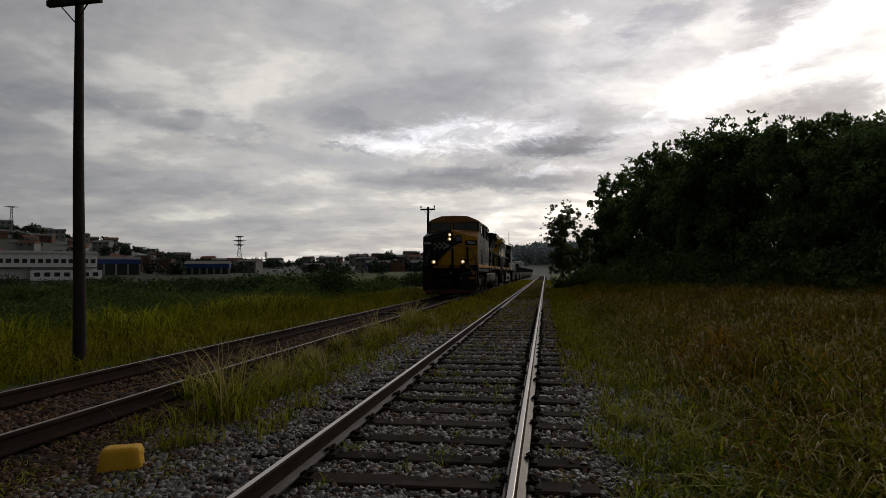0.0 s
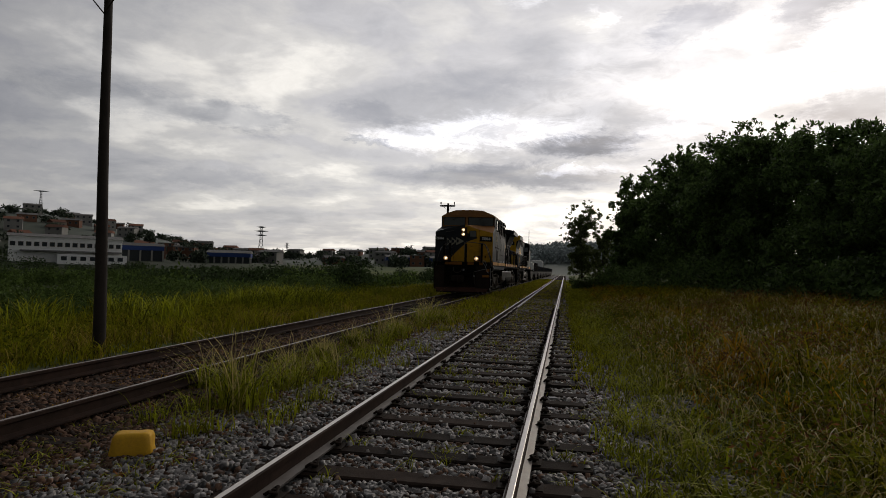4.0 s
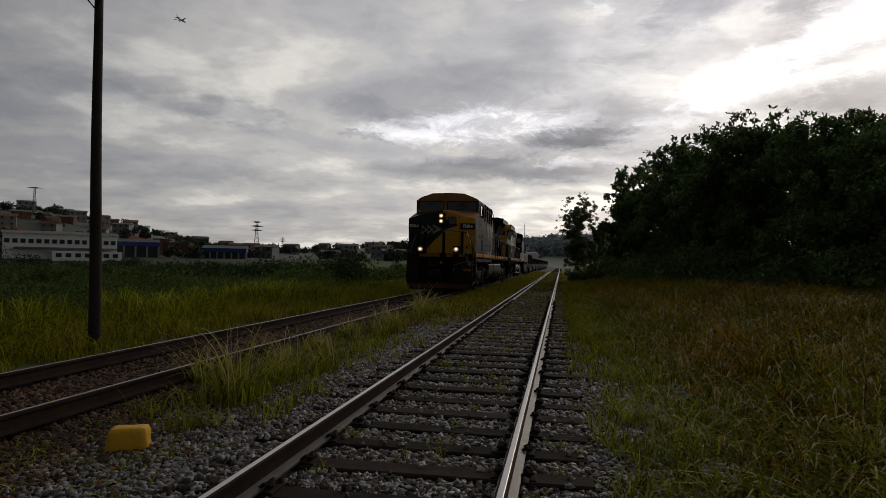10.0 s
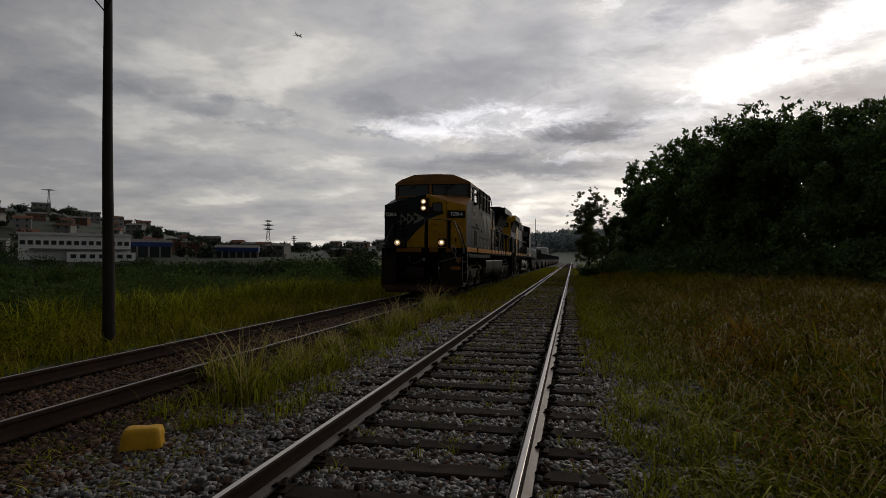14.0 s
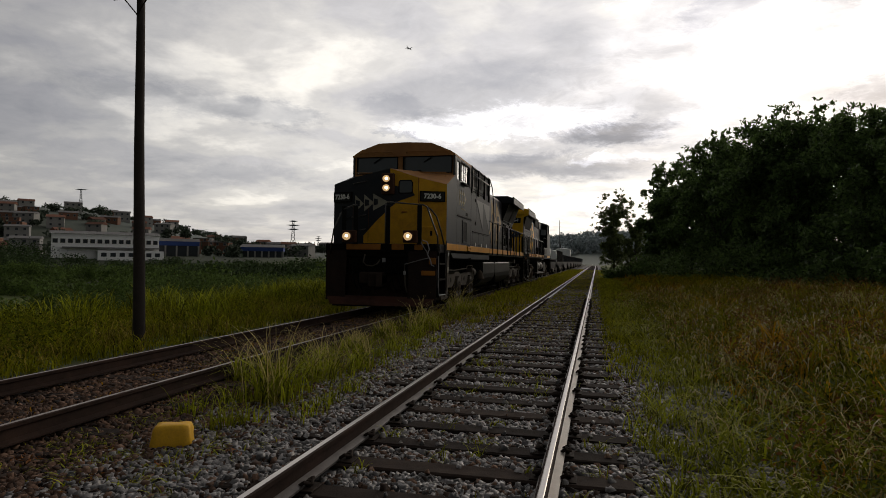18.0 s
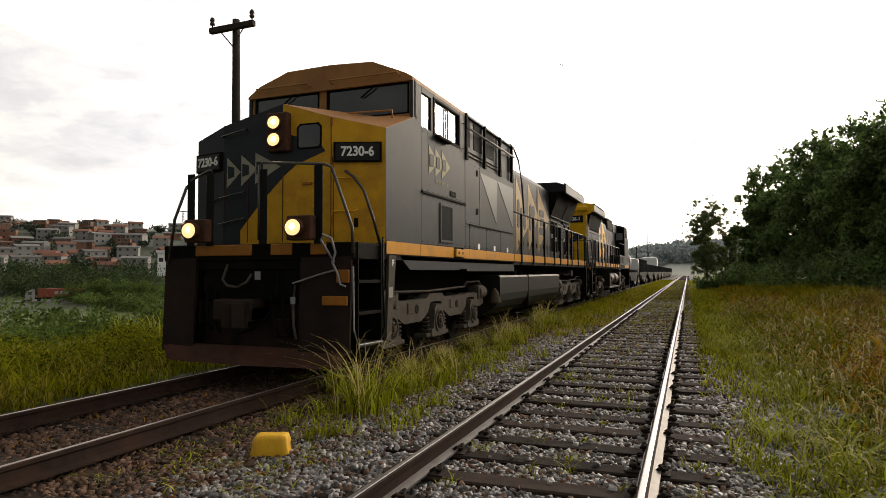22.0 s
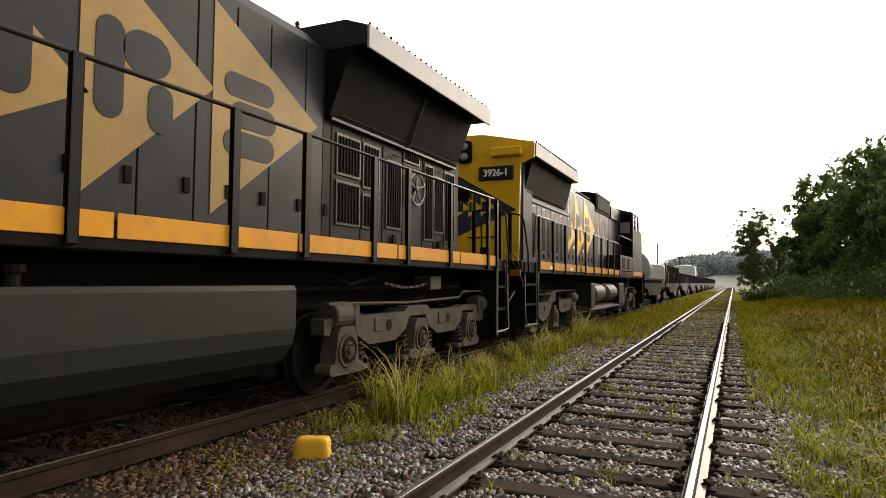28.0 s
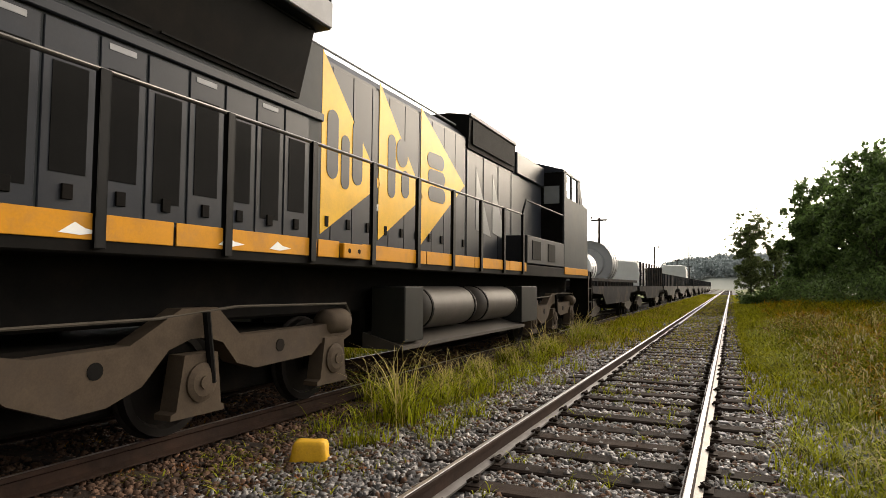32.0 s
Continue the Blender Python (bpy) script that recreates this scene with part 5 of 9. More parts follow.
def build_long_building():
    B = thing("long_building", "long white two-storey building with a row of dark windows", "building", on_ground(41.7, 246, 4))
    part("wall", Shape().box(-16, 16, -6, 6, -5, 7.6, 0.05), M_facade, B)
    part("roof", Shape().prism([(-6.6, 7.6), (6.6, 7.6), (0, 8.7)], -16.5, 16.5, "x"), M_roofgrey, B)
    part("parapet", Shape().box(-16.1, 16.1, -6.12, -6.0, 6.9, 7.75), M_facade, B)
    for i in range(15):
        x = -14.9 + i * 2.12
        w = part("window", Shape().box(x - 0.72, x + 0.72, -6.08, -5.98, 4.5, 5.9), M_wallcream, B)
        part("pane", Shape().box(x - 0.6, x + 0.6, -6.12, -6.08, 4.6, 5.8), M_winfar, w)
    part("canopy", Shape().box(-13, 16, -8.2, -6, 2.9, 3.3), M_roofgrey, B)
    part("annex", Shape().box(-3, 17, -10, -6.3, -5, 2.2), M_facade, B, "lower white front annex")
    for i in range(7):
        part("annex_opening", Shape().box(-2 + i * 2.7, -0.4 + i * 2.7, -10.08, -9.98, 0.2, 1.5), M_winfar, B)


build_long_building()


def build_shed(az, d, w, dp, h, label, cols=9, turn=0.0):
    S = thing("shed", label, "shed", on_ground(az, d, turn), group="sheds in the valley")
    part("wall", Shape().box(-w / 2, w / 2, -dp / 2, dp / 2, -5, h - 1.6), M_winfar, S)
    part("fascia", Shape().box(-w / 2 - 0.3, w / 2 + 0.3, -dp / 2 - 0.4, dp / 2 + 0.3, h - 1.6, h, 0.05), M_blueroof, S, "blue cladding band")
    part("roof", Shape().prism([(-dp / 2 - 0.5, h), (dp / 2 + 0.5, h), (0, h + 1.2)], -w / 2 - 0.5, w / 2 + 0.5, "x"), M_roofgrey, S)
    for i in range(cols):
        x = -w / 2 + w * i / (cols - 1)
        part("column", Shape().box(x - 0.3, x + 0.3, -dp / 2 - 0.6, -dp / 2 - 0.1, -5, h - 1.6), M_wallwhite, S)


build_shed(36.9, 262, 19, 14, 5.2, "blue-fronted industrial shed with white columns", 6)
build_shed(13.2, 300, 30, 16, 4.0, "long blue shed with white columns", 14, 6)
build_shed(29.5, 270, 16, 12, 3.8, "pale colonnaded shed with a dark roof", 7, -5)


def build_pylon(az, d, h, label, vee=False):
    P = thing("pylon", label, "pylon", on_ground(az, d), group="power pylons on the skyline")
    r = 0.16
    b = h * 0.11
    for sx in (-1, 1):
        for sy in (-1, 1):
            part("leg", Shape().tube([(sx * b, sy * b, -2), (sx * b * 0.35, sy * b * 0.35, h * 0.6), (sx * b * 0.22, sy * b * 0.22, h)], r, 4), M_pylon, P)
    for k in range(7):
        z0, z1 = h * k / 7.5, h * (k + 1) / 7.5
        w0, w1 = b * (1 - 0.75 * min(1, z0 / (h * 0.7))), b * (1 - 0.75 * min(1, z1 / (h * 0.7)))
        for s in (-1, 1):
            part("brace", Shape().tube([(-w0 * s, -w0, z0), (w1 * s, -w1, z1)], r * 0.7, 4), M_pylon, P)
            part("brace", Shape().tube([(-w0, -w0 * s, z0), (-w1, w1 * s, z1)], r * 0.7, 4), M_pylon, P)
    for z, w in (((h * 0.98, h * 0.30),) if vee else ((h * 0.72, h * 0.19), (h * 0.85, h * 0.23), (h * 0.98, h * 0.15))):
        part("crossarm", Shape().prism([(-w, z), (-w * 0.2, z - h * 0.03), (w * 0.2, z - h * 0.03), (w, z), (w * 0.2, z + h * 0.02), (-w * 0.2, z + h * 0.02)], -0.2, 0.2, "y"), M_pylon, P)


build_pylon(43.5, 500, 16, "lattice power pylon on the hill", True)
build_pylon(27.0, 420, 20.0, "tall lattice power pylon behind the trees")
build_pylon(24.8, 520, 12, "distant lattice power pylon")
build_pylon(13.8, 560, 10, "distant wide-armed pylon on the ridge", True)


def build_palm():
    x, y = polar(35.8, 285)
    z = float(ground_z(x, y))
    T = thing("palm_tree", "lone round-headed palm above the roofs", "palm tree", pose(x, y, z))
    part("trunk", Shape().tube([(0, 0, -0.5), (0.2, 0, 4.5), (0, 0, 8.2)], 0.28, 8, r1=0.2), M_bark, T)
    v, f = leaf_cloud([(0, 0, 8.6), (1.2, 0.3, 8.2), (-1.1, -0.4, 8.3), (0.2, 0, 9.7)], [1.6, 1.0, 1.0, 1.0], 700, 0.5)
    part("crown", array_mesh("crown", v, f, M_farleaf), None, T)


build_palm()


def build_truck():
    """A tractor with a red box trailer; its front points along -x."""
    T = thing("lorry", "white tractor lorry pulling a red box trailer on the valley road", "lorry")
    part("trailer_box", Shape().box(0.2, 12.2, -1.25, 1.25, 1.2, 3.9, 0.05), M_trailer, T, "red trailer box with a white mark")
    for k, (a, b) in enumerate(((4.6, 5.6), (6.1, 8.6))):
        part("trailer_mark", Shape().box(a, b, -1.27, -1.25, 2.2, 3.1), M_wallwhite, T)
    part("chassis", Shape().box(-2.2, 12.0, -0.5, 0.5, 0.75, 1.15), M_black, T)
    part("cab", Shape().prism([(-3.0, 0.6), (-0.5, 0.6), (-0.5, 3.5), (-1.2, 3.7), (-2.6, 3.1), (-3.0, 2.0)], -1.2, 1.2, "y"), M_wallwhite, T, "white cab")
    part("windscreen", Shape().box(-2.98, -2.75, -1.05, 1.05, 2.05, 2.95), M_winfar, T)
    part("door_window", Shape().box(-2.3, -1.3, -1.22, -1.2, 2.1, 2.9), M_winfar, T)
    for x in (-2.1, 0.6, 9.0, 10.2, 11.4):
        for s in (-1, 1):
            part("wheel", Shape().lathe([(0.3, -0.15), (0.5, -0.14), (0.5, 0.14), (0.3, 0.15)], (x, s * 1.05, 0.5), "y", 14), M_tyre, T)
    for ob in T.children_recursive:
        ob.data.transform(Matrix.Scale(0.74, 4))
    return T


LORRY = build_truck()


def build_road():
    s = Shape()
    pts = []
    for k in range(31):
        a = 20 + 80 * k / 30
        pts.append((*polar(a, 168), *polar(a, 175)))
    for (x0, y0, x1, y1), (x2, y2, x3, y3) in zip(pts, pts[1:]):
        s.add([(x0, y0, float(ground_z(x0, y0)) + 0.12), (x1, y1, float(ground_z(x1, y1)) + 0.12), (x3, y3, float(ground_z(x3, y3)) + 0.12), (x2, y2, float(ground_z(x2, y2)) + 0.12)], [(0, 1, 2, 3)])
    tagged(part("road", s, M_asphalt), "narrow pale road through the valley", "road", kind="structure")


build_road()


def build_aircraft():
    A = thing("aircraft", "small distant jet airliner crossing the clouds", "aircraft")
    part("fuselage", Shape().lathe([(0.2, -17), (1.2, -15.5), (1.9, -12), (1.95, 8), (1.2, 14), (0.3, 18)], (0, 0, 0), "x", 14), M_plane, A, smooth=True)
    for s in (-1, 1):
        part("wing", Shape().add([(-3, s * 1.5, -0.8), (3, s * 1.5, -0.8), (8, s * 17, 0.6), (6, s * 17, 0.6), (-3, s * 1.5, -0.4), (3, s * 1.5, -0.4), (8, s * 17, 0.75), (6, s * 17, 0.75)], [(0, 1, 2, 3), (4, 5, 6, 7), (0, 1, 5, 4), (1, 2, 6, 5), (2, 3, 7, 6), (3, 0, 4, 7)]), M_plane, A)
        part("engine", Shape().lathe([(0.8, -3.5), (1.0, -2), (0.8, 1.5)], (0, s * 6, -1.7), "x", 10), M_plane, A)
        part("tailplane", Shape().box(13.5, 16.5, min(s * 0.3, s * 6), max(s * 0.3, s * 6), 0.8, 1.0), M_plane, A)
    part("tail_fin", Shape().prism([(12.5, 1.0), (17, 1.0), (18.5, 7), (16.5, 7)], -0.2, 0.2, "y"), M_plane, A)
    return A


AIRCRAFT = build_aircraft()

# ---- the train: x across (plus is the near side), y back from the front, z over the rail top ----
WHEELSETS = []
TRAIN_SCALE = 0.948
M_palemark = mat("faded_pale_marking", (0.30, 0.28, 0.22), 0.6, vary=0.2, dirt=(0.10, 0.09, 0.08), dirt_amt=0.6, dirt_scale=5)


M_emblem = mat("dull_yellow_emblem_paint", (0.19, 0.155, 0.07), 0.55, vary=0.15, dirt=(0.10, 0.095, 0.085), dirt_amt=0.4, dirt_scale=4, bump=0.04)


def tri(pts, x, t=0.004):
    """A thin painted sheet on a side wall: (y, z) corners, at x, drawn out by t."""
    return Shape().prism(pts, x, x + t, "x")


def round_bar(y0, y1, z0, z1, x, t=0.004, r=None, n=6):
    """An upright rounded block on a side wall."""
    r = min(y1 - y0, z1 - z0) / 2 if r is None else r
    pts = []
    for cy, cz, a0 in ((y1 - r, z1 - r, 0), (y0 + r, z1 - r, 90), (y0 + r, z0 + r, 180), (y1 - r, z0 + r, 270)):
        pts += [(cy + r * math.cos(radians(a0 + 90 * k / n)), cz + r * math.sin(radians(a0 + 90 * k / n))) for k in range(n + 1)]
    return Shape().prism(pts, x, x + t, "x")


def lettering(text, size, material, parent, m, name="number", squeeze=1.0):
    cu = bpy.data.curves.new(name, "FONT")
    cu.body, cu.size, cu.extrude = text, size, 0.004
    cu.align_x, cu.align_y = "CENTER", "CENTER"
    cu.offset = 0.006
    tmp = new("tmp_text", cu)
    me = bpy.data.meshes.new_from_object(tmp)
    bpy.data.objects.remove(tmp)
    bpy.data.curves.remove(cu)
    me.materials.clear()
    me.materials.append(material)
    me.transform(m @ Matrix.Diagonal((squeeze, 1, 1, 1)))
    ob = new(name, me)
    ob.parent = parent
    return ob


def wheelset(parent, y, r=0.508, gauge_half=0.835 / TRAIN_SCALE):
    s = Shape()
    s.lathe([(0.09, -gauge_half - 0.25), (0.09, gauge_half + 0.25)], (0, 0, 0), "x", 12)
    for k in (-1, 1):
        prof = [(0.10, k * (gauge_half - 0.09)), (0.18, k * (gauge_half - 0.08)), (0.40, k * (gauge_half - 0.03)), (0.43, k * (gauge_half - 0.075)), (r + 0.028, k * (gauge_half - 0.07)),
                (r + 0.02, k * (gauge_half - 0.045)), (r, k * (gauge_half - 0.03)), (r - 0.006, k * (gauge_half + 0.06)), (0.43, k * (gauge_half + 0.06)), (0.40, k * (gauge_half + 0.0)), (0.2, k * (gauge_half + 0.03)), (0.10, k * (gauge_half + 0.06))]
        s.lathe(prof, (0, 0, 0), "x", 28)
    ob = part("wheelset", s, M_wheel, parent, "rusty steel wheels, shade put into their dark colour", smooth=False, at=pose(0, y, r))
    WHEELSETS.append((ob, y, r))
    return ob


def spring(x, y, z0, z1, r=0.085, turns=4):
    n = turns * 10
    return Shape().tube([(x + r * math.cos(k * math.tau / 10), y + r * math.sin(k * math.tau / 10), z0 + (z1 - z0) * k / n) for k in range(n + 1)], 0.019, 6)


def truck_a(loco, ys, flip):
    """A cast three-axle truck with bolster pads and coil springs beside each axle box."""
    a, b, c = ys
    for sx in (-1, 1):
        X = lambda v: sx * v
        top = [(a - 0.42, 0.98), (a + 0.15, 1.02), (a + 0.5, 0.99), (b - 0.45, 1.0), (b - 0.32, 1.08), (b + 0.32, 1.08), (b + 0.45, 1.0), (c - 0.5, 0.99), (c - 0.15, 1.03), (c + 0.30, 1.02), (c + 0.92, 0.98)]
        low = [(c + 0.92, 0.76), (c + 0.60, 0.70), (c + 0.32, 0.74), (c + 0.24, 0.93), (c - 0.26, 0.93), (c - 0.34, 0.74), (c - 0.62, 0.60), (b + 0.72, 0.60), (b + 0.40, 0.74), (b + 0.27, 0.93), (b - 0.27, 0.93), (b - 0.40, 0.74),
               (b - 0.72, 0.60), (a + 0.62, 0.60), (a + 0.34, 0.74), (a + 0.26, 0.93), (a - 0.24, 0.93), (a - 0.30, 0.78), (a - 0.42, 0.80)]
        part("side_frame", Shape().prism(top + low, X(1.10), X(1.27), "x"), M_truck, loco, "dusty grey cast side frame")
        for yy in ((a + b) / 2, (b + c) / 2):
            fr = Shape().lathe([(0.08, X(1.268)), (0.08, X(1.276)), (0.05, X(1.277))], (0, yy + 0.12, 0.83), "x", 14)
            part("frame_opening", fr, M_black, loco)
            part("frame_lug", Shape().box(min(X(1.27), X(1.285)), max(X(1.27), X(1.285)), yy - 0.28, yy - 0.06, 0.76, 0.95, 0.006), M_truck, loco)
        for yy in ys:
            bx = Shape()
            bx.prism([(yy - 0.32, 0.29), (yy + 0.32, 0.29), (yy + 0.38, 0.34), (yy + 0.36, 0.42), (yy + 0.27, 0.44), (yy + 0.21, 0.80), (yy + 0.15, 0.88), (yy - 0.15, 0.88), (yy - 0.21, 0.80), (yy - 0.27, 0.44), (yy - 0.36, 0.42), (yy - 0.38, 0.34)], X(1.12), X(1.33), "x")
            box = part("axle_box", bx, M_truck, loco)
            part("bearing_cap", Shape().lathe([(0.115, X(1.333)), (0.115, X(1.36)), (0.085, X(1.37)), (0.06, X(1.355)), (0.05, X(1.385)), (0.02, X(1.39))], (0, yy, 0.58), "x", 16), M_trucktan, box, "round bearing cap")
            part("bearing_ring", Shape().lathe([(0.215, X(1.33)), (0.21, X(1.352)), (0.18, X(1.352)), (0.175, X(1.337)), (0.02, X(1.336))], (0, yy, 0.58), "x", 20), M_truck, box)
            # black disc paints the shade in the recess round the cap
            part("bearing_recess", Shape().lathe([(0.172, X(1.334)), (0.17, X(1.340))], (0, yy, 0.58), "x", 18), M_black, box)
            bolts = Shape()
            for k in range(6):
                an = k * math.tau / 6
                bolts.tube([(X(1.355), yy + 0.09 * math.cos(an), 0.58 + 0.09 * math.sin(an)), (X(1.375), yy + 0.09 * math.cos(an), 0.58 + 0.09 * math.sin(an))], 0.014, 6)
            tagged(part("cap_bolts", bolts, M_iron, box), kind="stuff")
            for d in (-0.42, 0.42):
                if (yy == a and d < 0) or (yy == c and d > 0):
                    continue
                part("coil_spring", spring(X(1.2), yy + d, 0.36, 0.64), M_iron, loco, smooth=True)
                part("spring_seat", Shape().box(min(X(1.08), X(1.31)), max(X(1.08), X(1.31)), yy + d - 0.13, yy + d + 0.13, 0.29, 0.36, 0.01), M_truck, loco)
            wheelset(loco, yy) if sx == 1 else None
        for yy, d in ((a + 0.0, 1), (c + 0.80, -1)):
            cy = Shape().lathe([(0.02, -0.245), (0.15, -0.24), (0.168, -0.22), (0.168, 0.12), (0.172, 0.125), (0.172, 0.15), (0.12, 0.19), (0.06, 0.21), (0.05, 0.30)], (X(1.18), yy, 1.02), "y", 16)
            part("brake_cylinder", cy, M_truck, loco)
            part("cylinder_bracket", Shape().box(min(X(1.05), X(1.3)), max(X(1.05), X(1.3)), yy + d * 0.28 - 0.05, yy + d * 0.28 + 0.05, 0.86, 1.14, 0.012), M_truck, loco)
            part("brake_rod", Shape().tube([(X(1.18), yy + d * 0.2, 1.02), (X(1.18), yy + d * 0.55, 1.0), (X(1.16), yy + d * 0.75, 0.9)], 0.022, 6), M_iron, loco)
        pipe = Shape().tube([(X(1.24), a - 0.3, 1.16), (X(1.24), a + 0.2, 1.16), (X(1.24), b - 0.3, 1.13), (X(1.24), c - 0.35, 1.17), (X(1.24), c - 0.2, 1.27), (X(1.24), c + 0.7, 1.27), (X(1.24), c + 0.8, 1.2)], 0.022, 6)
        part("air_pipe", pipe, M_truck, loco)
    part("truck_bolster", Shape().box(-0.9, 0.9, a - 0.2, c + 0.2, 0.62, 0.95, 0.04), M_black, loco)
    for yy, d in ((a, 1), (b, 1), (c, -1)):
        part("traction_motor", Shape().lathe([(0.2, -0.62), (0.34, -0.6), (0.36, 0.58), (0.2, 0.62)], (0, yy + d * 0.62, 0.56), "x", 14), M_black, loco)
    # added black block for the dark rigging; hides the lit verge behind
    part("brake_beam", Shape().box(-0.72, 0.72, a - 0.8, c + 0.8, 0.24, 0.62, 0.03), M_black, loco)


def truck_b(loco, ys):
    """A floating-bolster truck: a wave-shaped tan side frame with hanging axle boxes."""
    a, b, c = ys
    for sx in (-1, 1):
        X = lambda v: sx * v
        top = [(a - 0.45, 0.95), (a + 0.30, 0.95), (a + 0.55, 0.90), (b - 0.75, 0.93), (b - 0.22, 1.22), (b + 0.22, 1.22), (b + 0.55, 0.93), (c - 0.35, 0.95), (c + 0.42, 1.0)]
        low = [(c + 0.42, 0.80), (c + 0.25, 0.74), (c - 0.25, 0.74), (c - 0.42, 0.62), (b + 0.78, 0.58), (b + 0.50, 0.66), (b + 0.30, 0.88), (b + 0.1, 0.94), (b - 0.1, 0.94), (b - 0.35, 0.86), (b - 0.62, 0.58), (b - 0.95, 0.46), (a + 0.8, 0.44), (a + 0.4, 0.60), (a + 0.2, 0.76), (a - 0.2, 0.76), (a - 0.45, 0.8)]
        part("side_frame", Shape().prism(top + low, X(1.08), X(1.25), "x"), M_trucktan, loco, "tan dusty wave-shaped side frame")
        for yy, zz, r in ((a + 1.06, 0.76, 0.07), (c - 1.0, 0.78, 0.07)):
            part("frame_opening", Shape().lathe([(r, X(1.248)), (r, X(1.256)), (r * 0.7, X(1.257))], (0, yy, zz), "x", 14), M_black, loco)
        for yy in ys:
            bx = Shape().prism([(yy - 0.34, 0.24), (yy + 0.30, 0.24), (yy + 0.30, 0.29), (yy + 0.26, 0.31), (yy + 0.20, 0.80), (yy - 0.2, 0.80), (yy - 0.28, 0.31), (yy - 0.34, 0.29)], X(1.10), X(1.28), "x")
            box = part("axle_box", bx, M_trucktan, loco)
            part("bearing_cap", Shape().lathe([(0.18, X(1.28)), (0.18, X(1.30)), (0.13, X(1.32)), (0.06, X(1.325)), (0.06, X(1.34)), (0.02, X(1.342))], (0, yy, 0.54), "x", 18), M_trucktan, box, "round bearing cap")
            if sx == 1:
                wheelset(loco, yy)
        part("damper", Shape().tube([(X(1.30), b + 0.12, 0.52), (X(1.30), b + 0.02, 1.18)], 0.035, 8), M_black, loco)
        for yy in (a - 0.02, c + 0.12):
            cy = Shape().lathe([(0.05, -0.26), (0.13, -0.22), (0.16, -0.16), (0.16, 0.17), (0.13, 0.22), (0.04, 0.25)], (X(1.18), yy, 0.98), "y", 16)
            part("brake_cylinder", cy, M_trucktan, loco, smooth=True)
        part("air_pipe", Shape().tube([(X(1.24), a - 0.4, 1.12), (X(1.24), b - 0.5, 1.14), (X(1.24), b + 0.5, 1.22), (X(1.24), c + 0.3, 1.2), (X(1.24), c + 0.42, 1.05)], 0.015, 6), M_truck, loco)
    part("truck_bolster", Shape().box(-0.9, 0.9, a - 0.2, c + 0.2, 0.60, 0.92, 0.04), M_black, loco)
    for yy, d in ((a, 1), (b, 1), (c, -1)):
        part("traction_motor", Shape().lathe([(0.2, -0.62), (0.34, -0.6), (0.36, 0.58), (0.2, 0.62)], (0, yy + d * 0.62, 0.56), "x", 14), M_black, loco)
    # same added block: stands in for the dark underside of the truck
    part("brake_beam", Shape().box(-0.72, 0.72, a - 0.8, c + 0.8, 0.24, 0.62, 0.03), M_black, loco)


def handrail(loco, sx, y0, y1, posts, z=3.04, base=1.78, x=1.47, down0=True, down1=True, mat_=None):
    mat_ = mat_ or M_handrail
    path = ([(sx * x, y0 - 0.22, base + 0.3), (sx * x, y0 - 0.02, z - 0.06)] if down0 else []) + [(sx * x, y0 + 0.05, z), (sx * x, y1 - 0.05, z)]
    if down1:
        path += [(sx * x, y1 + 0.02, z - 0.06), (sx * x, y1 + 0.2, base + 0.3)]
    part("handrail", Shape().tube(path, 0.022, 8), M_railworn, loco, "hand-worn top rail", smooth=True)
    for y in posts:
        a, b = sx * (x + 0.045), sx * (x + 0.07)
        st = Shape().box(min(a, b), max(a, b), y - 0.045, y + 0.045, 1.70, z - 0.01, 0.005)
        a = sx * (x + 0.02)
        for e in (y - 0.045, y + 0.037):
            st.box(min(a, b), max(a, b), e, e + 0.008, 1.70, z - 0.03)
        part("stanchion", st, mat_, loco)


def steps(loco, sx, y0, y1, zs, x0=1.0, x1=1.52, post=True):
    """A stepwell: side cheeks and treads."""
    lo, hi = min(sx * x0, sx * x1), max(sx * x0, sx * x1)
    for y in (y0, y1):
        part("step_cheek", Shape().prism([(y - 0.012, zs[0] - 0.06), (y + 0.012, zs[0] - 0.06), (y + 0.012, 1.9), (y - 0.012, 1.9)], lo, hi, "x"), M_black, loco)
    for z in zs:
        part("step_tread", Shape().box(lo, hi, y0, y1, z - 0.02, z + 0.012, 0.005), M_handrail, loco)
        part("tread_nosing", Shape().box(hi - 0.014 if sx > 0 else lo - 0.006, hi + 0.006 if sx > 0 else lo + 0.014, y0, y1, z - 0.03, z + 0.016, 0.003), M_truck if z == zs[0] else M_black, loco, "worn tread edge")
    e0, e1 = sorted((sx * (x1 - 0.005), sx * (x1 + 0.012)))
    if post:
        part("cheek_edge", Shape().box(e0, e1, y0 - 0.05, y0 + 0.05, zs[0] - 0.06, 1.75, 0.004), M_truck, loco, "dusty grey step post")
    part("step_grab", Shape().tube([(sx * (x1 + 0.02), y1, 2.0), (sx * (x1 + 0.02), y1 + 0.01, 1.2), (sx * (x1 + 0.02), y1 + 0.06, zs[0] + 0.2), (sx * (x1 - 0.05), y1 + 0.06, zs[0])], 0.014, 6), M_handrail, loco, smooth=True)
    part("step_back", Shape().box(min(sx * x0, sx * (x0 - 0.03)), max(sx * x0, sx * (x0 - 0.03)), y0, y1, zs[0] - 0.05, 1.85), M_black, loco)


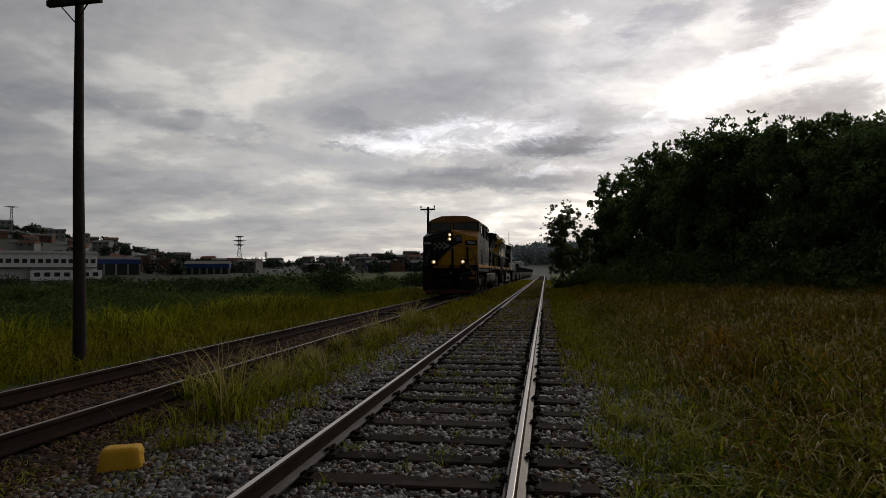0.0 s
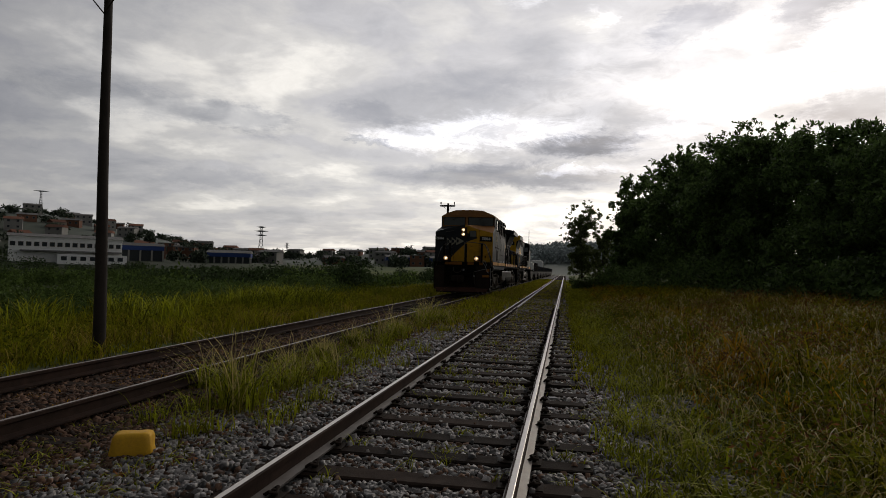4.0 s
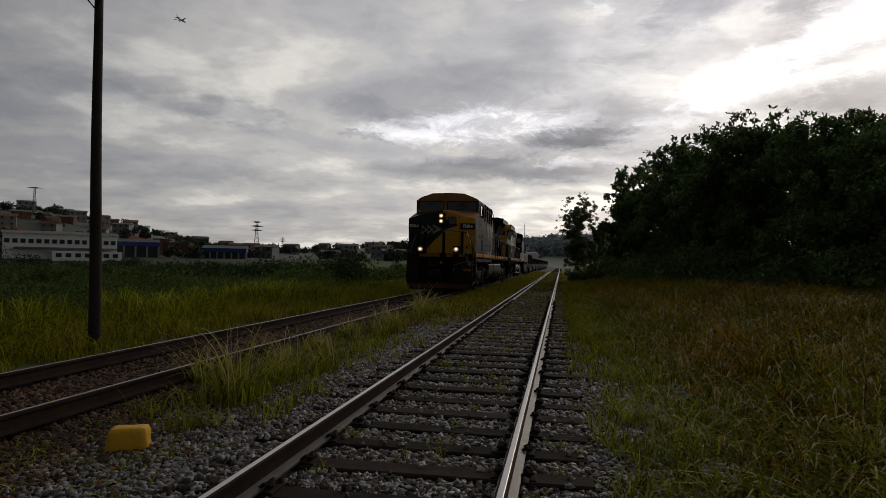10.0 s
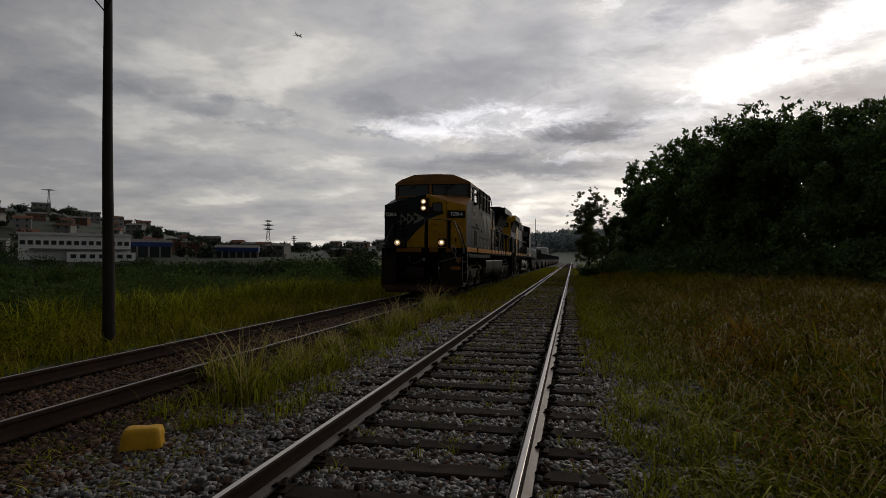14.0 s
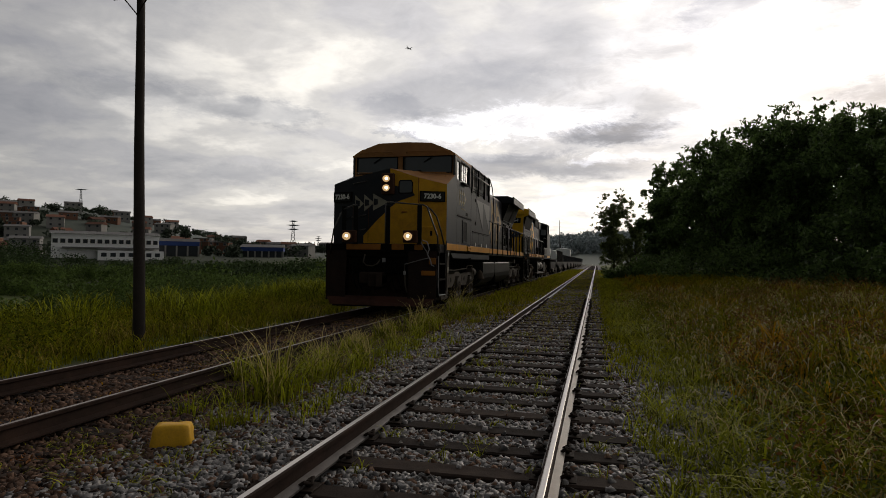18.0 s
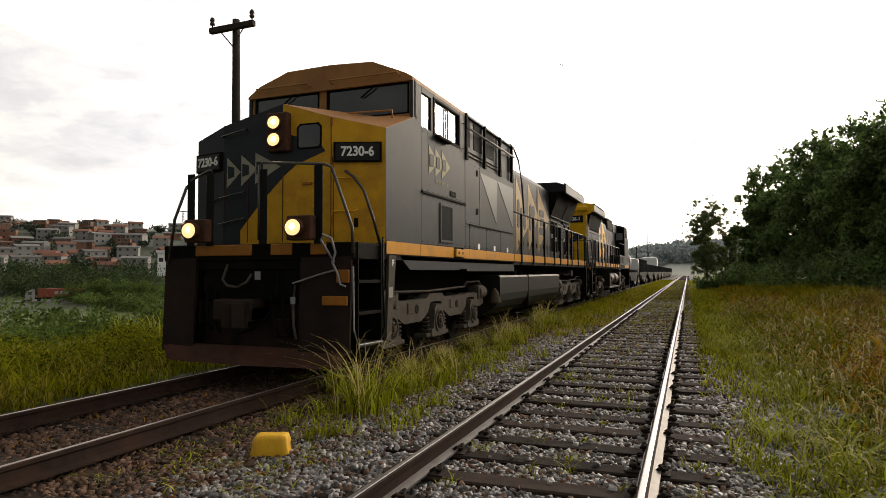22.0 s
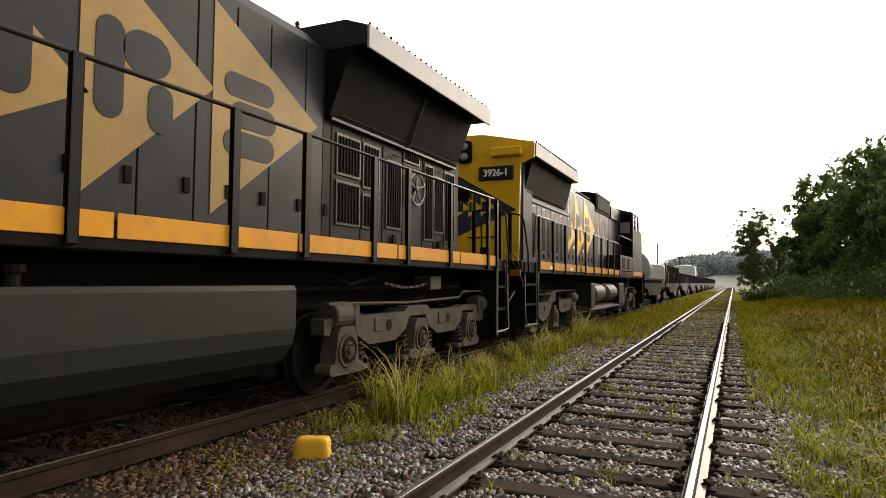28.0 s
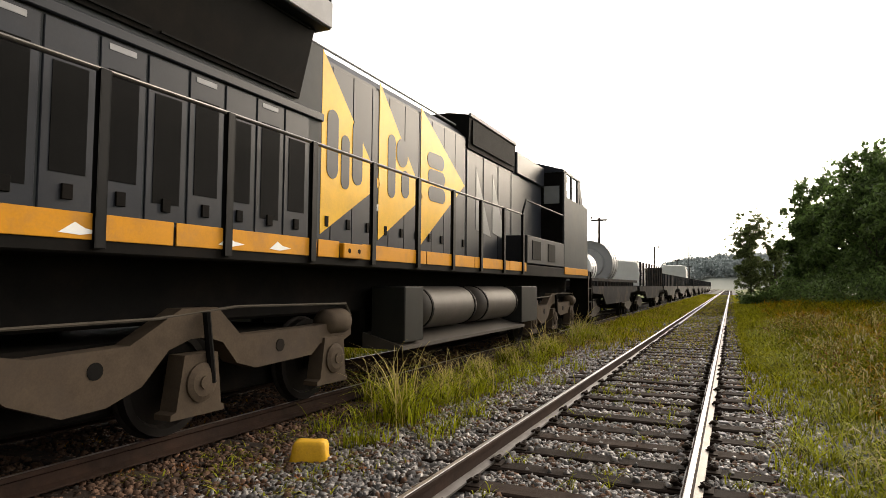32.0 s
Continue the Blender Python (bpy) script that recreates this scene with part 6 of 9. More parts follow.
def coupler(loco, y, d):
    s = Shape().box(-0.10, 0.10, min(y, y - d * 0.55), max(y, y - d * 0.55), 0.78, 1.0, 0.02)
    s.prism([(-0.16, y), (0.13, y), (0.18, y + d * 0.16), (0.05, y + d * 0.24), (0.02, y + d * 0.12), (-0.12, y + d * 0.22), (-0.2, y + d * 0.1)], 0.72, 1.06, "z")
    part("coupler", s, M_iron, loco, "heavy rusty knuckle coupler")


def hose(loco, x, y, z, dx, drop, d):
    part("air_hose", Shape().tube([(x, y, z), (x + dx * 0.1, y - d * 0.14, z - drop * 0.35), (x + dx * 0.45, y - d * 0.17, z - drop * 0.9), (x + dx * 0.8, y - d * 0.16, z - drop), (x + dx, y - d * 0.15, z - drop * 0.8)], 0.024, 8), M_black, loco, "black rubber brake hose", smooth=True)


def seam_panel(loco, y0, y1, z0, z1, x, material, name="panel", label="", depth=0.012, rivets=False):
    p = part(name, Shape().box(x - depth if x > 0 else x, x if x > 0 else x + depth, y0 + 0.008, y1 - 0.008, z0 + 0.006, z1 - 0.006, 0.006), material, loco, label)
    if rivets:
        s = Shape()
        g = 1 if x > 0 else -1
        for zz in (z0 + 0.05, z1 - 0.05):
            k = max(2, int((y1 - y0) / 0.22))
            for i in range(k):
                yy = y0 + 0.05 + (y1 - y0 - 0.1) * i / (k - 1)
                s.lathe([(0.012, x), (0.008, x + g * 0.006)], (0, yy, zz), "x", 6)
        tagged(part("rivets", s, M_black, p), kind="stuff")
    return p


def logo_arrows(loco, arrows, sx, x, ymat, dmat):
    """Three pennant-shaped yellow arrows with plain dark blocks."""
    g = 0.006
    for (y0, zb, zt, yt, zt2), bars in arrows:
        xx = sx * x
        part("arrow_emblem", tri([(y0, zb), (yt, zt2), (y0, zt)], xx if sx > 0 else xx - g, g), ymat, loco, "yellow painted arrow")
        for b0, b1, c0, c1 in bars:
            part("emblem_block", round_bar(b0, b1, c0, c1, (xx + g) if sx > 0 else xx - 2 * g, g), dmat, loco)


def widen(L, k=1.11, shift=-0.075):
    """Brings the body to its full width; the near side keeps its place."""
    m = Matrix.Translation((shift, 0, 0)) @ Matrix.Diagonal((k, 1, 1, 1))
    for ob in L.children_recursive:
        if ob.name.startswith("wheelset"):
            continue
        if ob.matrix_basis == Matrix.Identity(4):
            ob.data.transform(m)
        else:
            ob.matrix_basis = m @ ob.matrix_basis


def build_loco_one():
    L = thing("locomotive", "grey and amber diesel locomotive with lit headlamps heading the train", "locomotive", group="locomotives")
    # frame, deck, pilot
    part("underframe", Shape().box(-0.85, 0.85, 0.7, 22.0, 1.05, 1.72, 0.03), M_black, L)
    part("deck", Shape().box(-1.5, 1.5, 0.62, 22.14, 1.66, 1.90, 0.015), M_black, L)
    for x0, x1 in ((-0.92, 0.0), (0.30, 0.62), (0.90, 1.12)):
        part("front_edge", Shape().box(x0, x1, 0.585, 0.62, 1.73, 1.89, 0.008), M_orange, L, "faded orange front sill")
    # dark plate stands in for the shaded recess and the gap below
    part("pilot", Shape().box(-1.40, 0.78, 0.86, 0.90, 0.10, 1.70, 0.01), M_pilot, L, "dark plate standing in for the shaded recess")
    for x0, x1 in ((-1.46, -0.93), (0.74, 1.47)):
        part("pilot_wing", Shape().prism([(0.56, 0.30), (0.60, 0.30), (0.68, 1.70), (0.62, 1.70)], x0, x1, "x"), M_pilot, L, "rust-brown pilot sheet")
        for zz in (0.55, 0.9, 1.25, 1.58):
            part("pilot_bolt", Shape().lathe([(0.016, 0.57 + 0.04 * zz), (0.014, 0.555 + 0.04 * zz), (0.004, 0.55 + 0.04 * zz)], (x0 + 0.06 if x0 > 0 else x1 - 0.06, 0, zz), "y", 8), M_iron, L)
    part("pilot_beam", Shape().box(-0.93, 0.74, 0.66, 0.98, 1.52, 1.70, 0.015), M_black, L)
    plow = Shape()
    plow.add([(-1.46, 0.58, 0.42), (1.47, 0.58, 0.42), (1.30, 0.48, 0.18), (0, 0.40, 0.17), (-1.30, 0.48, 0.18), (-1.46, 0.66, 0.42), (1.47, 0.66, 0.42), (1.30, 0.60, 0.18), (0, 0.55, 0.17), (-1.30, 0.60, 0.18)],
             [(0, 1, 2, 3), (0, 3, 4), (5, 6, 1, 0), (6, 7, 2, 1), (5, 0, 4, 9), (2, 7, 8, 3), (4, 3, 8, 9), (6, 5, 9, 8), (6, 8, 7)])
    part("snow_plow", plow, M_plow, L, "rust-brown dusty plow blade")
    for x0, x1, z0, z1 in ((-1.30, -0.95, 0.70, 1.05), (-0.90, -0.60, 1.15, 1.45), (0.20, 0.50, 0.55, 0.80), (0.15, 0.42, 1.15, 1.50)):
        part("pilot_bracket", Shape().box(x0, x1, 0.74, 0.86, z0, z1, 0.02), M_pilot, L)
    for x, z0 in ((-0.75, 0.62), (-0.62, 0.60), (0.30, 0.58), (0.46, 0.60)):
        part("hose_cock", Shape().lathe([(0.03, 0.70), (0.045, 0.72), (0.045, 0.80), (0.03, 0.86)], (x, 0, z0 + 0.62), "y", 10), M_iron, L)
        part("air_hose", Shape().tube([(x, 0.70, z0 + 0.62), (x + 0.02, 0.60, z0 + 0.45), (x + 0.08, 0.56, z0 + 0.15), (x + 0.16, 0.56, z0)], 0.022, 7), M_black, L, smooth=True)
    part("draft_gear", Shape().box(-0.52, 0.10, 0.45, 0.98, 0.78, 1.10, 0.03), M_iron, L, "heavy rusty coupler pocket")
    part("air_hose", Shape().tube([(-0.43, 0.66, 1.60), (-0.45, 0.58, 1.38), (-0.36, 0.56, 1.29), (-0.2, 0.56, 1.27), (-0.06, 0.57, 1.34), (-0.01, 0.62, 1.46)], 0.02, 8), M_truck, L, "dusty looped air hose", smooth=True)
    part("air_hose", Shape().tube([(0.36, 0.7, 1.50), (0.40, 0.58, 1.2), (0.30, 0.52, 0.85), (0.12, 0.46, 0.68), (-0.1, 0.46, 0.62)], 0.022, 8), M_black, L, smooth=True)
    part("air_hose", Shape().tube([(0.62, 0.7, 1.30), (0.66, 0.57, 1.05), (0.68, 0.55, 0.75), (0.74, 0.52, 0.55)], 0.02, 8), M_truck, L, smooth=True)
    part("hose_clamp", Shape().lathe([(0.03, 1.04), (0.034, 1.06), (0.034, 1.12), (0.03, 1.14)], (0.655, 0.575, 0), "z", 10), M_alu, L)
    part("marker_plate", Shape().box(1.09, 1.45, 0.545, 0.575, 1.03, 1.16, 0.01), M_orange, L, "faded orange plate")
    part("marker_plate", Shape().box(1.28, 1.46, 0.57, 0.60, 1.34, 1.52, 0.01), M_orange, L)
    part("cock_tag", Shape().box(0.05, 0.14, 0.60, 0.61, 1.38, 1.50), M_alu, L, "small pale tag")
    part("coupler_rod", Shape().tube([(0.66, 0.56, 1.33), (1.04, 0.55, 1.45), (1.30, 0.55, 1.52)], 0.013, 6), M_alu, L, "pale uncoupling rod")
    part("uncoupling_lever", Shape().tube([(1.27, 0.54, 1.62), (1.09, 0.52, 1.93), (1.13, 0.50, 2.0), (1.25, 0.50, 1.95), (1.30, 0.52, 1.75), (1.25, 0.53, 1.62), (1.33, 0.53, 1.45), (1.36, 0.53, 1.32), (1.43, 0.55, 1.29)], 0.016, 7), M_alu, L, "worn pale uncoupling lever", smooth=True)
    # pale tube paints the lit rim of the step plate
    part("step_edge", Shape().tube([(1.525, 0.56, 1.57), (1.525, 0.59, 0.70), (1.525, 0.71, 0.49), (1.525, 1.44, 0.47)], 0.011, 6), M_alu, L, "pale tube painted as the lit step edge")
    lettering("F", 0.13, M_white, L, pose(1.532, 1.78, 1.62, 90, 0, 90), name="front_mark")
    part("warning_label", Shape().box(1.53, 1.534, 1.64, 1.77, 1.10, 1.26), M_palemark, L, "faded pale warning label")
    coupler(L, 0.35, -1)
    for sx in (-1, 1):
        steps(L, sx, 0.72, 1.42, (0.48, 0.92, 1.36), post=False)
        part("step_panel", Shape().box(min(sx * 0.95, sx * 1.5), max(sx * 0.95, sx * 1.5), 1.42, 1.56, 0.45, 1.86, 0.01), M_black, L)
        part("grab_post", Shape().prism([(1.57, 0.46), (1.72, 0.46), (1.90, 1.74), (1.66, 1.74)], min(sx * 1.49, sx * 1.53), max(sx * 1.49, sx * 1.53), "x"), M_truck, L, "dusty grey step post")
    # front railings
    for path, posts in ((((-1.36, 0.56, 1.6), (-1.26, 0.56, 2.3), (-1.06, 0.56, 2.78), (-0.98, 0.56, 2.88), (-0.70, 0.56, 3.0), (-0.64, 0.56, 3.0)), (-0.98, -0.66)),
                        (((0.14, 0.56, 1.95), (0.14, 0.56, 3.03), (0.20, 0.56, 3.07), (1.12, 0.56, 2.98), (1.22, 0.56, 2.93), (1.50, 0.58, 2.1), (1.50, 0.6, 1.75)), (0.20, 1.03))):
        part("front_railing", Shape().tube(path, 0.021, 8), M_railworn, L, smooth=True)
        for x in posts:
            part("railing_post", Shape().box(x - 0.06, x + 0.06, 0.55, 0.575, 1.88, 2.97, 0.006), M_handrail, L)
    for x, y in ((0.79, 0.30), (-0.83, 0.30)):
        d = part("ditch_light", Shape().box(x - 0.15, x + 0.21, y + 0.12, y + 0.32, 1.93, 2.27, 0.015), M_lampbox, L, "rust-orange ditch light box")
        part("lamp_shroud", Shape().lathe([(0.125, y + 0.12), (0.13, y + 0.03), (0.12, y + 0.02), (0.105, y + 0.05)], (x, 0, 2.10), "y", 18), M_lampbox, d)
        part("lamp_lens", Shape().lathe([(0.112, y + 0.035), (0.098, y + 0.012), (0.05, y + 0.002)], (x, 0, 2.10), "y", 18), M_lamp, d, "glowing warm lamp lens", smooth=True)
        part("bulb", Shape().lathe([(0.042, y + 0.004), (0.036, y - 0.004), (0.015, y - 0.008)], (x + 0.01, 0, 2.11), "y", 14), M_bulb, d, "burning lamp bulb", smooth=True)
    # nose
    zb = 1.92
    front = [(-1.62, 1.48), (-1.02, 1.33), (0.02, 1.31), (0.80, 1.33), (1.497, 1.60)]
    zt = [3.69, 3.87, 4.12, 3.84, 3.665]
    back = [(-1.5, 2.75), (-0.95, 2.75), (0.0, 2.75), (0.85, 2.75), (1.497, 2.75)]
    zk = [4.11, 4.17, 4.22, 4.17, 4.115]
    for i, m, nm, lab in ((0, M_darkgrey, "nose_panel", "dark grey nose side panel"), (1, M_darkgrey, "nose_panel", "dark grey nose panel"), (2, M_yellow, "nose_door", "amber nose door"), (3, M_yellow, "nose_panel", "amber nose side panel")):
        (x0, y0), (x1, y1) = front[i], front[i + 1]
        part(nm, Shape().add([(x0, y0, zb), (x1, y1, zb), (x1, y1, zt[i + 1]), (x0, y0, zt[i]), (x0 * 0.97, y0 + 0.12, zb), (x1 * 0.97, y1 + 0.12, zb), (x1 * 0.97, y1 + 0.12, zt[i + 1]), (x0 * 0.97, y0 + 0.12, zt[i])],
                             [(0, 1, 2, 3), (4, 5, 6, 7), (0, 1, 5, 4), (3, 2, 6, 7), (0, 3, 7, 4), (1, 2, 6, 5)]), m, L, lab)
        part("nose_top", Shape().add([(x0, y0, zt[i] + 0.004), (x1, y1, zt[i + 1] + 0.004), (back[i + 1][0], 2.75, zk[i + 1]), (back[i][0], 2.75, zk[i]),
                                      (x0, y0 + 0.02, zt[i] - 0.05), (x1, y1 + 0.02, zt[i + 1] - 0.05), (back[i + 1][0], 2.75, zk[i + 1] - 0.05), (back[i][0], 2.75, zk[i] - 0.05)],
                                     [(0, 1, 2, 3), (4, 5, 6, 7), (0, 1, 5, 4), (1, 2, 6, 5), (2, 3, 7, 6), (3, 0, 4, 7)]), M_roofrust if i > 1 else M_darkgrey, L, "sun-bleached nose top")
    # slanted paint split: dark over amber on the door and lower left panel
    def on_front(i, pts, m, lift=0.006, name="paint_field", label=""):
        (x0, y0), (x1, y1) = front[i], front[i + 1]
        n = Vector((y1 - y0, -(x1 - x0), 0)).normalized()
        vs = []
        for k in (lift, 0.0):
            for u, z in pts:
                p = Vector((x0 + (x1 - x0) * u, y0 + (y1 - y0) * u, z)) + n * k
                vs.append(p)
        c = len(pts)
        return part(name, Shape().add(vs, [tuple(range(c)), tuple(range(2 * c - 1, c - 1, -1))] + [(a, (a + 1) % c, c + (a + 1) % c, c + a) for a in range(c)]), m, L, label)
    on_front(1, [(0.30, 1.93), (0.995, 1.93), (0.995, 2.95), (0.66, 2.60), (0.30, 2.16)], M_yellow, label="amber lower paint field")
    on_front(2, [(0.0, 2.97), (0.30, 3.16), (0.88, 3.33), (0.80, 3.42), (0.34, 3.58), (0.0, 3.66)], M_darkgrey, label="dark slanted paint field")
    for u0, u1, zm in ((0.06, 0.30, 3.10), (0.31, 0.58, 3.12), (0.55, 0.97, 3.14)):
        on_front(1, [(u0, zm - 0.25), (u1, zm), (u0, zm + 0.25)], M_palemark, 0.010, "arrow_emblem", "pale faded painted arrow")
        on_front(1, [(u0 + 0.02, zm - 0.10), (u0 + 0.13, zm - 0.07), (u0 + 0.13, zm + 0.08), (u0 + 0.02, zm + 0.11)], M_darkgrey, 0.014, "emblem_block")
    for u0, z in ((0.02, 3.70), (-0.02, 2.70), (-0.02, 2.28)):
        (x0, y0), (x1, y1) = front[1], front[2]
        pts = [(u0, 0.0, z), (u0, -0.09, z - 0.02), (u0 + 0.36, -0.09, z + 0.05), (u0 + 0.38, 0.0, z + 0.07)]
        part("grab_iron", Shape().tube([(x0 + (x1 - x0) * u, y0 + (y1 - y0) * u + d, zz) for u, d, zz in pts], 0.015, 7), M_railworn, L, smooth=True)
    on_front(2, [(0.30, 3.42), (0.34, 3.38), (0.76, 3.38), (0.80, 3.42), (0.80, 3.72), (0.74, 3.78), (0.36, 3.78), (0.30, 3.72)], M_black, 0.012, "door_window_frame")
    on_front(2, [(0.34, 3.43), (0.37, 3.41), (0.73, 3.41), (0.77, 3.44), (0.77, 3.71), (0.72, 3.75), (0.38, 3.75), (0.34, 3.71)], M_tint, 0.016, "door_window", "small dark door window")
    for z in (3.7, 3.1, 2.2):
        on_front(2, [(0.985, z), (1.02, z), (1.02, z + 0.14), (0.985, z + 0.14)], M_orange, 0.02, "hinge")
    for i, u in ((2, 0.0), (2, 0.985), (1, 0.0), (1, 0.42), (3, 0.03)):
        on_front(i, [(u, 1.96), (u + 0.012, 1.96), (u + 0.012, 3.75 if i == 2 else 3.1), (u, 3.75 if i == 2 else 3.1)], M_lampbox, 0.008, "panel_seam")
    on_front(2, [(0.42, 2.83), (0.60, 2.83), (0.62, 2.86), (0.44, 2.87)], M_orange, 0.03, "door_latch")
    on_front(3, [(0.34, 2.05), (0.60, 2.05), (0.60, 2.42), (0.34, 2.42)], M_yellow, 0.012, "nose_hatch", "amber hatch with latch")
    on_front(3, [(0.42, 2.16), (0.50, 2.16), (0.50, 2.30), (0.42, 2.30)], M_black, 0.016, "latch_plate")
    head = part("headlight_box", Shape().box(-0.19, 0.15, 1.20, 1.38, 3.36, 3.97, 0.015), M_lampbox, L, "rust-brown twin headlight box")
    for z in (3.81, 3.54):
        part("lamp_rim", Shape().lathe([(0.12, 1.205), (0.125, 1.17), (0.105, 1.165)], (-0.05, 0, z), "y", 18), M_lampbox, head)
        part("lamp_lens", Shape().lathe([(0.112, 1.185), (0.098, 1.162), (0.05, 1.152)], (-0.05, 0, z), "y", 18), M_lamp, head, "glowing warm lamp lens", smooth=True)
        part("bulb", Shape().lathe([(0.044, 1.154), (0.038, 1.146), (0.015, 1.142)], (-0.04, 0, z), "y", 14), M_bulb, head, "burning lamp bulb", smooth=True)
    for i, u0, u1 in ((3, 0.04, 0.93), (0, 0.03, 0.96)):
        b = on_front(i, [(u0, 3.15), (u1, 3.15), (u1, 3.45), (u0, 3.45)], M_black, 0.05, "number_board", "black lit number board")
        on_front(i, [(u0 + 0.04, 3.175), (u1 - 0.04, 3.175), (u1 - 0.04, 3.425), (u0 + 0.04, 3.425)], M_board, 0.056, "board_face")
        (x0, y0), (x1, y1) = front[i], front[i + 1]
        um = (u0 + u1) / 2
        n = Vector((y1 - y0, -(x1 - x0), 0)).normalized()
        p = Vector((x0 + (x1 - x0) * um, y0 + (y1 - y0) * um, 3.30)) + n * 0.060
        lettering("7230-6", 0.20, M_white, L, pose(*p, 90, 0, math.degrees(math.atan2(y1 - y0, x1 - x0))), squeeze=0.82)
    for z in (2.4, 2.9):
        part("grab_iron", Shape().tube([(0.86, 1.36, z), (0.86, 1.28, z), (1.12, 1.38, z), (1.14, 1.46, z + 0.03)], 0.014, 7), M_yellow, L)
        part("grab_iron", Shape().tube([(-1.1, 1.38, z + 0.3), (-1.1, 1.30, z + 0.3), (-1.35, 1.42, z + 0.2), (-1.35, 1.5, z + 0.2)], 0.014, 7), M_darkgrey, L)
    part("nose_handrail", Shape().tube([(1.0, 1.42, 3.02), (1.02, 1.32, 3.0), (1.16, 1.30, 2.9), (1.30, 1.32, 2.7), (1.40, 1.40, 2.3), (1.47, 1.48, 1.9)], 0.022, 8), M_railworn, L, smooth=True)
    # cab
    for sx in (-1, 1):
        X = sx * 1.5
        for k in range(9):
            part("caption_bar", Shape().box(min(X, X + sx * 0.004), max(X, X + sx * 0.004), 3.62 + 0.075 * k, 3.665 + 0.075 * k, 3.10, 3.145), M_emblem, L) if k != 7 else None
        part("nose_side", Shape().prism([(1.6, 1.96), (2.96, 1.96), (2.96, 4.08), (2.75, 4.11), (1.6, 3.66)], min(X, X - sx * 0.03), max(X, X - sx * 0.03), "x"), M_grey, L, "plain grey nose side")
        seam_panel(L, 2.96, 5.25, 2.86, 3.96, X, M_grey, "cab_side", "grey cab side", rivets=True)
        door = seam_panel(L, 2.96, 5.25, 1.96, 2.86, X, M_grey, "lower_panel", "grey equipment panel", rivets=True)
        g = 0.012 * sx
        part("vent", Shape().box(min(X, X + g), max(X, X + g), 3.87, 4.44, 2.08, 2.71, 0.004), M_louvre, L, "dark square vent grille")
        fr = Shape()
        for b in ((3.82, 4.50, 2.71, 2.76), (3.82, 4.50, 2.03, 2.08), (3.82, 3.87, 2.08, 2.71), (4.44, 4.50, 2.08, 2.71)):
            fr.box(min(X, X + g * 1.6), max(X, X + g * 1.6), *b, 0.004)
        part("vent_frame", fr, M_grey, L)
        part("data_plate", Shape().box(min(X, X + g), max(X, X + g), 4.36, 4.68, 2.94, 3.04, 0.003), M_black, L)
        part("drip_strip", Shape().box(min(X, X + 2 * g), max(X, X + 2 * g), 2.96, 5.25, 2.84, 2.885, 0.006), M_black, L)
        for k, (b0, b1) in enumerate(((3.29, 3.74), (3.60, 4.05), (3.91, 4.36))):
            part("arrow_emblem", tri([(b0, 3.20), (b1, 3.48), (b0, 3.73)], X + 0.0015 * k if sx > 0 else X - 0.009, 0.005), M_emblem, L, "faded painted arrow")
            part("emblem_block", round_bar(b0 + 0.04, b0 + 0.22, 3.36, 3.58, X + (0.009 if sx > 0 else -0.014), 0.005, 0.03), M_grey, L)
        # upper cab: pillars and glass
        for b in ((2.62, 2.98, 4.08, 4.70), (2.98, 3.5, 3.93, 4.0), (3.42, 3.53, 4.0, 4.70), (4.91, 5.27, 3.93, 4.70), (2.98, 3.42, 4.58, 4.70), (3.53, 4.91, 4.62, 4.70)):
            part("window_pillar", Shape().box(min(X, X - sx * 0.05), max(X, X - sx * 0.05), *b, 0.006), M_grey, L)
        part("quarter_window", round_bar(2.99, 3.42, 3.99, 4.58, X - sx * 0.03 - 0.003, 0.006, 0.08), M_glass, L, "quarter window glass")
        for a0, a1 in ((3.57, 4.20), (4.24, 4.87)):
            part("side_window", Shape().box(X - sx * 0.03 - 0.003, X - sx * 0.03 + 0.003, a0, a1, 4.0, 4.6), M_glass, L, "cab side window glass")
        wf = Shape()
        for b in ((3.52, 4.93, 4.60, 4.64), (3.52, 4.93, 3.95, 4.0), (3.52, 3.57, 4.0, 4.6), (4.87, 4.93, 4.0, 4.6), (4.20, 4.24, 4.0, 4.6)):
            wf.box(min(X, X + g), max(X, X + g), *b, 0.004)
        part("window_frame", wf, M_black, L)
        part("armrest", Shape().box(min(X, X + sx * 0.10), max(X, X + sx * 0.10), 3.56, 4.22, 3.90, 3.96, 0.015), M_black, L)
        part("mirror_bracket", Shape().tube([(X, 5.1, 4.5), (X + sx * 0.06, 5.12, 4.5), (X + sx * 0.06, 5.12, 4.0), (X, 5.1, 3.98)], 0.012, 6), M_black, L)
    part("cab_floor", Shape().box(-1.44, 1.44, 2.7, 5.2, 1.9, 3.6, 0.02), M_interior, L)
    part("cab_back", Shape().box(-1.45, 1.45, 5.20, 5.26, 3.6, 4.66, 0.01), M_grey, L)
    part("cab_roof", Shape().prism([(-1.50, 4.69), (1.50, 4.69), (1.50, 4.75), (1.36, 4.84), (0.82, 5.09), (0.10, 5.13), (-0.72, 5.11), (-1.27, 4.90), (-1.50, 4.73)], 2.60, 5.28, "y"), M_roofrust, L, "sun-bleached orange cab roof")
    wsf = Shape()
    for b in ((-1.5, 1.5, 4.08, 4.16), (-1.5, 1.5, 4.68, 4.72), (-1.5, -1.40, 4.14, 4.7), (1.42, 1.5, 4.14, 4.7), (-0.16, -0.02, 4.14, 4.7)):
        wsf.box(b[0], b[1], 2.66, 2.74, b[2], b[3], 0.01)
    part("windscreen_frame", wsf, M_roofrust, L)
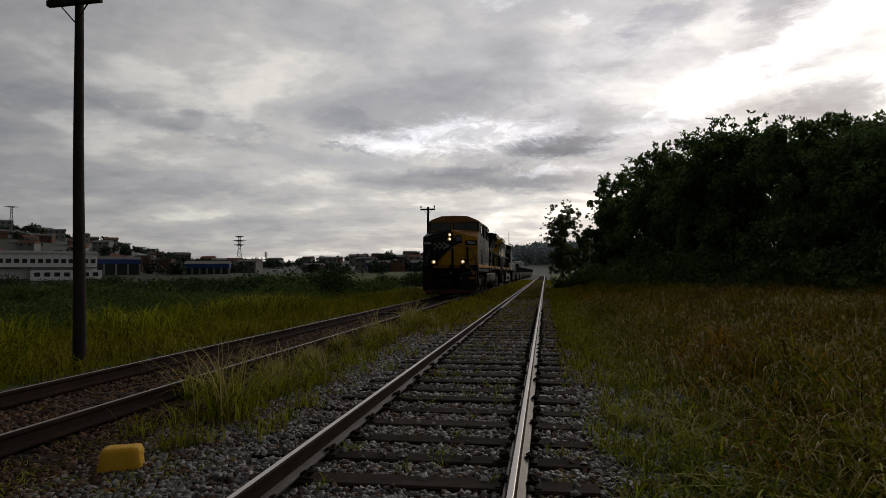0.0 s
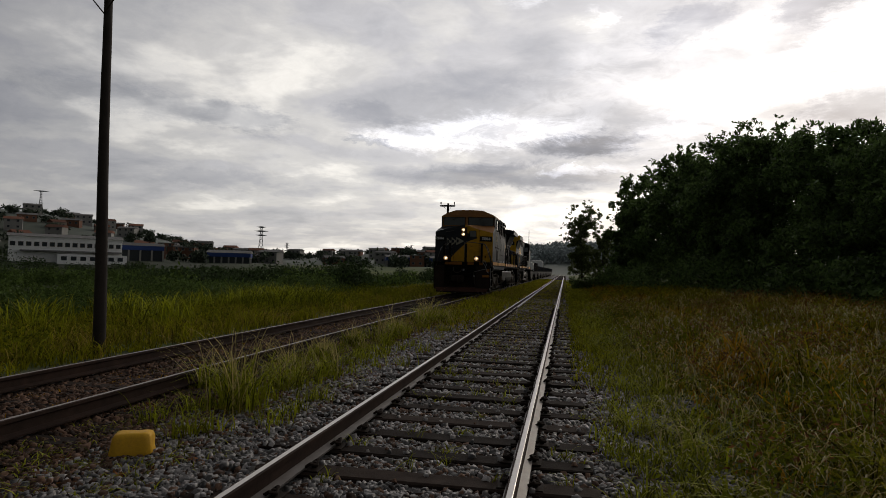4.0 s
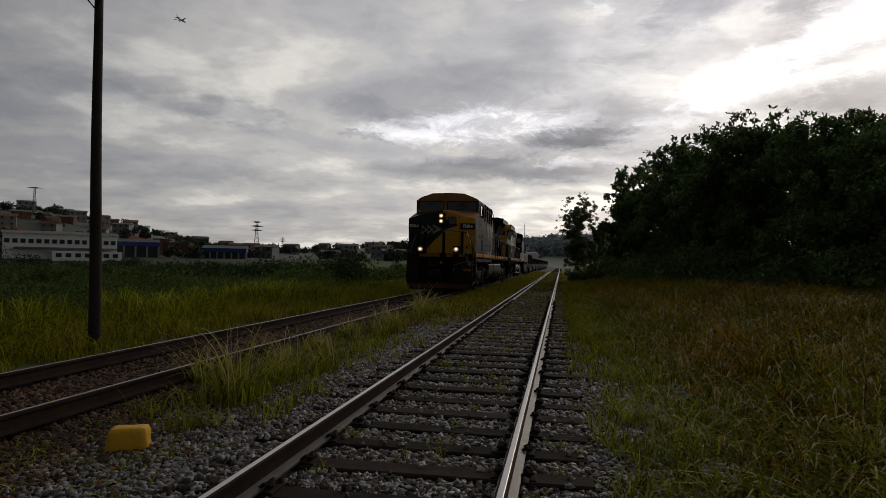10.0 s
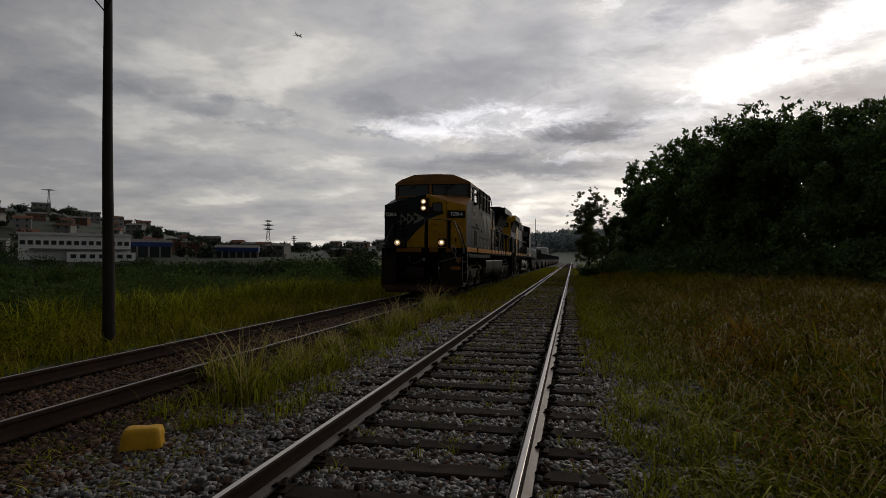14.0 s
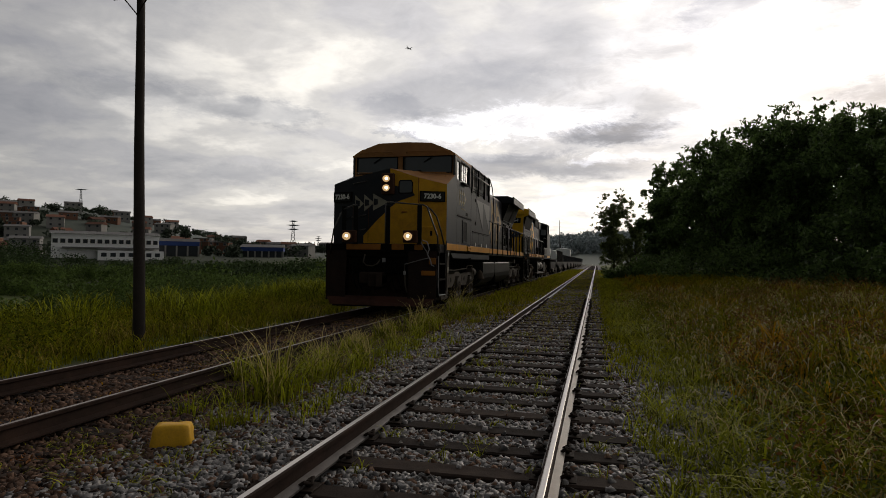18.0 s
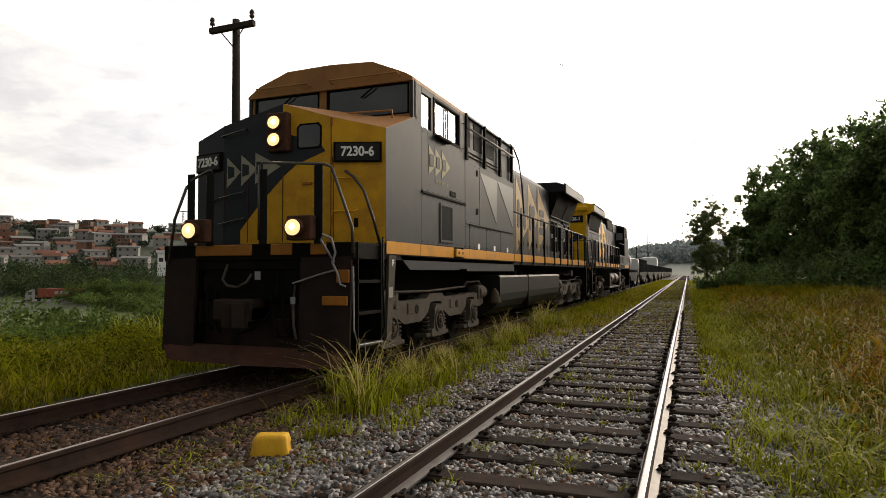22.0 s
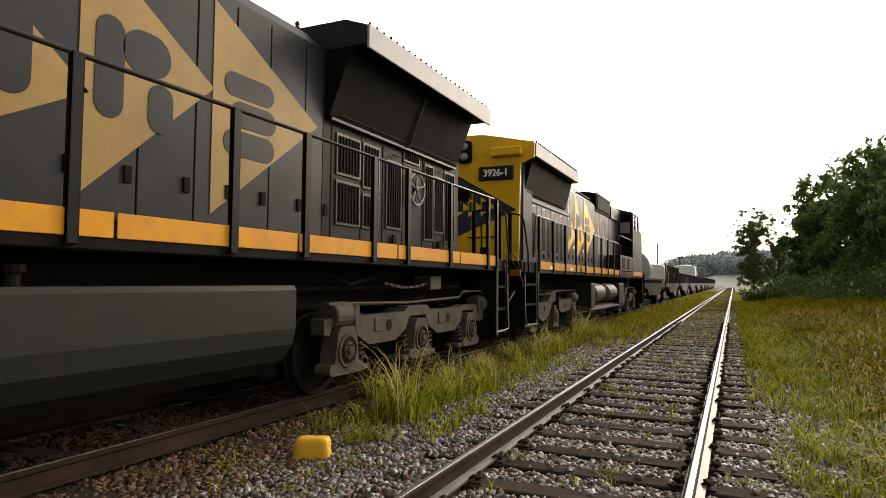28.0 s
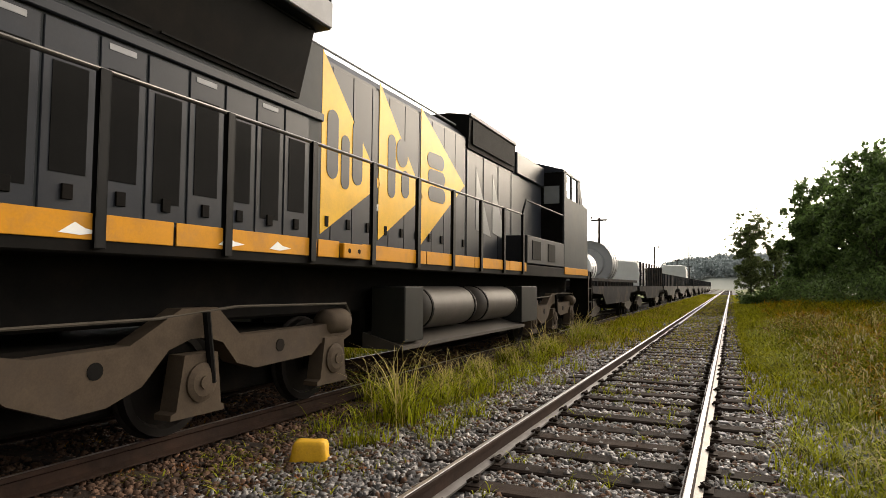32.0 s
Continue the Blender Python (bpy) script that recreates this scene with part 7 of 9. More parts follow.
    for a0, a1 in ((-1.37, -0.19), (0.01, 1.39)):
        part("windscreen", round_bar(-a1, -a0, 4.18, 4.67, 0, 0.012, 0.06), M_tint, L, "dark tinted windscreen pane", at=pose(0, 2.69, 0, 0, 0, 90))
        seal = Shape()
        for b in ((a0 - 0.03, a1 + 0.03, 4.15, 4.18), (a0 - 0.03, a1 + 0.03, 4.67, 4.70), (a0 - 0.03, a0, 4.18, 4.67), (a1, a1 + 0.03, 4.18, 4.67)):
            seal.box(b[0], b[1], 2.655, 2.70, b[2], b[3], 0.006)
        part("windscreen_seal", seal, M_black, L)
        m = (a0 + a1) / 2
        part("wiper", Shape().tube([(m + 0.25, 2.64, 4.78), (m + 0.08, 2.63, 4.62), (m - 0.1, 2.65, 4.5)], 0.014, 6), M_black, L)
        part("visor_rail", Shape().tube([(a0 + 0.1, 2.62, 4.78), (a0 + 0.1, 2.5, 4.82), (a1 - 0.1, 2.5, 4.82), (a1 - 0.1, 2.62, 4.78)], 0.016, 6), M_roofrust, L)
        part("nose_grab", Shape().tube([(a0 + 0.1, 2.2, 4.04), (a0 + 0.1, 2.2, 4.14), (a1 - 0.05, 2.2, 4.10), (a1 - 0.05, 2.2, 3.98)], 0.016, 6), M_roofrust, L)
    part("wiper_motor", Shape().lathe([(0.10, 4.10), (0.09, 4.19), (0.05, 4.23)], (0.5, 2.55, 0), "z", 12), M_black, L, smooth=True)
    # equipment cabinet behind the cab
    for sx in (-1, 1):
        X = sx * 1.5
        g = 0.006
        seam_panel(L, 5.25, 6.22, 2.47, 3.80, X, M_grey, "cabinet_panel", "grey cabinet panel", rivets=True)
        seam_panel(L, 6.22, 9.14, 2.47, 3.80, X, M_grey, "cabinet_panel", "grey cabinet panel")
        for zz in (2.72, 3.55):
            part("panel_hinge", Shape().box(min(X, X + sx * 0.02), max(X, X + sx * 0.02), 6.0, 6.07, zz, zz + 0.13, 0.004), M_black, L)
        part("drip_strip", Shape().box(min(X, X + sx * 0.02), max(X, X + sx * 0.02), 5.5, 8.95, 2.455, 2.485, 0.005), M_black, L)
        for a0, a1 in ((5.25, 5.53), (5.53, 6.72), (6.72, 7.86), (7.86, 9.14)):
            seam_panel(L, a0, a1, 1.96, 2.47, X, M_grey, "cabinet_door", "grey cabinet door", rivets=True)
            part("latch_plate", Shape().box(min(X, X + sx * 0.008), max(X, X + sx * 0.008), a0 + 0.55, a0 + 0.68, 1.97, 2.09, 0.002), M_white, L) if a0 > 5.3 else None
        for a0, a1 in ((6.24, 7.5), (7.58, 9.0)):
            part("arrow_emblem", tri([(a0, 3.66), (a1, 2.62), (a1 + 0.1, 3.66)], X if sx > 0 else X - g, g), mat("pale_grey_paint", (0.052, 0.056, 0.058), 0.45, vary=0.1, bump=0.04), L, "pale grey painted arrow")
        part("ledge", Shape().box(min(X, X - sx * 0.5), max(X, X - sx * 0.5), 5.25, 9.14, 3.78, 3.815, 0.01), M_grey, L)
        part("upper_cabinet", Shape().box(min(sx * 0.9, sx * 1.45), max(sx * 0.9, sx * 1.45), 5.25, 9.12, 3.78, 4.74, 0.02), M_grey, L)
        for a0, a1, z0, z1 in ((5.40, 5.72, 4.12, 4.70), (5.97, 6.56, 4.12, 4.70), (6.84, 7.5, 4.12, 4.70), (8.7, 9.1, 4.06, 4.45)):
            part("intake_grille", Shape().box(min(sx * 1.45, sx * 1.458), max(sx * 1.45, sx * 1.458), a0, a1, z0, z1, 0.003), M_louvre, L, "dark intake grille")
        for zz in (3.92, 4.0):
            part("shelf_lip", Shape().box(min(sx * 1.45, sx * 1.47), max(sx * 1.45, sx * 1.47), 5.5, 7.8, zz, zz + 0.02, 0.004), M_black, L)
        part("upper_rail", Shape().tube([(sx * 1.53, 5.3, 4.46), (sx * 1.53, 9.1, 4.48)], 0.022, 8), M_alu, L, smooth=True)
        part("corner_rail", Shape().tube([(sx * 1.49, 8.8, 4.78), (sx * 1.50, 9.14, 4.74), (sx * 1.54, 9.5, 4.45), (sx * 1.54, 9.85, 3.9), (sx * 1.53, 10.1, 3.1)], 0.02, 8), M_handrail, L, smooth=True)
        for yy in (5.32, 6.59, 7.84, 8.94):
            part("rail_bracket", Shape().prism([(yy - 0.07, 3.80), (yy + 0.07, 3.80), (yy + 0.03, 4.02), (yy + 0.03, 4.76), (yy - 0.03, 4.76), (yy - 0.03, 4.02)], min(sx * 1.47, sx * 1.53), max(sx * 1.47, sx * 1.53), "x"), M_black, L)
    part("cabinet_core", Shape().box(-1.47, 1.47, 5.26, 9.12, 1.9, 3.76, 0.01), M_darkgrey, L)
    part("cabinet_roof", Shape().prism([(-1.5, 4.73), (1.5, 4.73), (1.5, 4.765), (0.9, 4.90), (-0.9, 4.90), (-1.5, 4.765)], 5.27, 9.14, "y"), M_grey, L)
    # long hood
    part("hood_core", Shape().prism([(-0.93, 1.9), (0.93, 1.9), (0.93, 4.48), (0.74, 4.70), (-0.74, 4.70), (-0.93, 4.48)], 9.13, 16.7, "y"), M_hood, L, "weathered dark grey hood")
    y = 9.16
    while y < 16.6:
        w = 0.55 if int(y * 10) % 2 else 0.66
        for sx in (-1, 1):
            d = seam_panel(L, y, min(y + w, 16.69), 1.98, 4.42, sx * 0.946, M_hood, "hood_door", "tall weathered hood door")
            part("door_latch", Shape().box(min(sx * 0.946, sx * 0.965), max(sx * 0.946, sx * 0.965), y + w - 0.14, y + w - 0.06, 2.3, 2.45, 0.004), M_black, d)
        y += w
    for yy in (10.3, 12.0, 14.4):
        part("roof_hatch", Shape().box(-0.5, 0.5, yy, yy + 1.2, 4.70, 4.77, 0.02), M_hood, L)
    part("exhaust_stack", Shape().box(-0.35, 0.35, 11.0, 11.8, 4.70, 4.90, 0.03), M_black, L, "sooty exhaust stack")
    big = [((11.72, 2.10, 4.36, 13.40, 3.0), ((11.85, 12.13, 2.82, 3.72), (12.22, 12.5, 2.75, 3.5), (12.62, 12.92, 2.82, 3.72))),
           ((13.30, 2.12, 4.36, 14.78, 3.42), ((13.44, 13.72, 2.83, 3.72), (13.70, 14.22, 3.3, 3.70), (13.98, 14.26, 2.80, 3.26))),
           ((14.76, 2.12, 4.36, 16.56, 3.42), ((14.92, 15.70, 3.42, 3.68), (15.02, 15.74, 3.10, 3.38), (14.92, 15.72, 2.78, 3.06)))]
    for sx in (-1, 1):
        logo_arrows(L, big, sx, 0.947, M_yel_dull, M_hood)
    # radiator end
    part("radiator_body", Shape().box(-0.93, 0.93, 16.7, 21.2, 1.9, 4.5, 0.02), M_rearhood, L, "dark sooty radiator section")
    part("radiator_roof", Shape().prism([(-1.5, 4.50), (1.5, 4.50), (1.5, 4.74), (1.2, 4.86), (-1.2, 4.86), (-1.5, 4.74)], 16.75, 21.2, "y"), M_hood, L)
    for sx in (-1, 1):
        wing = Shape()
        pr = [(sx * 0.93, 3.62), (sx * 1.0, 3.62), (sx * 1.30, 4.50), (sx * 0.93, 4.50)]
        wing.prism(pr, 16.75, 20.9, "y")
        part("radiator_wing", wing, M_black, L, "black overhanging radiator screen")
        for a0, a1 in ((16.95, 18.9), (18.98, 20.8)):
            sl = Shape()
            for k in (0, 8):
                f = k / 8
                xx, zz = 0.995 + 0.29 * f, 3.66 + 0.80 * f
                sl.box(min(sx * xx, sx * (xx + 0.03)), max(sx * xx, sx * (xx + 0.03)), a0, a1, zz, zz + 0.02)
            part("screen_slats", sl, M_louvre, L)
        part("gutter_edge", Shape().box(min(sx * 1.49, sx * 1.525), max(sx * 1.49, sx * 1.525), 16.75, 21.2, 4.44, 4.75, 0.008), M_alu, L, "pale riveted roof edge")
        rv = Shape()
        for k in range(24):
            rv.lathe([(0.020, 4.74), (0.018, 4.83)], (sx * 1.45, 16.9 + k * 0.185, 0), "z", 6)
        tagged(part("roof_bolts", rv, M_black, L), kind="stuff")
        x = 0.935
        for a0, a1, z0, z1 in ((17.05, 17.58, 2.93, 3.42), (17.05, 17.58, 2.25, 2.78), (17.72, 18.12, 2.83, 3.42), (17.72, 18.12, 2.25, 2.68), (18.40, 18.82, 2.30, 3.30), (18.95, 19.45, 3.44, 3.60), (19.72, 20.0, 2.2, 3.45), (20.1, 20.44, 2.35, 3.30), (20.55, 20.95, 2.2, 3.45)):
            seam_panel(L, a0 - 0.05, a1 + 0.05, z0 - 0.05, z1 + 0.05, sx * (x + 0.012), M_louvreframe, "louvre_frame", rivets=False)
            bars = Shape()
            k = max(3, int((a1 - a0) / 0.07))
            for j in range(k):
                yy = a0 + (a1 - a0) * (j + 0.5) / k
                bars.box(min(sx * (x + 0.018), sx * (x + 0.028)), max(sx * (x + 0.018), sx * (x + 0.028)), yy - 0.008, yy + 0.008, z0, z1)
            tagged(part("louvre_bars", bars, M_black, L), kind="stuff")
            part("louvre", Shape().box(min(sx * (x + 0.012), sx * (x + 0.018)), max(sx * (x + 0.012), sx * (x + 0.018)), a0, a1, z0, z1), M_louvre, L, "dark louvre")
    for sx in (-1, 1):
        for yy in (16.9, 17.64, 18.26, 18.9, 19.62, 20.05, 20.5):
            part("door_seam", Shape().box(min(sx * 0.93, sx * 0.936), max(sx * 0.93, sx * 0.936), yy, yy + 0.018, 1.98, 3.55), M_black, L)
        for yy in (18.6, 20.27):
            part("door_latch", Shape().box(min(sx * 0.945, sx * 0.97), max(sx * 0.945, sx * 0.97), yy - 0.05, yy + 0.05, 2.05, 2.18, 0.006), M_black, L)
            part("door_handle", Shape().tube([(sx * 0.945, yy - 0.07, 3.42), (sx * 0.98, yy - 0.07, 3.42), (sx * 0.98, yy + 0.07, 3.42), (sx * 0.945, yy + 0.07, 3.42)], 0.010, 6), M_railworn, L)
        part("screen_brace", Shape().tube([(sx * 1.02, 18.94, 3.62), (sx * 1.31, 18.94, 4.46)], 0.014, 6), M_louvreframe, L)
        part("screen_sill", Shape().box(min(sx * 0.93, sx * 1.0), max(sx * 0.93, sx * 1.0), 16.8, 20.9, 3.57, 3.62, 0.008), M_louvreframe, L)
    hw = part("handbrake_wheel", Shape().tube([(0.99, 19.3 + 0.27 * math.cos(k * math.tau / 28), 2.99 + 0.27 * math.sin(k * math.tau / 28)) for k in range(29)], 0.02, 6, caps=False), M_alu, L, "pale spoked handbrake wheel", smooth=True)
    for k in range(5):
        an = k * math.tau / 5 + 0.3
        part("spoke", Shape().tube([(0.975, 19.3 + 0.05 * math.cos(an), 2.99 + 0.05 * math.sin(an)), (0.99, 19.3 + 0.27 * math.cos(an), 2.99 + 0.27 * math.sin(an))], 0.016, 6), M_alu, hw)
    part("hub", Shape().lathe([(0.06, 0.94), (0.06, 0.99), (0.03, 1.0)], (0, 19.3, 2.99), "x", 12), M_hood, hw)
    # sills and stripe
    for sx in (-1, 1):
        X = sx * 1.5
        part("side_skirt", Shape().prism([(1.62, 1.74), (9.14, 1.74), (9.14, 1.50), (5.35, 1.50), (5.35, 1.55), (4.9, 1.55), (4.9, 1.52), (2.5, 1.52), (2.1, 1.74)], min(X, X - sx * 0.03), max(X, X - sx * 0.03), "x"), M_grey, L, "grey side skirt")
        for a0, a1 in ((1.6, 2.9), (2.9, 4.55), (5.12, 5.5), (5.5, 6.65), (6.65, 7.75), (7.75, 9.12), (9.16, 11.0), (11.02, 13.2), (13.22, 15.4), (15.42, 17.6), (17.62, 19.8), (19.82, 21.66)):
            part("stripe", Shape().box(min(X, X + sx * 0.012), max(X, X + sx * 0.012), a0 + 0.005, a1 - 0.005, 1.76, 1.955, 0.004), M_stripe, L, "orange-yellow sill stripe")
        jp = part("jacking_pad", Shape().box(min(X - sx * 0.05, X + sx * 0.05), max(X - sx * 0.05, X + sx * 0.05), 4.58, 5.08, 1.78, 1.93, 0.01), M_stripe, L, "yellow jacking pad with two holes")
        for yy in (4.72, 4.95):
            part("pad_hole", Shape().lathe([(0.03, X + sx * 0.05), (0.03, X + sx * 0.053)], (0, yy, 1.855), "x", 10), M_black, jp)
        handrail(L, sx, 9.2, 21.6, [9.9, 11.3, 12.85, 14.43, 15.52, 16.95, 17.89, 19.38, 21.13, 21.6], z=3.07, down0=False)
        part("rail_socket", Shape().lathe([(0.035, 9.1), (0.035, 9.22), (0.02, 9.24)], (sx * 1.47, 0, 3.07), "y", 10), M_black, L)
        steps(L, sx, 21.62, 22.12, (0.48, 0.92, 1.36))
        part("end_rail", Shape().tube([(sx * 1.5, 22.42, 1.28), (sx * 1.5, 22.40, 2.02), (sx * 1.5, 22.2, 2.83), (sx * 1.42, 22.14, 2.91), (sx * 0.96, 22.12, 2.92), (sx * 0.45, 22.12, 2.93), (sx * 0.4, 22.12, 1.9)], 0.018, 8), M_handrail, L, smooth=True)
        for x in (0.9, 1.40):
            part("railing_post", Shape().box(sx * x - 0.04, sx * x + 0.04, 22.10, 22.12, 1.88, 2.91, 0.004), M_handrail, L)
    # lit rim of the rear step plate, painted by a pale tube
    part("step_edge", Shape().tube([(1.525, 22.05, 1.84), (1.525, 22.11, 1.67), (1.525, 22.24, 1.60), (1.525, 22.28, 0.95), (1.525, 22.33, 0.58), (1.525, 22.30, 0.50), (1.525, 21.62, 0.48)], 0.011, 6), M_alu, L, "pale tube painted as the lit step edge")
    # reaches low: its black stands in for shade under the couplers
    part("end_plate", Shape().box(-1.45, 1.0, 22.06, 22.13, 0.2, 1.9, 0.01), M_black, L)
    coupler(L, 22.35, 1)
    part("junction_box", Shape().box(1.0, 1.28, 19.2, 19.6, 1.32, 1.54, 0.01), M_tank2, L, "pale grey junction box")
    chain = Shape()
    for k in range(14):
        u = k / 13
        chain.box(1.2 - 0.02 - 0.008 * (k % 2), 1.2 + 0.012 + 0.012 * (k % 2), 17.9 + 1.3 * u - 0.05, 17.9 + 1.3 * u + 0.05, 1.42 - 0.25 * u * (1 - u) - 0.02, 1.42 - 0.25 * u * (1 - u) + 0.02, 0.006)
    part("safety_chain", chain, M_tank2, L, "hanging steel chain")
    # fuel tank, pipes, bell
    for a0, a1 in ((7.85, 10.72), (10.75, 15.42)):
        part("fuel_tank", Shape().prism([(-1.05, 0.42), (1.05, 0.42), (1.34, 0.60), (1.46, 0.78), (1.49, 0.95), (1.49, 1.35), (1.46, 1.40), (-1.46, 1.40), (-1.49, 1.35), (-1.49, 0.95), (-1.46, 0.78), (-1.34, 0.60)], a0, a1, "y"), M_tank, L, "grey-green fuel tank")
    part("tank_strap", Shape().box(-1.50, 1.50, 10.72, 10.75, 0.5, 1.41, 0.0), M_black, L)
    for yy in (9.9, 10.5, 12.6):
        part("filler", Shape().lathe([(0.06, 1.40), (0.06, 1.50), (0.09, 1.50), (0.09, 1.55)], (1.3, yy, 0), "z", 12), M_black, L)
    part("bell", Shape().lathe([(0.16, 0.72), (0.145, 0.76), (0.11, 0.86), (0.09, 0.98), (0.05, 1.03), (0.02, 1.08)], (1.42, 7.62, 0.02), "z", 18), M_trucktan, L, "dull bronze bell", smooth=True)
    truck_a(L, (2.20, 4.27, 6.33), False)
    truck_a(L, (16.70, 18.77, 20.82), True)
    for sx in (-1, 1):
        part("side_pipe", Shape().tube([(sx * 1.05, 15.4, 1.35), (sx * 1.05, 21, 1.35)], 0.03, 7), M_black, L)
        part("cable_chain", Shape().tube([(sx * 1.2, 16.4, 1.55), (sx * 1.22, 16.9, 1.4), (sx * 1.2, 17.6, 1.5)], 0.025, 6), M_black, L)
    widen(L)
    return L


def build_loco_two():
    L = thing("locomotive", "second locomotive, dark grey with bright yellow end and arrows", "locomotive", group="locomotives")
    part("underframe", Shape().box(-0.85, 0.85, 0.8, 21.0, 1.05, 1.72, 0.03), M_black, L)
    part("deck", Shape().box(-1.5, 1.5, 0.75, 21.3, 1.66, 1.92, 0.015), M_black, L)
    # drawn down past its foot; the lower black stands in for shade
    part("end_plate", Shape().prism([(0.75, 0.2), (0.85, 0.2), (0.85, 1.75), (0.72, 1.75)], -1.5, 0.98, "x"), M_black, L)
    coupler(L, 0.4, -1)
    for sx in (-1, 1):
        hose(L, sx * 0.5, 0.8, 1.45, -sx * 0.3, 0.6, 1)
        hose(L, sx * 0.95, 0.8, 1.5, sx * 0.2, 0.5, 1)
        part("marker_plate", Shape().box(sx * 1.25 - 0.27, sx * 1.25 + 0.25, 0.66, 0.71, 1.58, 1.72, 0.01), M_orange, L, "faded orange plate")
        steps(L, sx, 0.95, 1.85, (0.48, 0.95, 1.4), post=False)
        part("step_panel", Shape().prism([(1.85, 0.45), (2.0, 0.45), (2.14, 1.66), (1.85, 1.66)], min(sx * 0.95, sx * 1.51), max(sx * 0.95, sx * 1.51), "x"), M_darkgrey, L)
        part("front_railing", Shape().tube([(sx * 1.5, 1.28, 1.33), (sx * 1.5, 1.26, 2.1), (sx * 1.5, 0.92, 2.83), (sx * 1.44, 0.84, 2.94), (sx * 1.24, 0.82, 2.98), (sx * 0.69, 0.82, 3.0), (sx * 0.62, 0.82, 2.92), (sx * 0.64, 0.82, 1.92)], 0.019, 8), M_handrail, L, smooth=True)
        for x in (1.24,):
            part("railing_post", Shape().box(sx * x - 0.04, sx * x + 0.04, 0.81, 0.83, 1.88, 2.97, 0.006), M_handrail, L)
        part("uncoupling_lever", Shape().tube([(sx * 1.44, 0.74, 1.70), (sx * 1.27, 0.74, 1.98), (sx * 1.29, 0.72, 2.05), (sx * 1.37, 0.72, 2.02), (sx * 1.47, 0.74, 1.80), (sx * 1.42, 0.74, 1.70), (sx * 1.52, 0.78, 1.47), (sx * 1.525, 0.84, 1.33)], 0.015, 7), M_truck, L, "worn grey uncoupling lever", smooth=True)
        part("uncoupling_lever", Shape().tube([(sx * 0.48, 0.72, 1.74), (sx * 0.84, 0.70, 2.02), (sx * 0.90, 0.72, 1.98), (sx * 0.62, 0.72, 1.76)], 0.015, 7), M_truck, L, smooth=True)
        # pale tube along the step plate, coloured as its lit rim
        part("step_edge", Shape().tube([(sx * 1.525, 0.93, 1.62), (sx * 1.525, 0.96, 0.92), (sx * 1.525, 0.99, 0.72), (sx * 1.525, 1.12, 0.50), (sx * 1.525, 1.85, 0.48)], 0.011, 6), M_alu, L, "pale tube painted as the lit step edge")
    part("jumper_cable", Shape().tube([(0.58, 0.05, 1.80), (0.85, 0.12, 1.775), (1.1, 0.25, 1.77), (1.3, 0.60, 1.80)], 0.014, 6), M_tank2, L, "grey jumper cable to the leading locomotive", smooth=True)
    part("air_hose", Shape().tube([(1.08, 0.55, 1.62), (1.09, 0.22, 1.55), (1.10, 0.2, 1.42), (1.0, 0.2, 1.31)], 0.018, 7), M_tank2, L, smooth=True)
    part("air_hose", Shape().tube([(1.38, 0.70, 1.25), (1.39, 0.25, 1.04), (1.36, 0.2, 0.91), (1.17, 0.18, 0.83), (0.95, 0.15, 0.86)], 0.02, 7), M_tank2, L, smooth=True)
    # radiator end with yellow face
    fz = 1.92
    face = Shape().prism([(-0.33, fz), (1.16, fz), (1.19, 4.0), (1.21, 4.26), (1.5, 4.40), (1.5, 4.76), (0.35, 5.03), (-0.2, 5.05), (-1.42, 4.80), (-1.42, 4.42), (-0.45, 4.17), (-0.33, 4.05)], 1.72, 1.77, "y")
    part("end_frame", Shape().prism([(-0.33, fz), (1.15, fz), (1.18, 4.26), (1.48, 4.42), (1.48, 4.72), (0.35, 4.98), (-0.35, 4.98), (-1.40, 4.74), (-1.40, 4.44), (-0.43, 4.2)], 1.77, 1.96, "y"), M_darkgrey, L)
    part("end_face", face, M_yel_new, L, "bright yellow hood end")
    part("paint_field", Shape().prism([(-0.32, 2.52), (0.25, 2.78), (1.12, 3.16), (-1.41, 4.76), (-1.41, 4.43), (-0.44, 4.18), (-0.32, 4.05)], 1.712, 1.72, "y"), M_blue, L, "dark blue-grey arrow field")
    for k in range(3):
        x0 = -0.30 + 0.30 * k
        part("arrow_emblem", Shape().prism([(x0, 3.02), (x0 + 0.34, 3.26), (x0, 3.50)], 1.704, 1.712, "y"), M_yel_new, L, "yellow painted arrow")
        part("emblem_block", Shape().prism([(x0 + 0.03, 3.17), (x0 + 0.18, 3.17), (x0 + 0.18, 3.39), (x0 + 0.03, 3.39)], 1.698, 1.704, "y"), M_darkgrey, L)
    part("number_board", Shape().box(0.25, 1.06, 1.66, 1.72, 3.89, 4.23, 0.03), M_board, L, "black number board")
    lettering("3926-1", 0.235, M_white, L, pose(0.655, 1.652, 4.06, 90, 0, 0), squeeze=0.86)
    part("vent_plate", Shape().box(-0.27, 0.02, 1.700, 1.712, 3.40, 3.72, 0.003), M_black, L)
    hb = part("headlight_box", Shape().box(-0.22, 0.09, 1.60, 1.74, 4.35, 4.90, 0.05), M_black, L, "black twin headlight box, unlit")
    for z in (4.75, 4.5):
        part("lamp_lens", Shape().lathe([(0.095, 1.60), (0.09, 1.585), (0.03, 1.58)], (-0.065, 0, z), "y", 16), M_lampoff, hb, "unlit lamp lens", smooth=True)
    part("end_hatch", Shape().box(0.0, 0.75, 1.70, 1.72, 2.0, 2.45, 0.01), M_yel_new, L)
    part("hatch_latch", Shape().box(0.30, 0.44, 1.68, 1.70, 2.12, 2.28, 0.005), M_black, L)
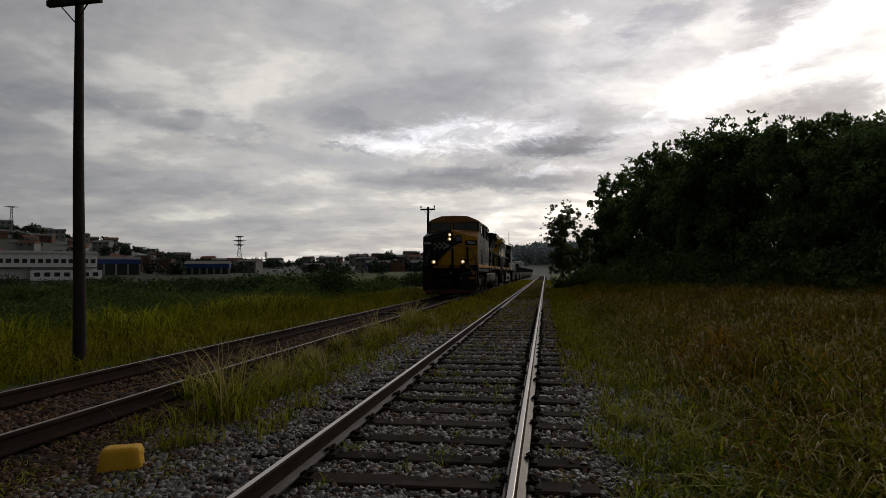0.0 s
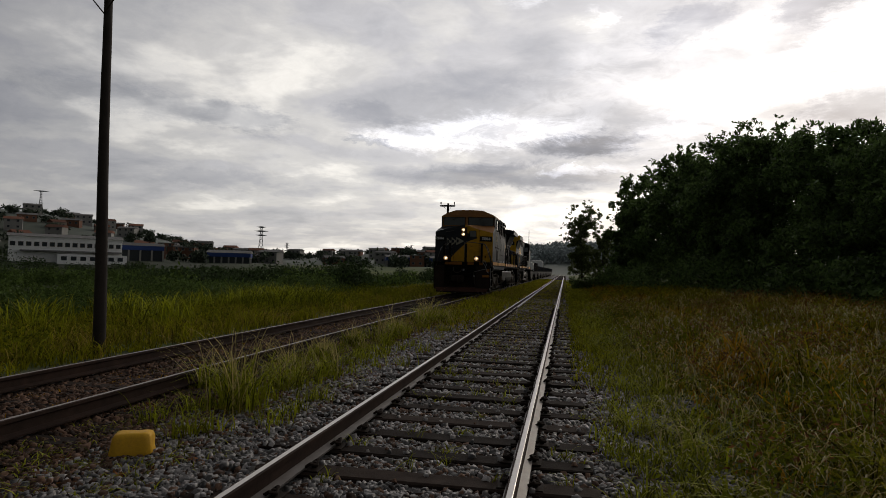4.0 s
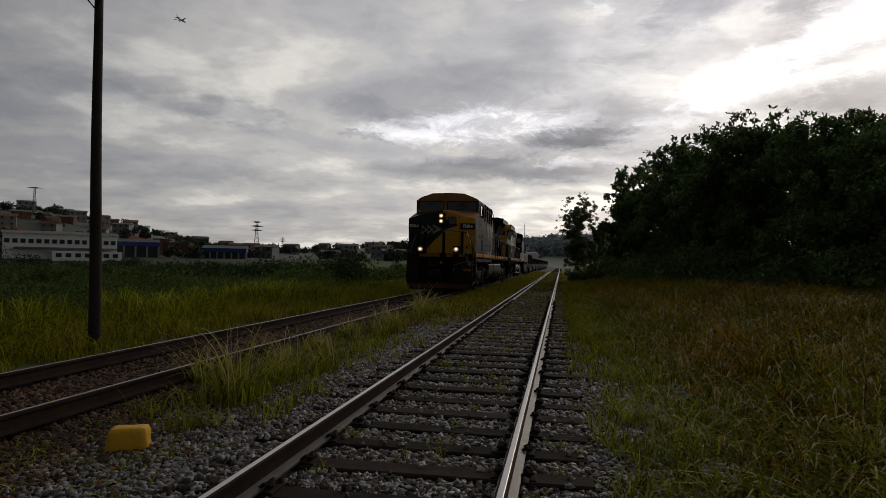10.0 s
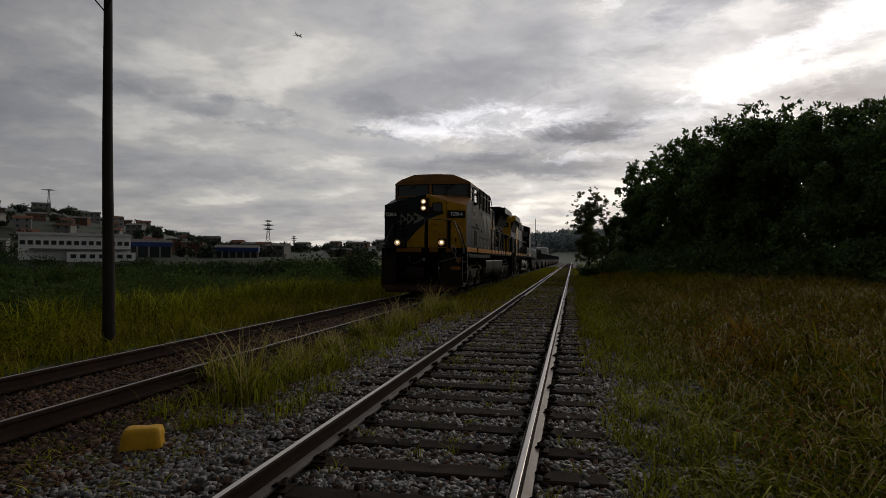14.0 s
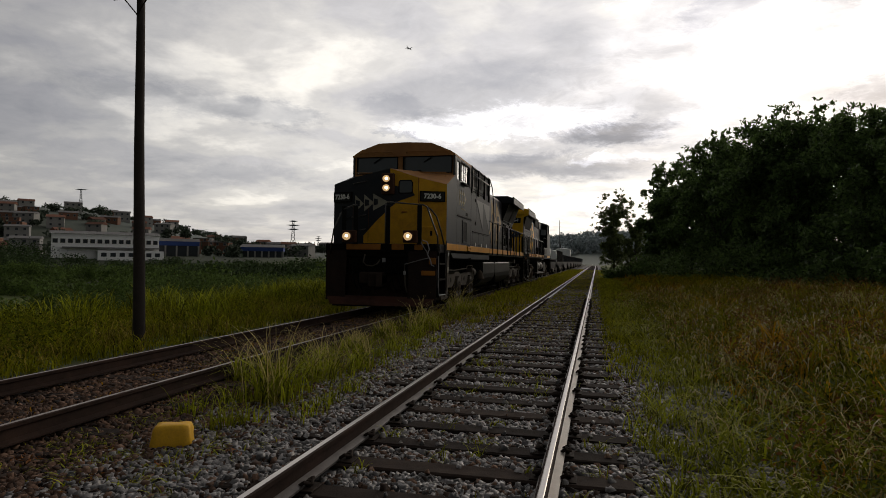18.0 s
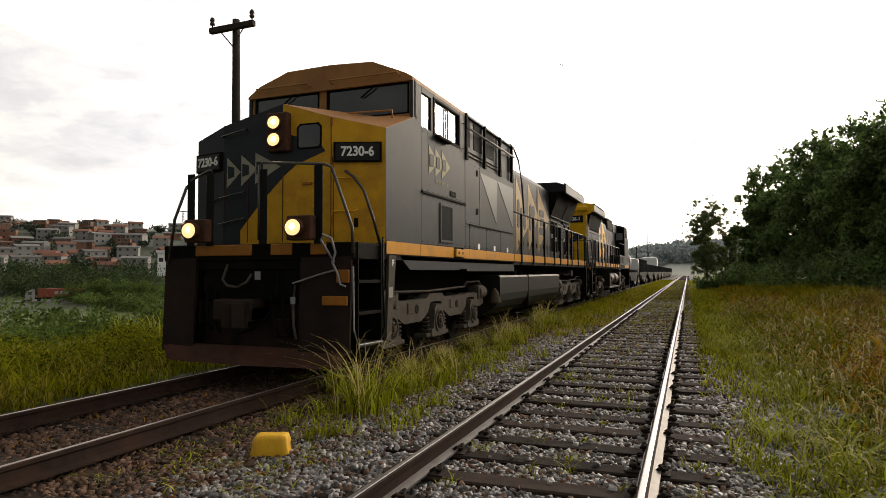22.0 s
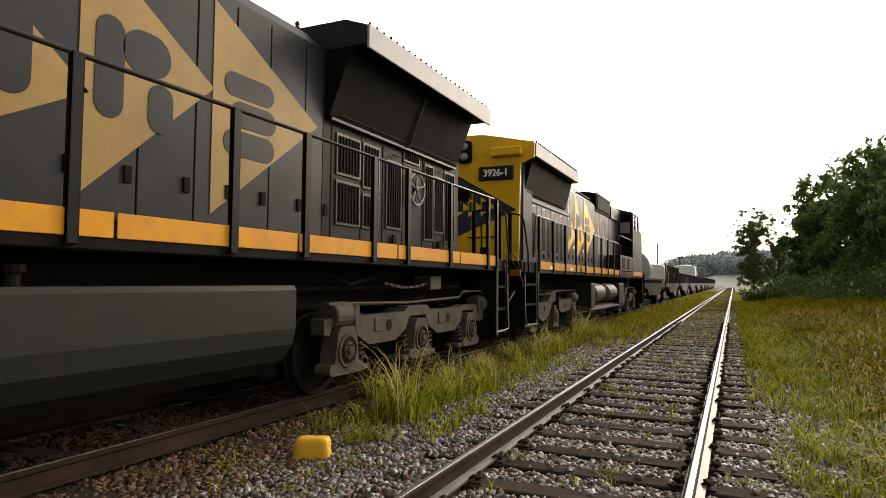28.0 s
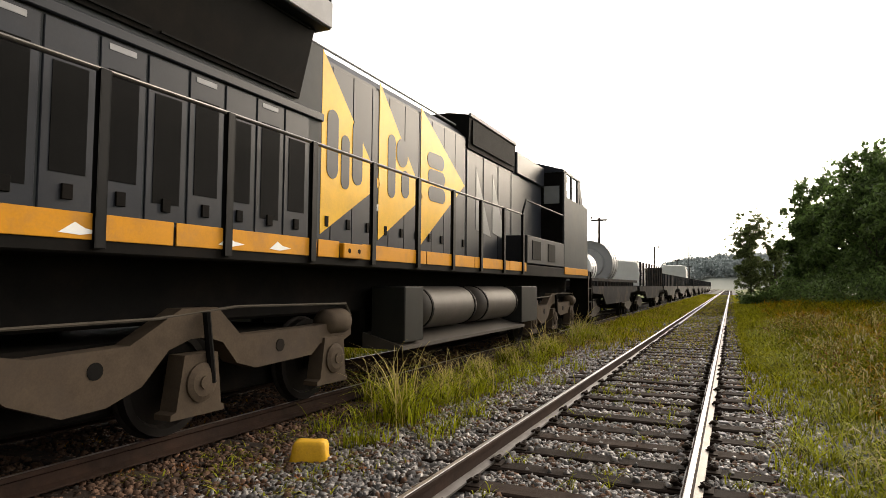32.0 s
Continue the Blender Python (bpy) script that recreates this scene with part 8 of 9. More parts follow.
    part("latch_bar", Shape().tube([(0.0, 1.68, 2.52), (0.7, 1.68, 2.52)], 0.018, 6), M_black, L)
    part("pull_rod", Shape().tube([(0.10, 1.69, 2.55), (0.10, 1.69, 3.6)], 0.010, 5), M_yel_new, L)
    part("roof_box", Shape().box(0.55, 1.25, 1.55, 1.72, 4.45, 4.66, 0.02), M_yel_new, L)
    for z in (2.5, 3.1, 3.7, 4.2):
        part("grab_iron", Shape().tube([(-0.95, 2.0, z), (-1.03, 1.92, z), (-0.80, 1.72, z - 0.03), (-0.66, 1.86, z)], 0.013, 6), M_black, L)
    part("end_grab", Shape().tube([(-0.6, 1.7, 4.88), (-0.5, 1.62, 5.0), (-0.1, 1.62, 5.02), (0.0, 1.7, 4.9)], 0.012, 6), M_yel_new, L)
    part("bevel_side", Shape().prism([(1.1, 1.95), (1.2, 1.95), (1.2, 2.65), (1.1, 2.65)], 1.92, 4.3, "z"), M_grey, L, "grey corner panel")
    part("radiator_body", Shape().prism([(1.15, 1.97), (1.15, 6.7), (-1.15, 6.7), (-1.15, 2.4), (-0.98, 2.02), (-0.36, 1.79), (-0.3, 1.97)], 1.9, 4.4, "z"), M_grey, L, "grey hood end with a bevelled corner")
    part("radiator_roof", Shape().prism([(-1.5, 4.42), (1.5, 4.42), (1.5, 4.75), (0.35, 5.02), (-0.35, 5.02), (-1.5, 4.75)], 1.95, 6.3, "y"), M_darkgrey, L)
    for sx in (-1, 1):
        part("radiator_wing", Shape().prism([(sx * 1.14, 3.62), (sx * 1.18, 3.62), (sx * 1.36, 4.40), (sx * 1.36, 4.44), (sx * 1.14, 4.44)], 2.1, 6.2, "y"), M_black, L, "black overhanging radiator screen")
        for a0, a1 in ((2.2, 4.1), (4.2, 6.1)):
            sl = Shape()
            for k in (0, 8):
                xx, zz = 1.175 + 0.17 * k / 8, 3.66 + 0.72 * k / 8
                sl.box(min(sx * xx, sx * (xx + 0.03)), max(sx * xx, sx * (xx + 0.03)), a0, a1, zz, zz + 0.02)
            part("screen_slats", sl, M_louvre, L)
        part("gutter_edge", Shape().box(min(sx * 1.49, sx * 1.525), max(sx * 1.49, sx * 1.525), 1.8, 6.3, 4.43, 4.74, 0.008), M_alu, L, "pale riveted roof edge")
        rv = Shape()
        for k in range(24):
            rv.lathe([(0.022, 4.75), (0.020, 4.85)], (sx * 1.45, 2.1 + k * 0.185, 0), "z", 6)
        tagged(part("roof_bolts", rv, M_black, L), kind="stuff")
        # louvre doors under the radiator
        y = 2.72
        for k in range(8):
            w = 0.455
            d = seam_panel(L, y, y + w, 1.98, 3.45, sx * 1.165, M_darkgrey, "louvre_door", "dark grey door with louvre", depth=0.03)
            part("louvre", Shape().box(min(sx * 1.165, sx * 1.170), max(sx * 1.165, sx * 1.170), y + 0.08, y + w - 0.08, 2.28 if k % 3 else 2.15, 3.12 if k % 2 else 3.2), M_louvre, d, "black louvre")
            part("door_latch", Shape().box(min(sx * 1.165, sx * 1.185), max(sx * 1.165, sx * 1.185), y + 0.18, y + 0.27, 2.08, 2.20, 0.004), M_black, d)
            part("label_plate", Shape().box(min(sx * 1.165, sx * 1.169), max(sx * 1.165, sx * 1.169), y + 0.08, y + 0.34, 3.36, 3.41), M_alu, d) if k % 2 == 0 else None
            y += w + 0.01
        part("door_rail", Shape().box(min(sx * 1.14, sx * 1.19), max(sx * 1.14, sx * 1.19), 2.7, 6.7, 3.46, 3.56, 0.01), M_darkgrey, L)
    # engine hood
    part("hood_core", Shape().prism([(-0.94, 1.9), (0.94, 1.9), (0.94, 4.42), (0.78, 4.60), (-0.78, 4.60), (-0.94, 4.42)], 6.7, 11.95, "y"), M_darkgrey, L, "dark grey engine hood")
    y = 6.72
    while y < 11.9:
        w = 0.52
        for sx in (-1, 1):
            d = seam_panel(L, y, min(y + w, 11.94), 1.98, 4.38, sx * 0.955, M_darkgrey, "hood_door", "tall dark hood door")
            part("door_latch", Shape().box(min(sx * 0.955, sx * 0.972), max(sx * 0.955, sx * 0.972), y + w - 0.14, y + w - 0.06, 2.2, 2.34, 0.004), M_black, d)
        y += w
    part("roof_rail", Shape().tube([(0.8, 6.8, 4.66), (0.8, 11.8, 4.66)], 0.016, 6), M_alu, L)
    arrows = [((7.0, 2.09, 4.53, 8.54, 2.95), ((7.12, 7.38, 2.85, 3.78), (7.46, 7.66, 2.75, 3.5), (7.74, 8.0, 2.85, 3.78))),
              ((8.48, 2.11, 4.53, 10.0, 2.95), ((8.75, 8.99, 2.8, 3.8), (9.03, 9.4, 3.34, 3.8), (9.2, 9.46, 2.85, 3.3))),
              ((9.9, 2.11, 4.5, 11.86, 3.42), ((10.15, 10.85, 3.53, 3.80), (10.18, 10.9, 3.23, 3.50), (10.2, 10.92, 2.93, 3.20)))]
    for sx in (-1, 1):
        logo_arrows(L, arrows, sx, 0.957, M_yel_new, M_darkgrey)
        for yy, zz in ((8.3, 2.55), (9.75, 2.5)):
            part("label_plate", Shape().box(min(sx * 0.957, sx * 0.962), max(sx * 0.957, sx * 0.962), yy, yy + 0.28, zz, zz + 0.10), M_white, L)
        part("stack_mount", Shape().box(min(sx * 0.94, sx * 0.97), max(sx * 0.94, sx * 0.97), 6.62, 6.7, 1.95, 4.45, 0.01), M_darkgrey, L)
    part("blower_housing", Shape().box(-0.94, 0.94, 11.95, 17.6, 1.9, 4.25, 0.02), M_darkgrey, L)
    part("blower_top", Shape().prism([(-0.98, 4.22), (0.98, 4.22), (1.0, 4.9), (0.6, 4.98), (-0.6, 4.98), (-1.0, 4.9)], 12.0, 15.0, "y"), M_black, L, "tall black blower box with alloy roof edge")
    for sx in (-1, 1):
        part("blower_grille", Shape().box(min(sx * 1.0, sx * 1.015), max(sx * 1.0, sx * 1.015), 12.15, 14.85, 4.32, 4.82, 0.004), M_louvre, L)
        part("blower_edge", Shape().box(min(sx * 0.99, sx * 1.03), max(sx * 0.99, sx * 1.03), 12.0, 15.0, 4.86, 4.94, 0.008), M_alu, L)
        for a0, a1 in ((12.0, 12.9), (12.95, 13.85), (13.9, 14.8), (14.85, 15.6)):
            seam_panel(L, a0, a1, 1.98, 4.2, sx * 0.955, M_darkgrey, "hood_door", "dark grey hood door")
        for a0 in (12.5, 13.5):
            part("paint_field", tri([(a0, 3.9), (a0 + 0.9, 2.5), (a0, 2.6)], sx * 0.957 if sx > 0 else -0.962, 0.005), mat("mid_grey_paint", (0.15, 0.155, 0.16), 0.45, vary=0.1, bump=0.04), L, "mid-grey painted arrow")
        part("aux_cabinet", Shape().box(min(sx * 0.94, sx * 1.02), max(sx * 0.94, sx * 1.02), 15.1, 17.6, 4.2, 4.75, 0.02), M_darkgrey, L)
        bx = part("battery_box", Shape().box(min(sx * 0.95, sx * 1.5), max(sx * 0.95, sx * 1.5), 14.2, 17.7, 1.95, 2.6, 0.015), M_hood, L, "weathered ribbed battery box")
        for a0 in (14.6, 16.0):
            part("box_vent", Shape().box(min(sx * 1.5, sx * 1.512), max(sx * 1.5, sx * 1.512), a0, a0 + 0.7, 2.05, 2.5, 0.004), M_black, bx)
        # cab
        X = sx * 1.5
        cs = Shape()
        for b in ((17.75, 20.9, 1.95, 3.95), (17.75, 18.05, 3.95, 4.68), (18.65, 18.75, 3.95, 4.68), (19.45, 19.7, 3.95, 4.68)):
            cs.box(min(X, X - sx * 0.05), max(X, X - sx * 0.05), *b, 0.006)
        part("cab_side", cs, M_grey, L, "light grey cab side")
        for a0, a1 in ((18.05, 18.65), (18.75, 19.45)):
            part("side_window", Shape().box(X - sx * 0.03 - 0.003, X - sx * 0.03 + 0.003, a0, a1, 3.95, 4.62), M_glass, L, "cab side window glass")
        handrail(L, sx, 2.0, 13.9, [2.1 + 1.3 * k for k in range(10)], down1=False)
        part("handrail", Shape().tube([(sx * 1.47, 13.9, 3.04), (sx * 1.47, 14.2, 3.4), (sx * 1.47, 17.7, 3.4)], 0.02, 8), M_handrail, L, smooth=True)
        part("stripe_end", Shape().box(min(X, X + sx * 0.012), max(X, X + sx * 0.012), 17.75, 20.9, 1.76, 1.955, 0.004), M_stripe, L)
        for a0, a1 in ((2.05, 4.1), (4.12, 6.1), (6.12, 6.55), (7.05, 8.9), (8.92, 10.9), (10.92, 12.9), (12.92, 14.1)):
            part("stripe", Shape().box(min(X, X + sx * 0.012), max(X, X + sx * 0.012), a0 + 0.005, a1 - 0.005, 1.76, 1.955, 0.004), M_stripe, L, "orange-yellow sill stripe, chipped")
        jp = part("jacking_pad", Shape().box(min(X - sx * 0.05, X + sx * 0.05), max(X - sx * 0.05, X + sx * 0.05), 6.58, 7.02, 1.76, 1.94, 0.01), M_stripe, L, "yellow jacking pad with two holes")
        for yy in (6.7, 6.92):
            part("pad_hole", Shape().lathe([(0.03, X + sx * 0.05), (0.03, X + sx * 0.053)], (0, yy, 1.85), "x", 10), M_black, jp)
        for c0 in (3.1, 4.6, 5.3):
            part("paint_chip", tri([(c0, 1.80), (c0 + 0.16, 1.79), (c0 + 0.34, 1.82), (c0 + 0.2, 1.84), (c0 + 0.12, 1.88)], X + sx * 0.012 if sx > 0 else X - 0.016, 0.003), M_white, L, "pale paint chip")
        steps(L, sx, 20.9, 21.4, (0.48, 0.92, 1.36))
    part("cab_back", Shape().box(-1.46, 1.46, 17.72, 17.78, 1.95, 4.66, 0.01), M_black, L, "black cab rear wall")
    part("cab_window", Shape().box(0.98, 1.38, 17.70, 17.72, 3.75, 4.25), M_lampoff, L, "rear cab window")
    part("cab_floor", Shape().box(-1.44, 1.44, 17.8, 20.8, 1.9, 3.6), M_interior, L)
    part("cab_roof", Shape().prism([(-1.5, 4.64), (1.5, 4.64), (1.5, 4.7), (0.8, 4.92), (-0.8, 4.92), (-1.5, 4.7)], 17.7, 19.9, "y"), M_darkgrey, L)
    part("cab_front", Shape().prism([(19.7, 4.66), (19.85, 4.66), (20.25, 4.02), (20.9, 3.9), (20.98, 3.6), (20.98, 1.95), (20.8, 1.95), (20.8, 3.6), (19.9, 3.9)], -1.48, 1.48, "x"), M_grey, L, "grey short nose")
    part("aerial", Shape().tube([(0.3, 18.6, 4.9), (0.3, 18.6, 5.3)], 0.01, 5), M_black, L)
    # tanks and cabinets under the frame
    for sx in (-1, 1):
        for a0, a1 in ((8.95, 11.25), (11.4, 13.7)):
            tk = part("air_tank", Shape().lathe([(0.08, a0), (0.26, a0 + 0.05), (0.34, a0 + 0.16), (0.345, a0 + 0.3), (0.345, a1 - 0.3), (0.34, a1 - 0.16), (0.26, a1 - 0.05), (0.08, a1)], (sx * 1.15, 0, 1.08), "y", 22), M_tank2, L, "dusty cylindrical air tank", smooth=True)
            for yy in (a0 + 0.25, a1 - 0.25):
                part("tank_band", Shape().lathe([(0.352, yy - 0.03), (0.356, yy - 0.03), (0.356, yy + 0.03), (0.352, yy + 0.03)], (sx * 1.15, 0, 1.08), "y", 22), M_black, tk)
        part("end_cabinet", Shape().box(min(sx * 1.0, sx * 1.5), max(sx * 1.0, sx * 1.5), 8.25, 8.85, 0.62, 1.42, 0.015), M_tank, L, "grey end cabinet")
        part("end_cabinet", Shape().box(min(sx * 1.0, sx * 1.5), max(sx * 1.0, sx * 1.5), 13.8, 15.0, 0.62, 1.42, 0.015), M_tank, L, "grey end cabinet")
        part("tank_shelf", Shape().prism([(sx * 0.9, 0.52), (sx * 1.5, 0.52), (sx * 1.5, 0.57), (sx * 0.9, 0.75)], 8.2, 14.0, "y"), M_tank2, L)
    part("fuel_tank", Shape().box(-0.85, 0.85, 8.3, 14.9, 0.5, 1.2, 0.05), M_black, L)
    truck_b(L, (2.58, 4.70, 6.86))
    truck_b(L, (15.6, 17.65, 19.7))
    coupler(L, 21.7, 1)
    widen(L)
    return L


def bogie(W, y):
    for sx in (-1, 1):
        part("bogie_frame", Shape().prism([(y - 1.15, 0.62), (y - 0.7, 0.66), (y - 0.35, 0.86), (y + 0.35, 0.86), (y + 0.7, 0.66), (y + 1.15, 0.62), (y + 1.15, 0.48), (y + 0.7, 0.42), (y + 0.4, 0.30), (y - 0.4, 0.30), (y - 0.7, 0.42), (y - 1.15, 0.48)], min(sx * 1.05, sx * 1.2), max(sx * 1.05, sx * 1.2), "x"), M_truck, W)
    for d in (-0.88, 0.88):
        wheelset(W, y + d, 0.42)


def build_wagon(kind, label, length):
    W = thing("freight_wagon", label, "freight wagon", group="wagons of the train")
    part("centre_sill", Shape().box(-0.3, 0.3, 0.2, length - 0.2, 0.85, 1.25, 0.02), M_black, W)
    pale = mat("pale_grey_wagon_paint", (0.06, 0.06, 0.058), 0.8, spec=0.04, vary=0.15, dirt=(0.18, 0.14, 0.11), dirt_amt=0.5)
    body = mat("dark_wagon_steel", (0.022, 0.022, 0.023), 0.8, spec=0.04, vary=0.25, dirt=(0.11, 0.075, 0.055), dirt_amt=0.5)
    blue = mat("grey_blue_wagon_paint", (0.024, 0.028, 0.033), 0.8, spec=0.04, vary=0.15, dirt=(0.11, 0.09, 0.07), dirt_amt=0.4)
    part("deck", Shape().box(-1.4, 1.4, 0.3, length - 0.3, 1.28, 1.42, 0.015), body, W)
    for sx in (-1, 1):
        part("side_sill", Shape().prism([(0.3, 1.42), (length - 0.3, 1.42), (length - 0.3, 1.18), (length - 2.6, 1.12), (length - 3.4, 0.72), (3.4, 0.72), (2.6, 1.12), (0.3, 1.18)], min(sx * 1.38, sx * 1.42), max(sx * 1.38, sx * 1.42), "x"), body if kind != "box" else pale, W)
    if kind == "coil":
        for k in range(16):
            part("cradle_rib", Shape().box(-1.42, 1.42, 0.9 + k * 0.66, 1.0 + k * 0.66, 1.42, 1.62, 0.01), body, W)
        for sx in (-1, 1):
            part("top_rail", Shape().box(min(sx * 1.34, sx * 1.44), max(sx * 1.34, sx * 1.44), 0.4, length - 0.4, 1.60, 1.72, 0.01), body, W)
    if kind == "stake":
        for k in range(9):
            for sx in (-1, 1):
                part("stake", Shape().box(sx * 1.36 - 0.05, sx * 1.36 + 0.05, 1.0 + k * (length - 2) / 8 - 0.06, 1.0 + k * (length - 2) / 8 + 0.06, 1.40, 2.75, 0.01), body, W)
        part("end_wall", Shape().box(-1.4, 1.4, length - 0.5, length - 0.4, 1.42, 2.7, 0.01), body, W)
    if kind == "box":
        part("gondola_wall", Shape().box(-1.38, 1.38, 0.5, length - 0.5, 1.42, 2.35, 0.02), blue, W, "grey-blue gondola side")
        for k in range(10):
            for sx in (-1, 1):
                part("wall_rib", Shape().box(min(sx * 1.38, sx * 1.44), max(sx * 1.38, sx * 1.44), 0.8 + k * (length - 1.6) / 9 - 0.05, 0.8 + k * (length - 1.6) / 9 + 0.05, 1.42, 2.33, 0.01), blue, W)
    bogie(W, 2.0)
    bogie(W, length - 2.0)
    coupler(W, 0.1, -1)
    return W


def steel_coil(r, w, label, material, rings=5):
    """A wound coil lying with its axis along the wagon."""
    C = thing("steel_coil", label, "steel coil", group="coils on the wagon")
    prof = [(0.26, 0.0)]
    for k in range(rings):
        r0 = 0.26 + (r - 0.26) * k / rings
        r1 = 0.26 + (r - 0.26) * (k + 0.92) / rings
        d = 0.14 * (k % 2)
        prof += [(r0, d), (r1, d)]
    prof += [(r, 0.02), (r, w - 0.02), (r - 0.03, w), (0.26, w)]
    part("winding", Shape().lathe(prof, (0, 0, r), "y", 40), material, C)
    for yy in (w * 0.3, w * 0.7):
        part("strap", Shape().lathe([(r + 0.004, yy - 0.03), (r + 0.008, yy - 0.03), (r + 0.008, yy + 0.03), (r + 0.004, yy + 0.03)], (0, 0, r), "y", 40), M_black, C)
    return C


M_coil = mat("bright_steel_coil", (0.80, 0.81, 0.82), 0.35, metal=0.2, vary=0.1, scale=3)
M_coilgrey = mat("dull_steel_coil_wrap", (0.36, 0.37, 0.38), 0.5, metal=0.3, vary=0.12, scale=3)
M_tarp = mat("white_tarpaulin", (0.85, 0.85, 0.83), 0.7, vary=0.08, scale=2, bump=0.4, dist=0.05)


def build_tarp_load():
    T = thing("tarped_load", "white tarpaulin over a boxy load on the wagon", "tarpaulin load")
    s = Shape()
    n = 14
    rows = []
    for k in range(n + 1):
        y = 3.4 * k / n
        top = 1.35 + 0.06 * math.sin(k * 1.3)
        rows.append([(-1.3, y, 0.02), (-1.32 + 0.03 * math.sin(k * 2.1), y, 0.7), (-1.2, y, top - 0.08), (-0.5, y, top), (0.5, y, top + 0.03 * math.sin(k)), (1.2, y, top - 0.08), (1.32 + 0.03 * math.sin(k * 1.7), y, 0.7), (1.3, y, 0.02)])
    vs = [p for r in rows for p in r]
    fs = [(i * 8 + j, i * 8 + j + 1, (i + 1) * 8 + j + 1, (i + 1) * 8 + j) for i in range(n) for j in range(7)]
    fs += [tuple(range(8)), tuple(range(n * 8 + 7, n * 8 - 1, -1))] + [(i * 8, (i + 1) * 8, (i + 1) * 8 + 7, i * 8 + 7) for i in range(n)]
    part("tarpaulin", s.add(vs, fs), M_tarp, T)
    for y in (0.8, 1.7, 2.6):
        part("rope", Shape().tube([(-1.36, y, 0.05), (-1.34, y, 0.8), (-1.2, y, 1.36), (0, y, 1.46), (1.2, y, 1.36), (1.36, y, 0.8), (1.36, y, 0.05)], 0.012, 5), M_black, T)
    return T


TRAIN = []       # (thing, place behind the front, x, z)
TRAIN.append((build_loco_one(), 0.0, 0, 0))
TRAIN.append((build_loco_two(), 22.5, 0, 0))
TRAIN.append((build_wagon("coil", "low dark coil wagon behind the locomotives", 12.6), 44.4, 0, 0))
TRAIN.append((steel_coil(0.62, 1.1, "small bright steel coil on the wagon", M_coil, 3), 46.3, 0, 1.42))
TRAIN.append((steel_coil(0.72, 1.2, "bright ringed steel coil on the wagon", M_coil), 48.4, 0, 1.42))
TRAIN.append((steel_coil(1.02, 1.5, "large dull grey wrapped steel coil on the wagon", M_coilgrey, 2), 51.6, 0, 1.42))
TRAIN.append((build_wagon("stake", "dark steel stake wagon in the train", 13.0), 57.4, 0, 0))
TRAIN.append((build_tarp_load(), 58.2, 0, 1.42))
for k in range(9):
    TRAIN.append((build_wagon("box", "grey-blue gondola wagon in the train", 13.2), 70.8 + 13.5 * k, 0, 0))
tarp2 = build_tarp_load()
TRAIN.append((tarp2, 98.0, 0, 2.35))



def to_true_size(obs):
    """Brings the train to its true size; each mesh is scaled once."""
    m, done = Matrix.Scale(TRAIN_SCALE, 4), set()
    for top in obs:
        for ob in top.children_recursive:
            ob.matrix_basis.translation = ob.matrix_basis.translation * TRAIN_SCALE
            if ob.data.name not in done:
                done.add(ob.data.name)
                ob.data.transform(m)


to_true_size([t[0] for t in TRAIN])

# ---- what moves ----
TRAIN_TIMES = [
    (0.0, 36.00),
    (0.5, 35.79),
    (1.0, 35.60),
    (1.5, 35.38),
    (2.0, 35.12),
    (2.5, 34.85),
    (3.0, 34.60),
    (3.5, 34.34),
    (5.5, 33.12),
    (6.0, 32.70),
    (6.5, 32.16),
    (7.0, 31.62),
    (7.5, 31.11),
    (8.0, 30.66),
    (8.5, 30.26),
    (9.0, 29.79),
    (9.5, 29.27),
    (10.0, 28.69),
    (10.5, 28.04),
    (11.0, 27.34),
    (11.5, 26.60),
    (12.0, 25.81),
    (12.5, 25.08),
    (13.0, 24.39),
    (13.5, 23.67),
    (14.0, 22.88),
    (14.5, 22.03),
    (16.5, 18.41),
    (17.0, 17.45),
    (17.5, 16.45),
    (18.0, 15.46),
    (18.5, 14.45),
    (19.0, 13.40),
    (19.5, 12.32),
    (20.0, 11.21),
    (20.5, 10.08),
    (21.0, 9.01),
    (21.5, 7.81),
    (22.0, 6.59),
    (22.5, 5.36),
    (23.0, 4.07),
    (23.5, 2.93),
    (24.0, 1.63),
    (24.5, 0.28),
    (25.0, -1.13),
    (25.5, -2.52),
    (27.5, -8.01),
    (28.0, -9.44),
    (28.5, -10.83),
    (29.0, -12.32),
    (29.5, -13.87),
    (30.0, -15.41),
    (30.5, -16.97),
    (31.0, -18.44),
    (31.5, -19.98),
    (32.0, -21.60),
]


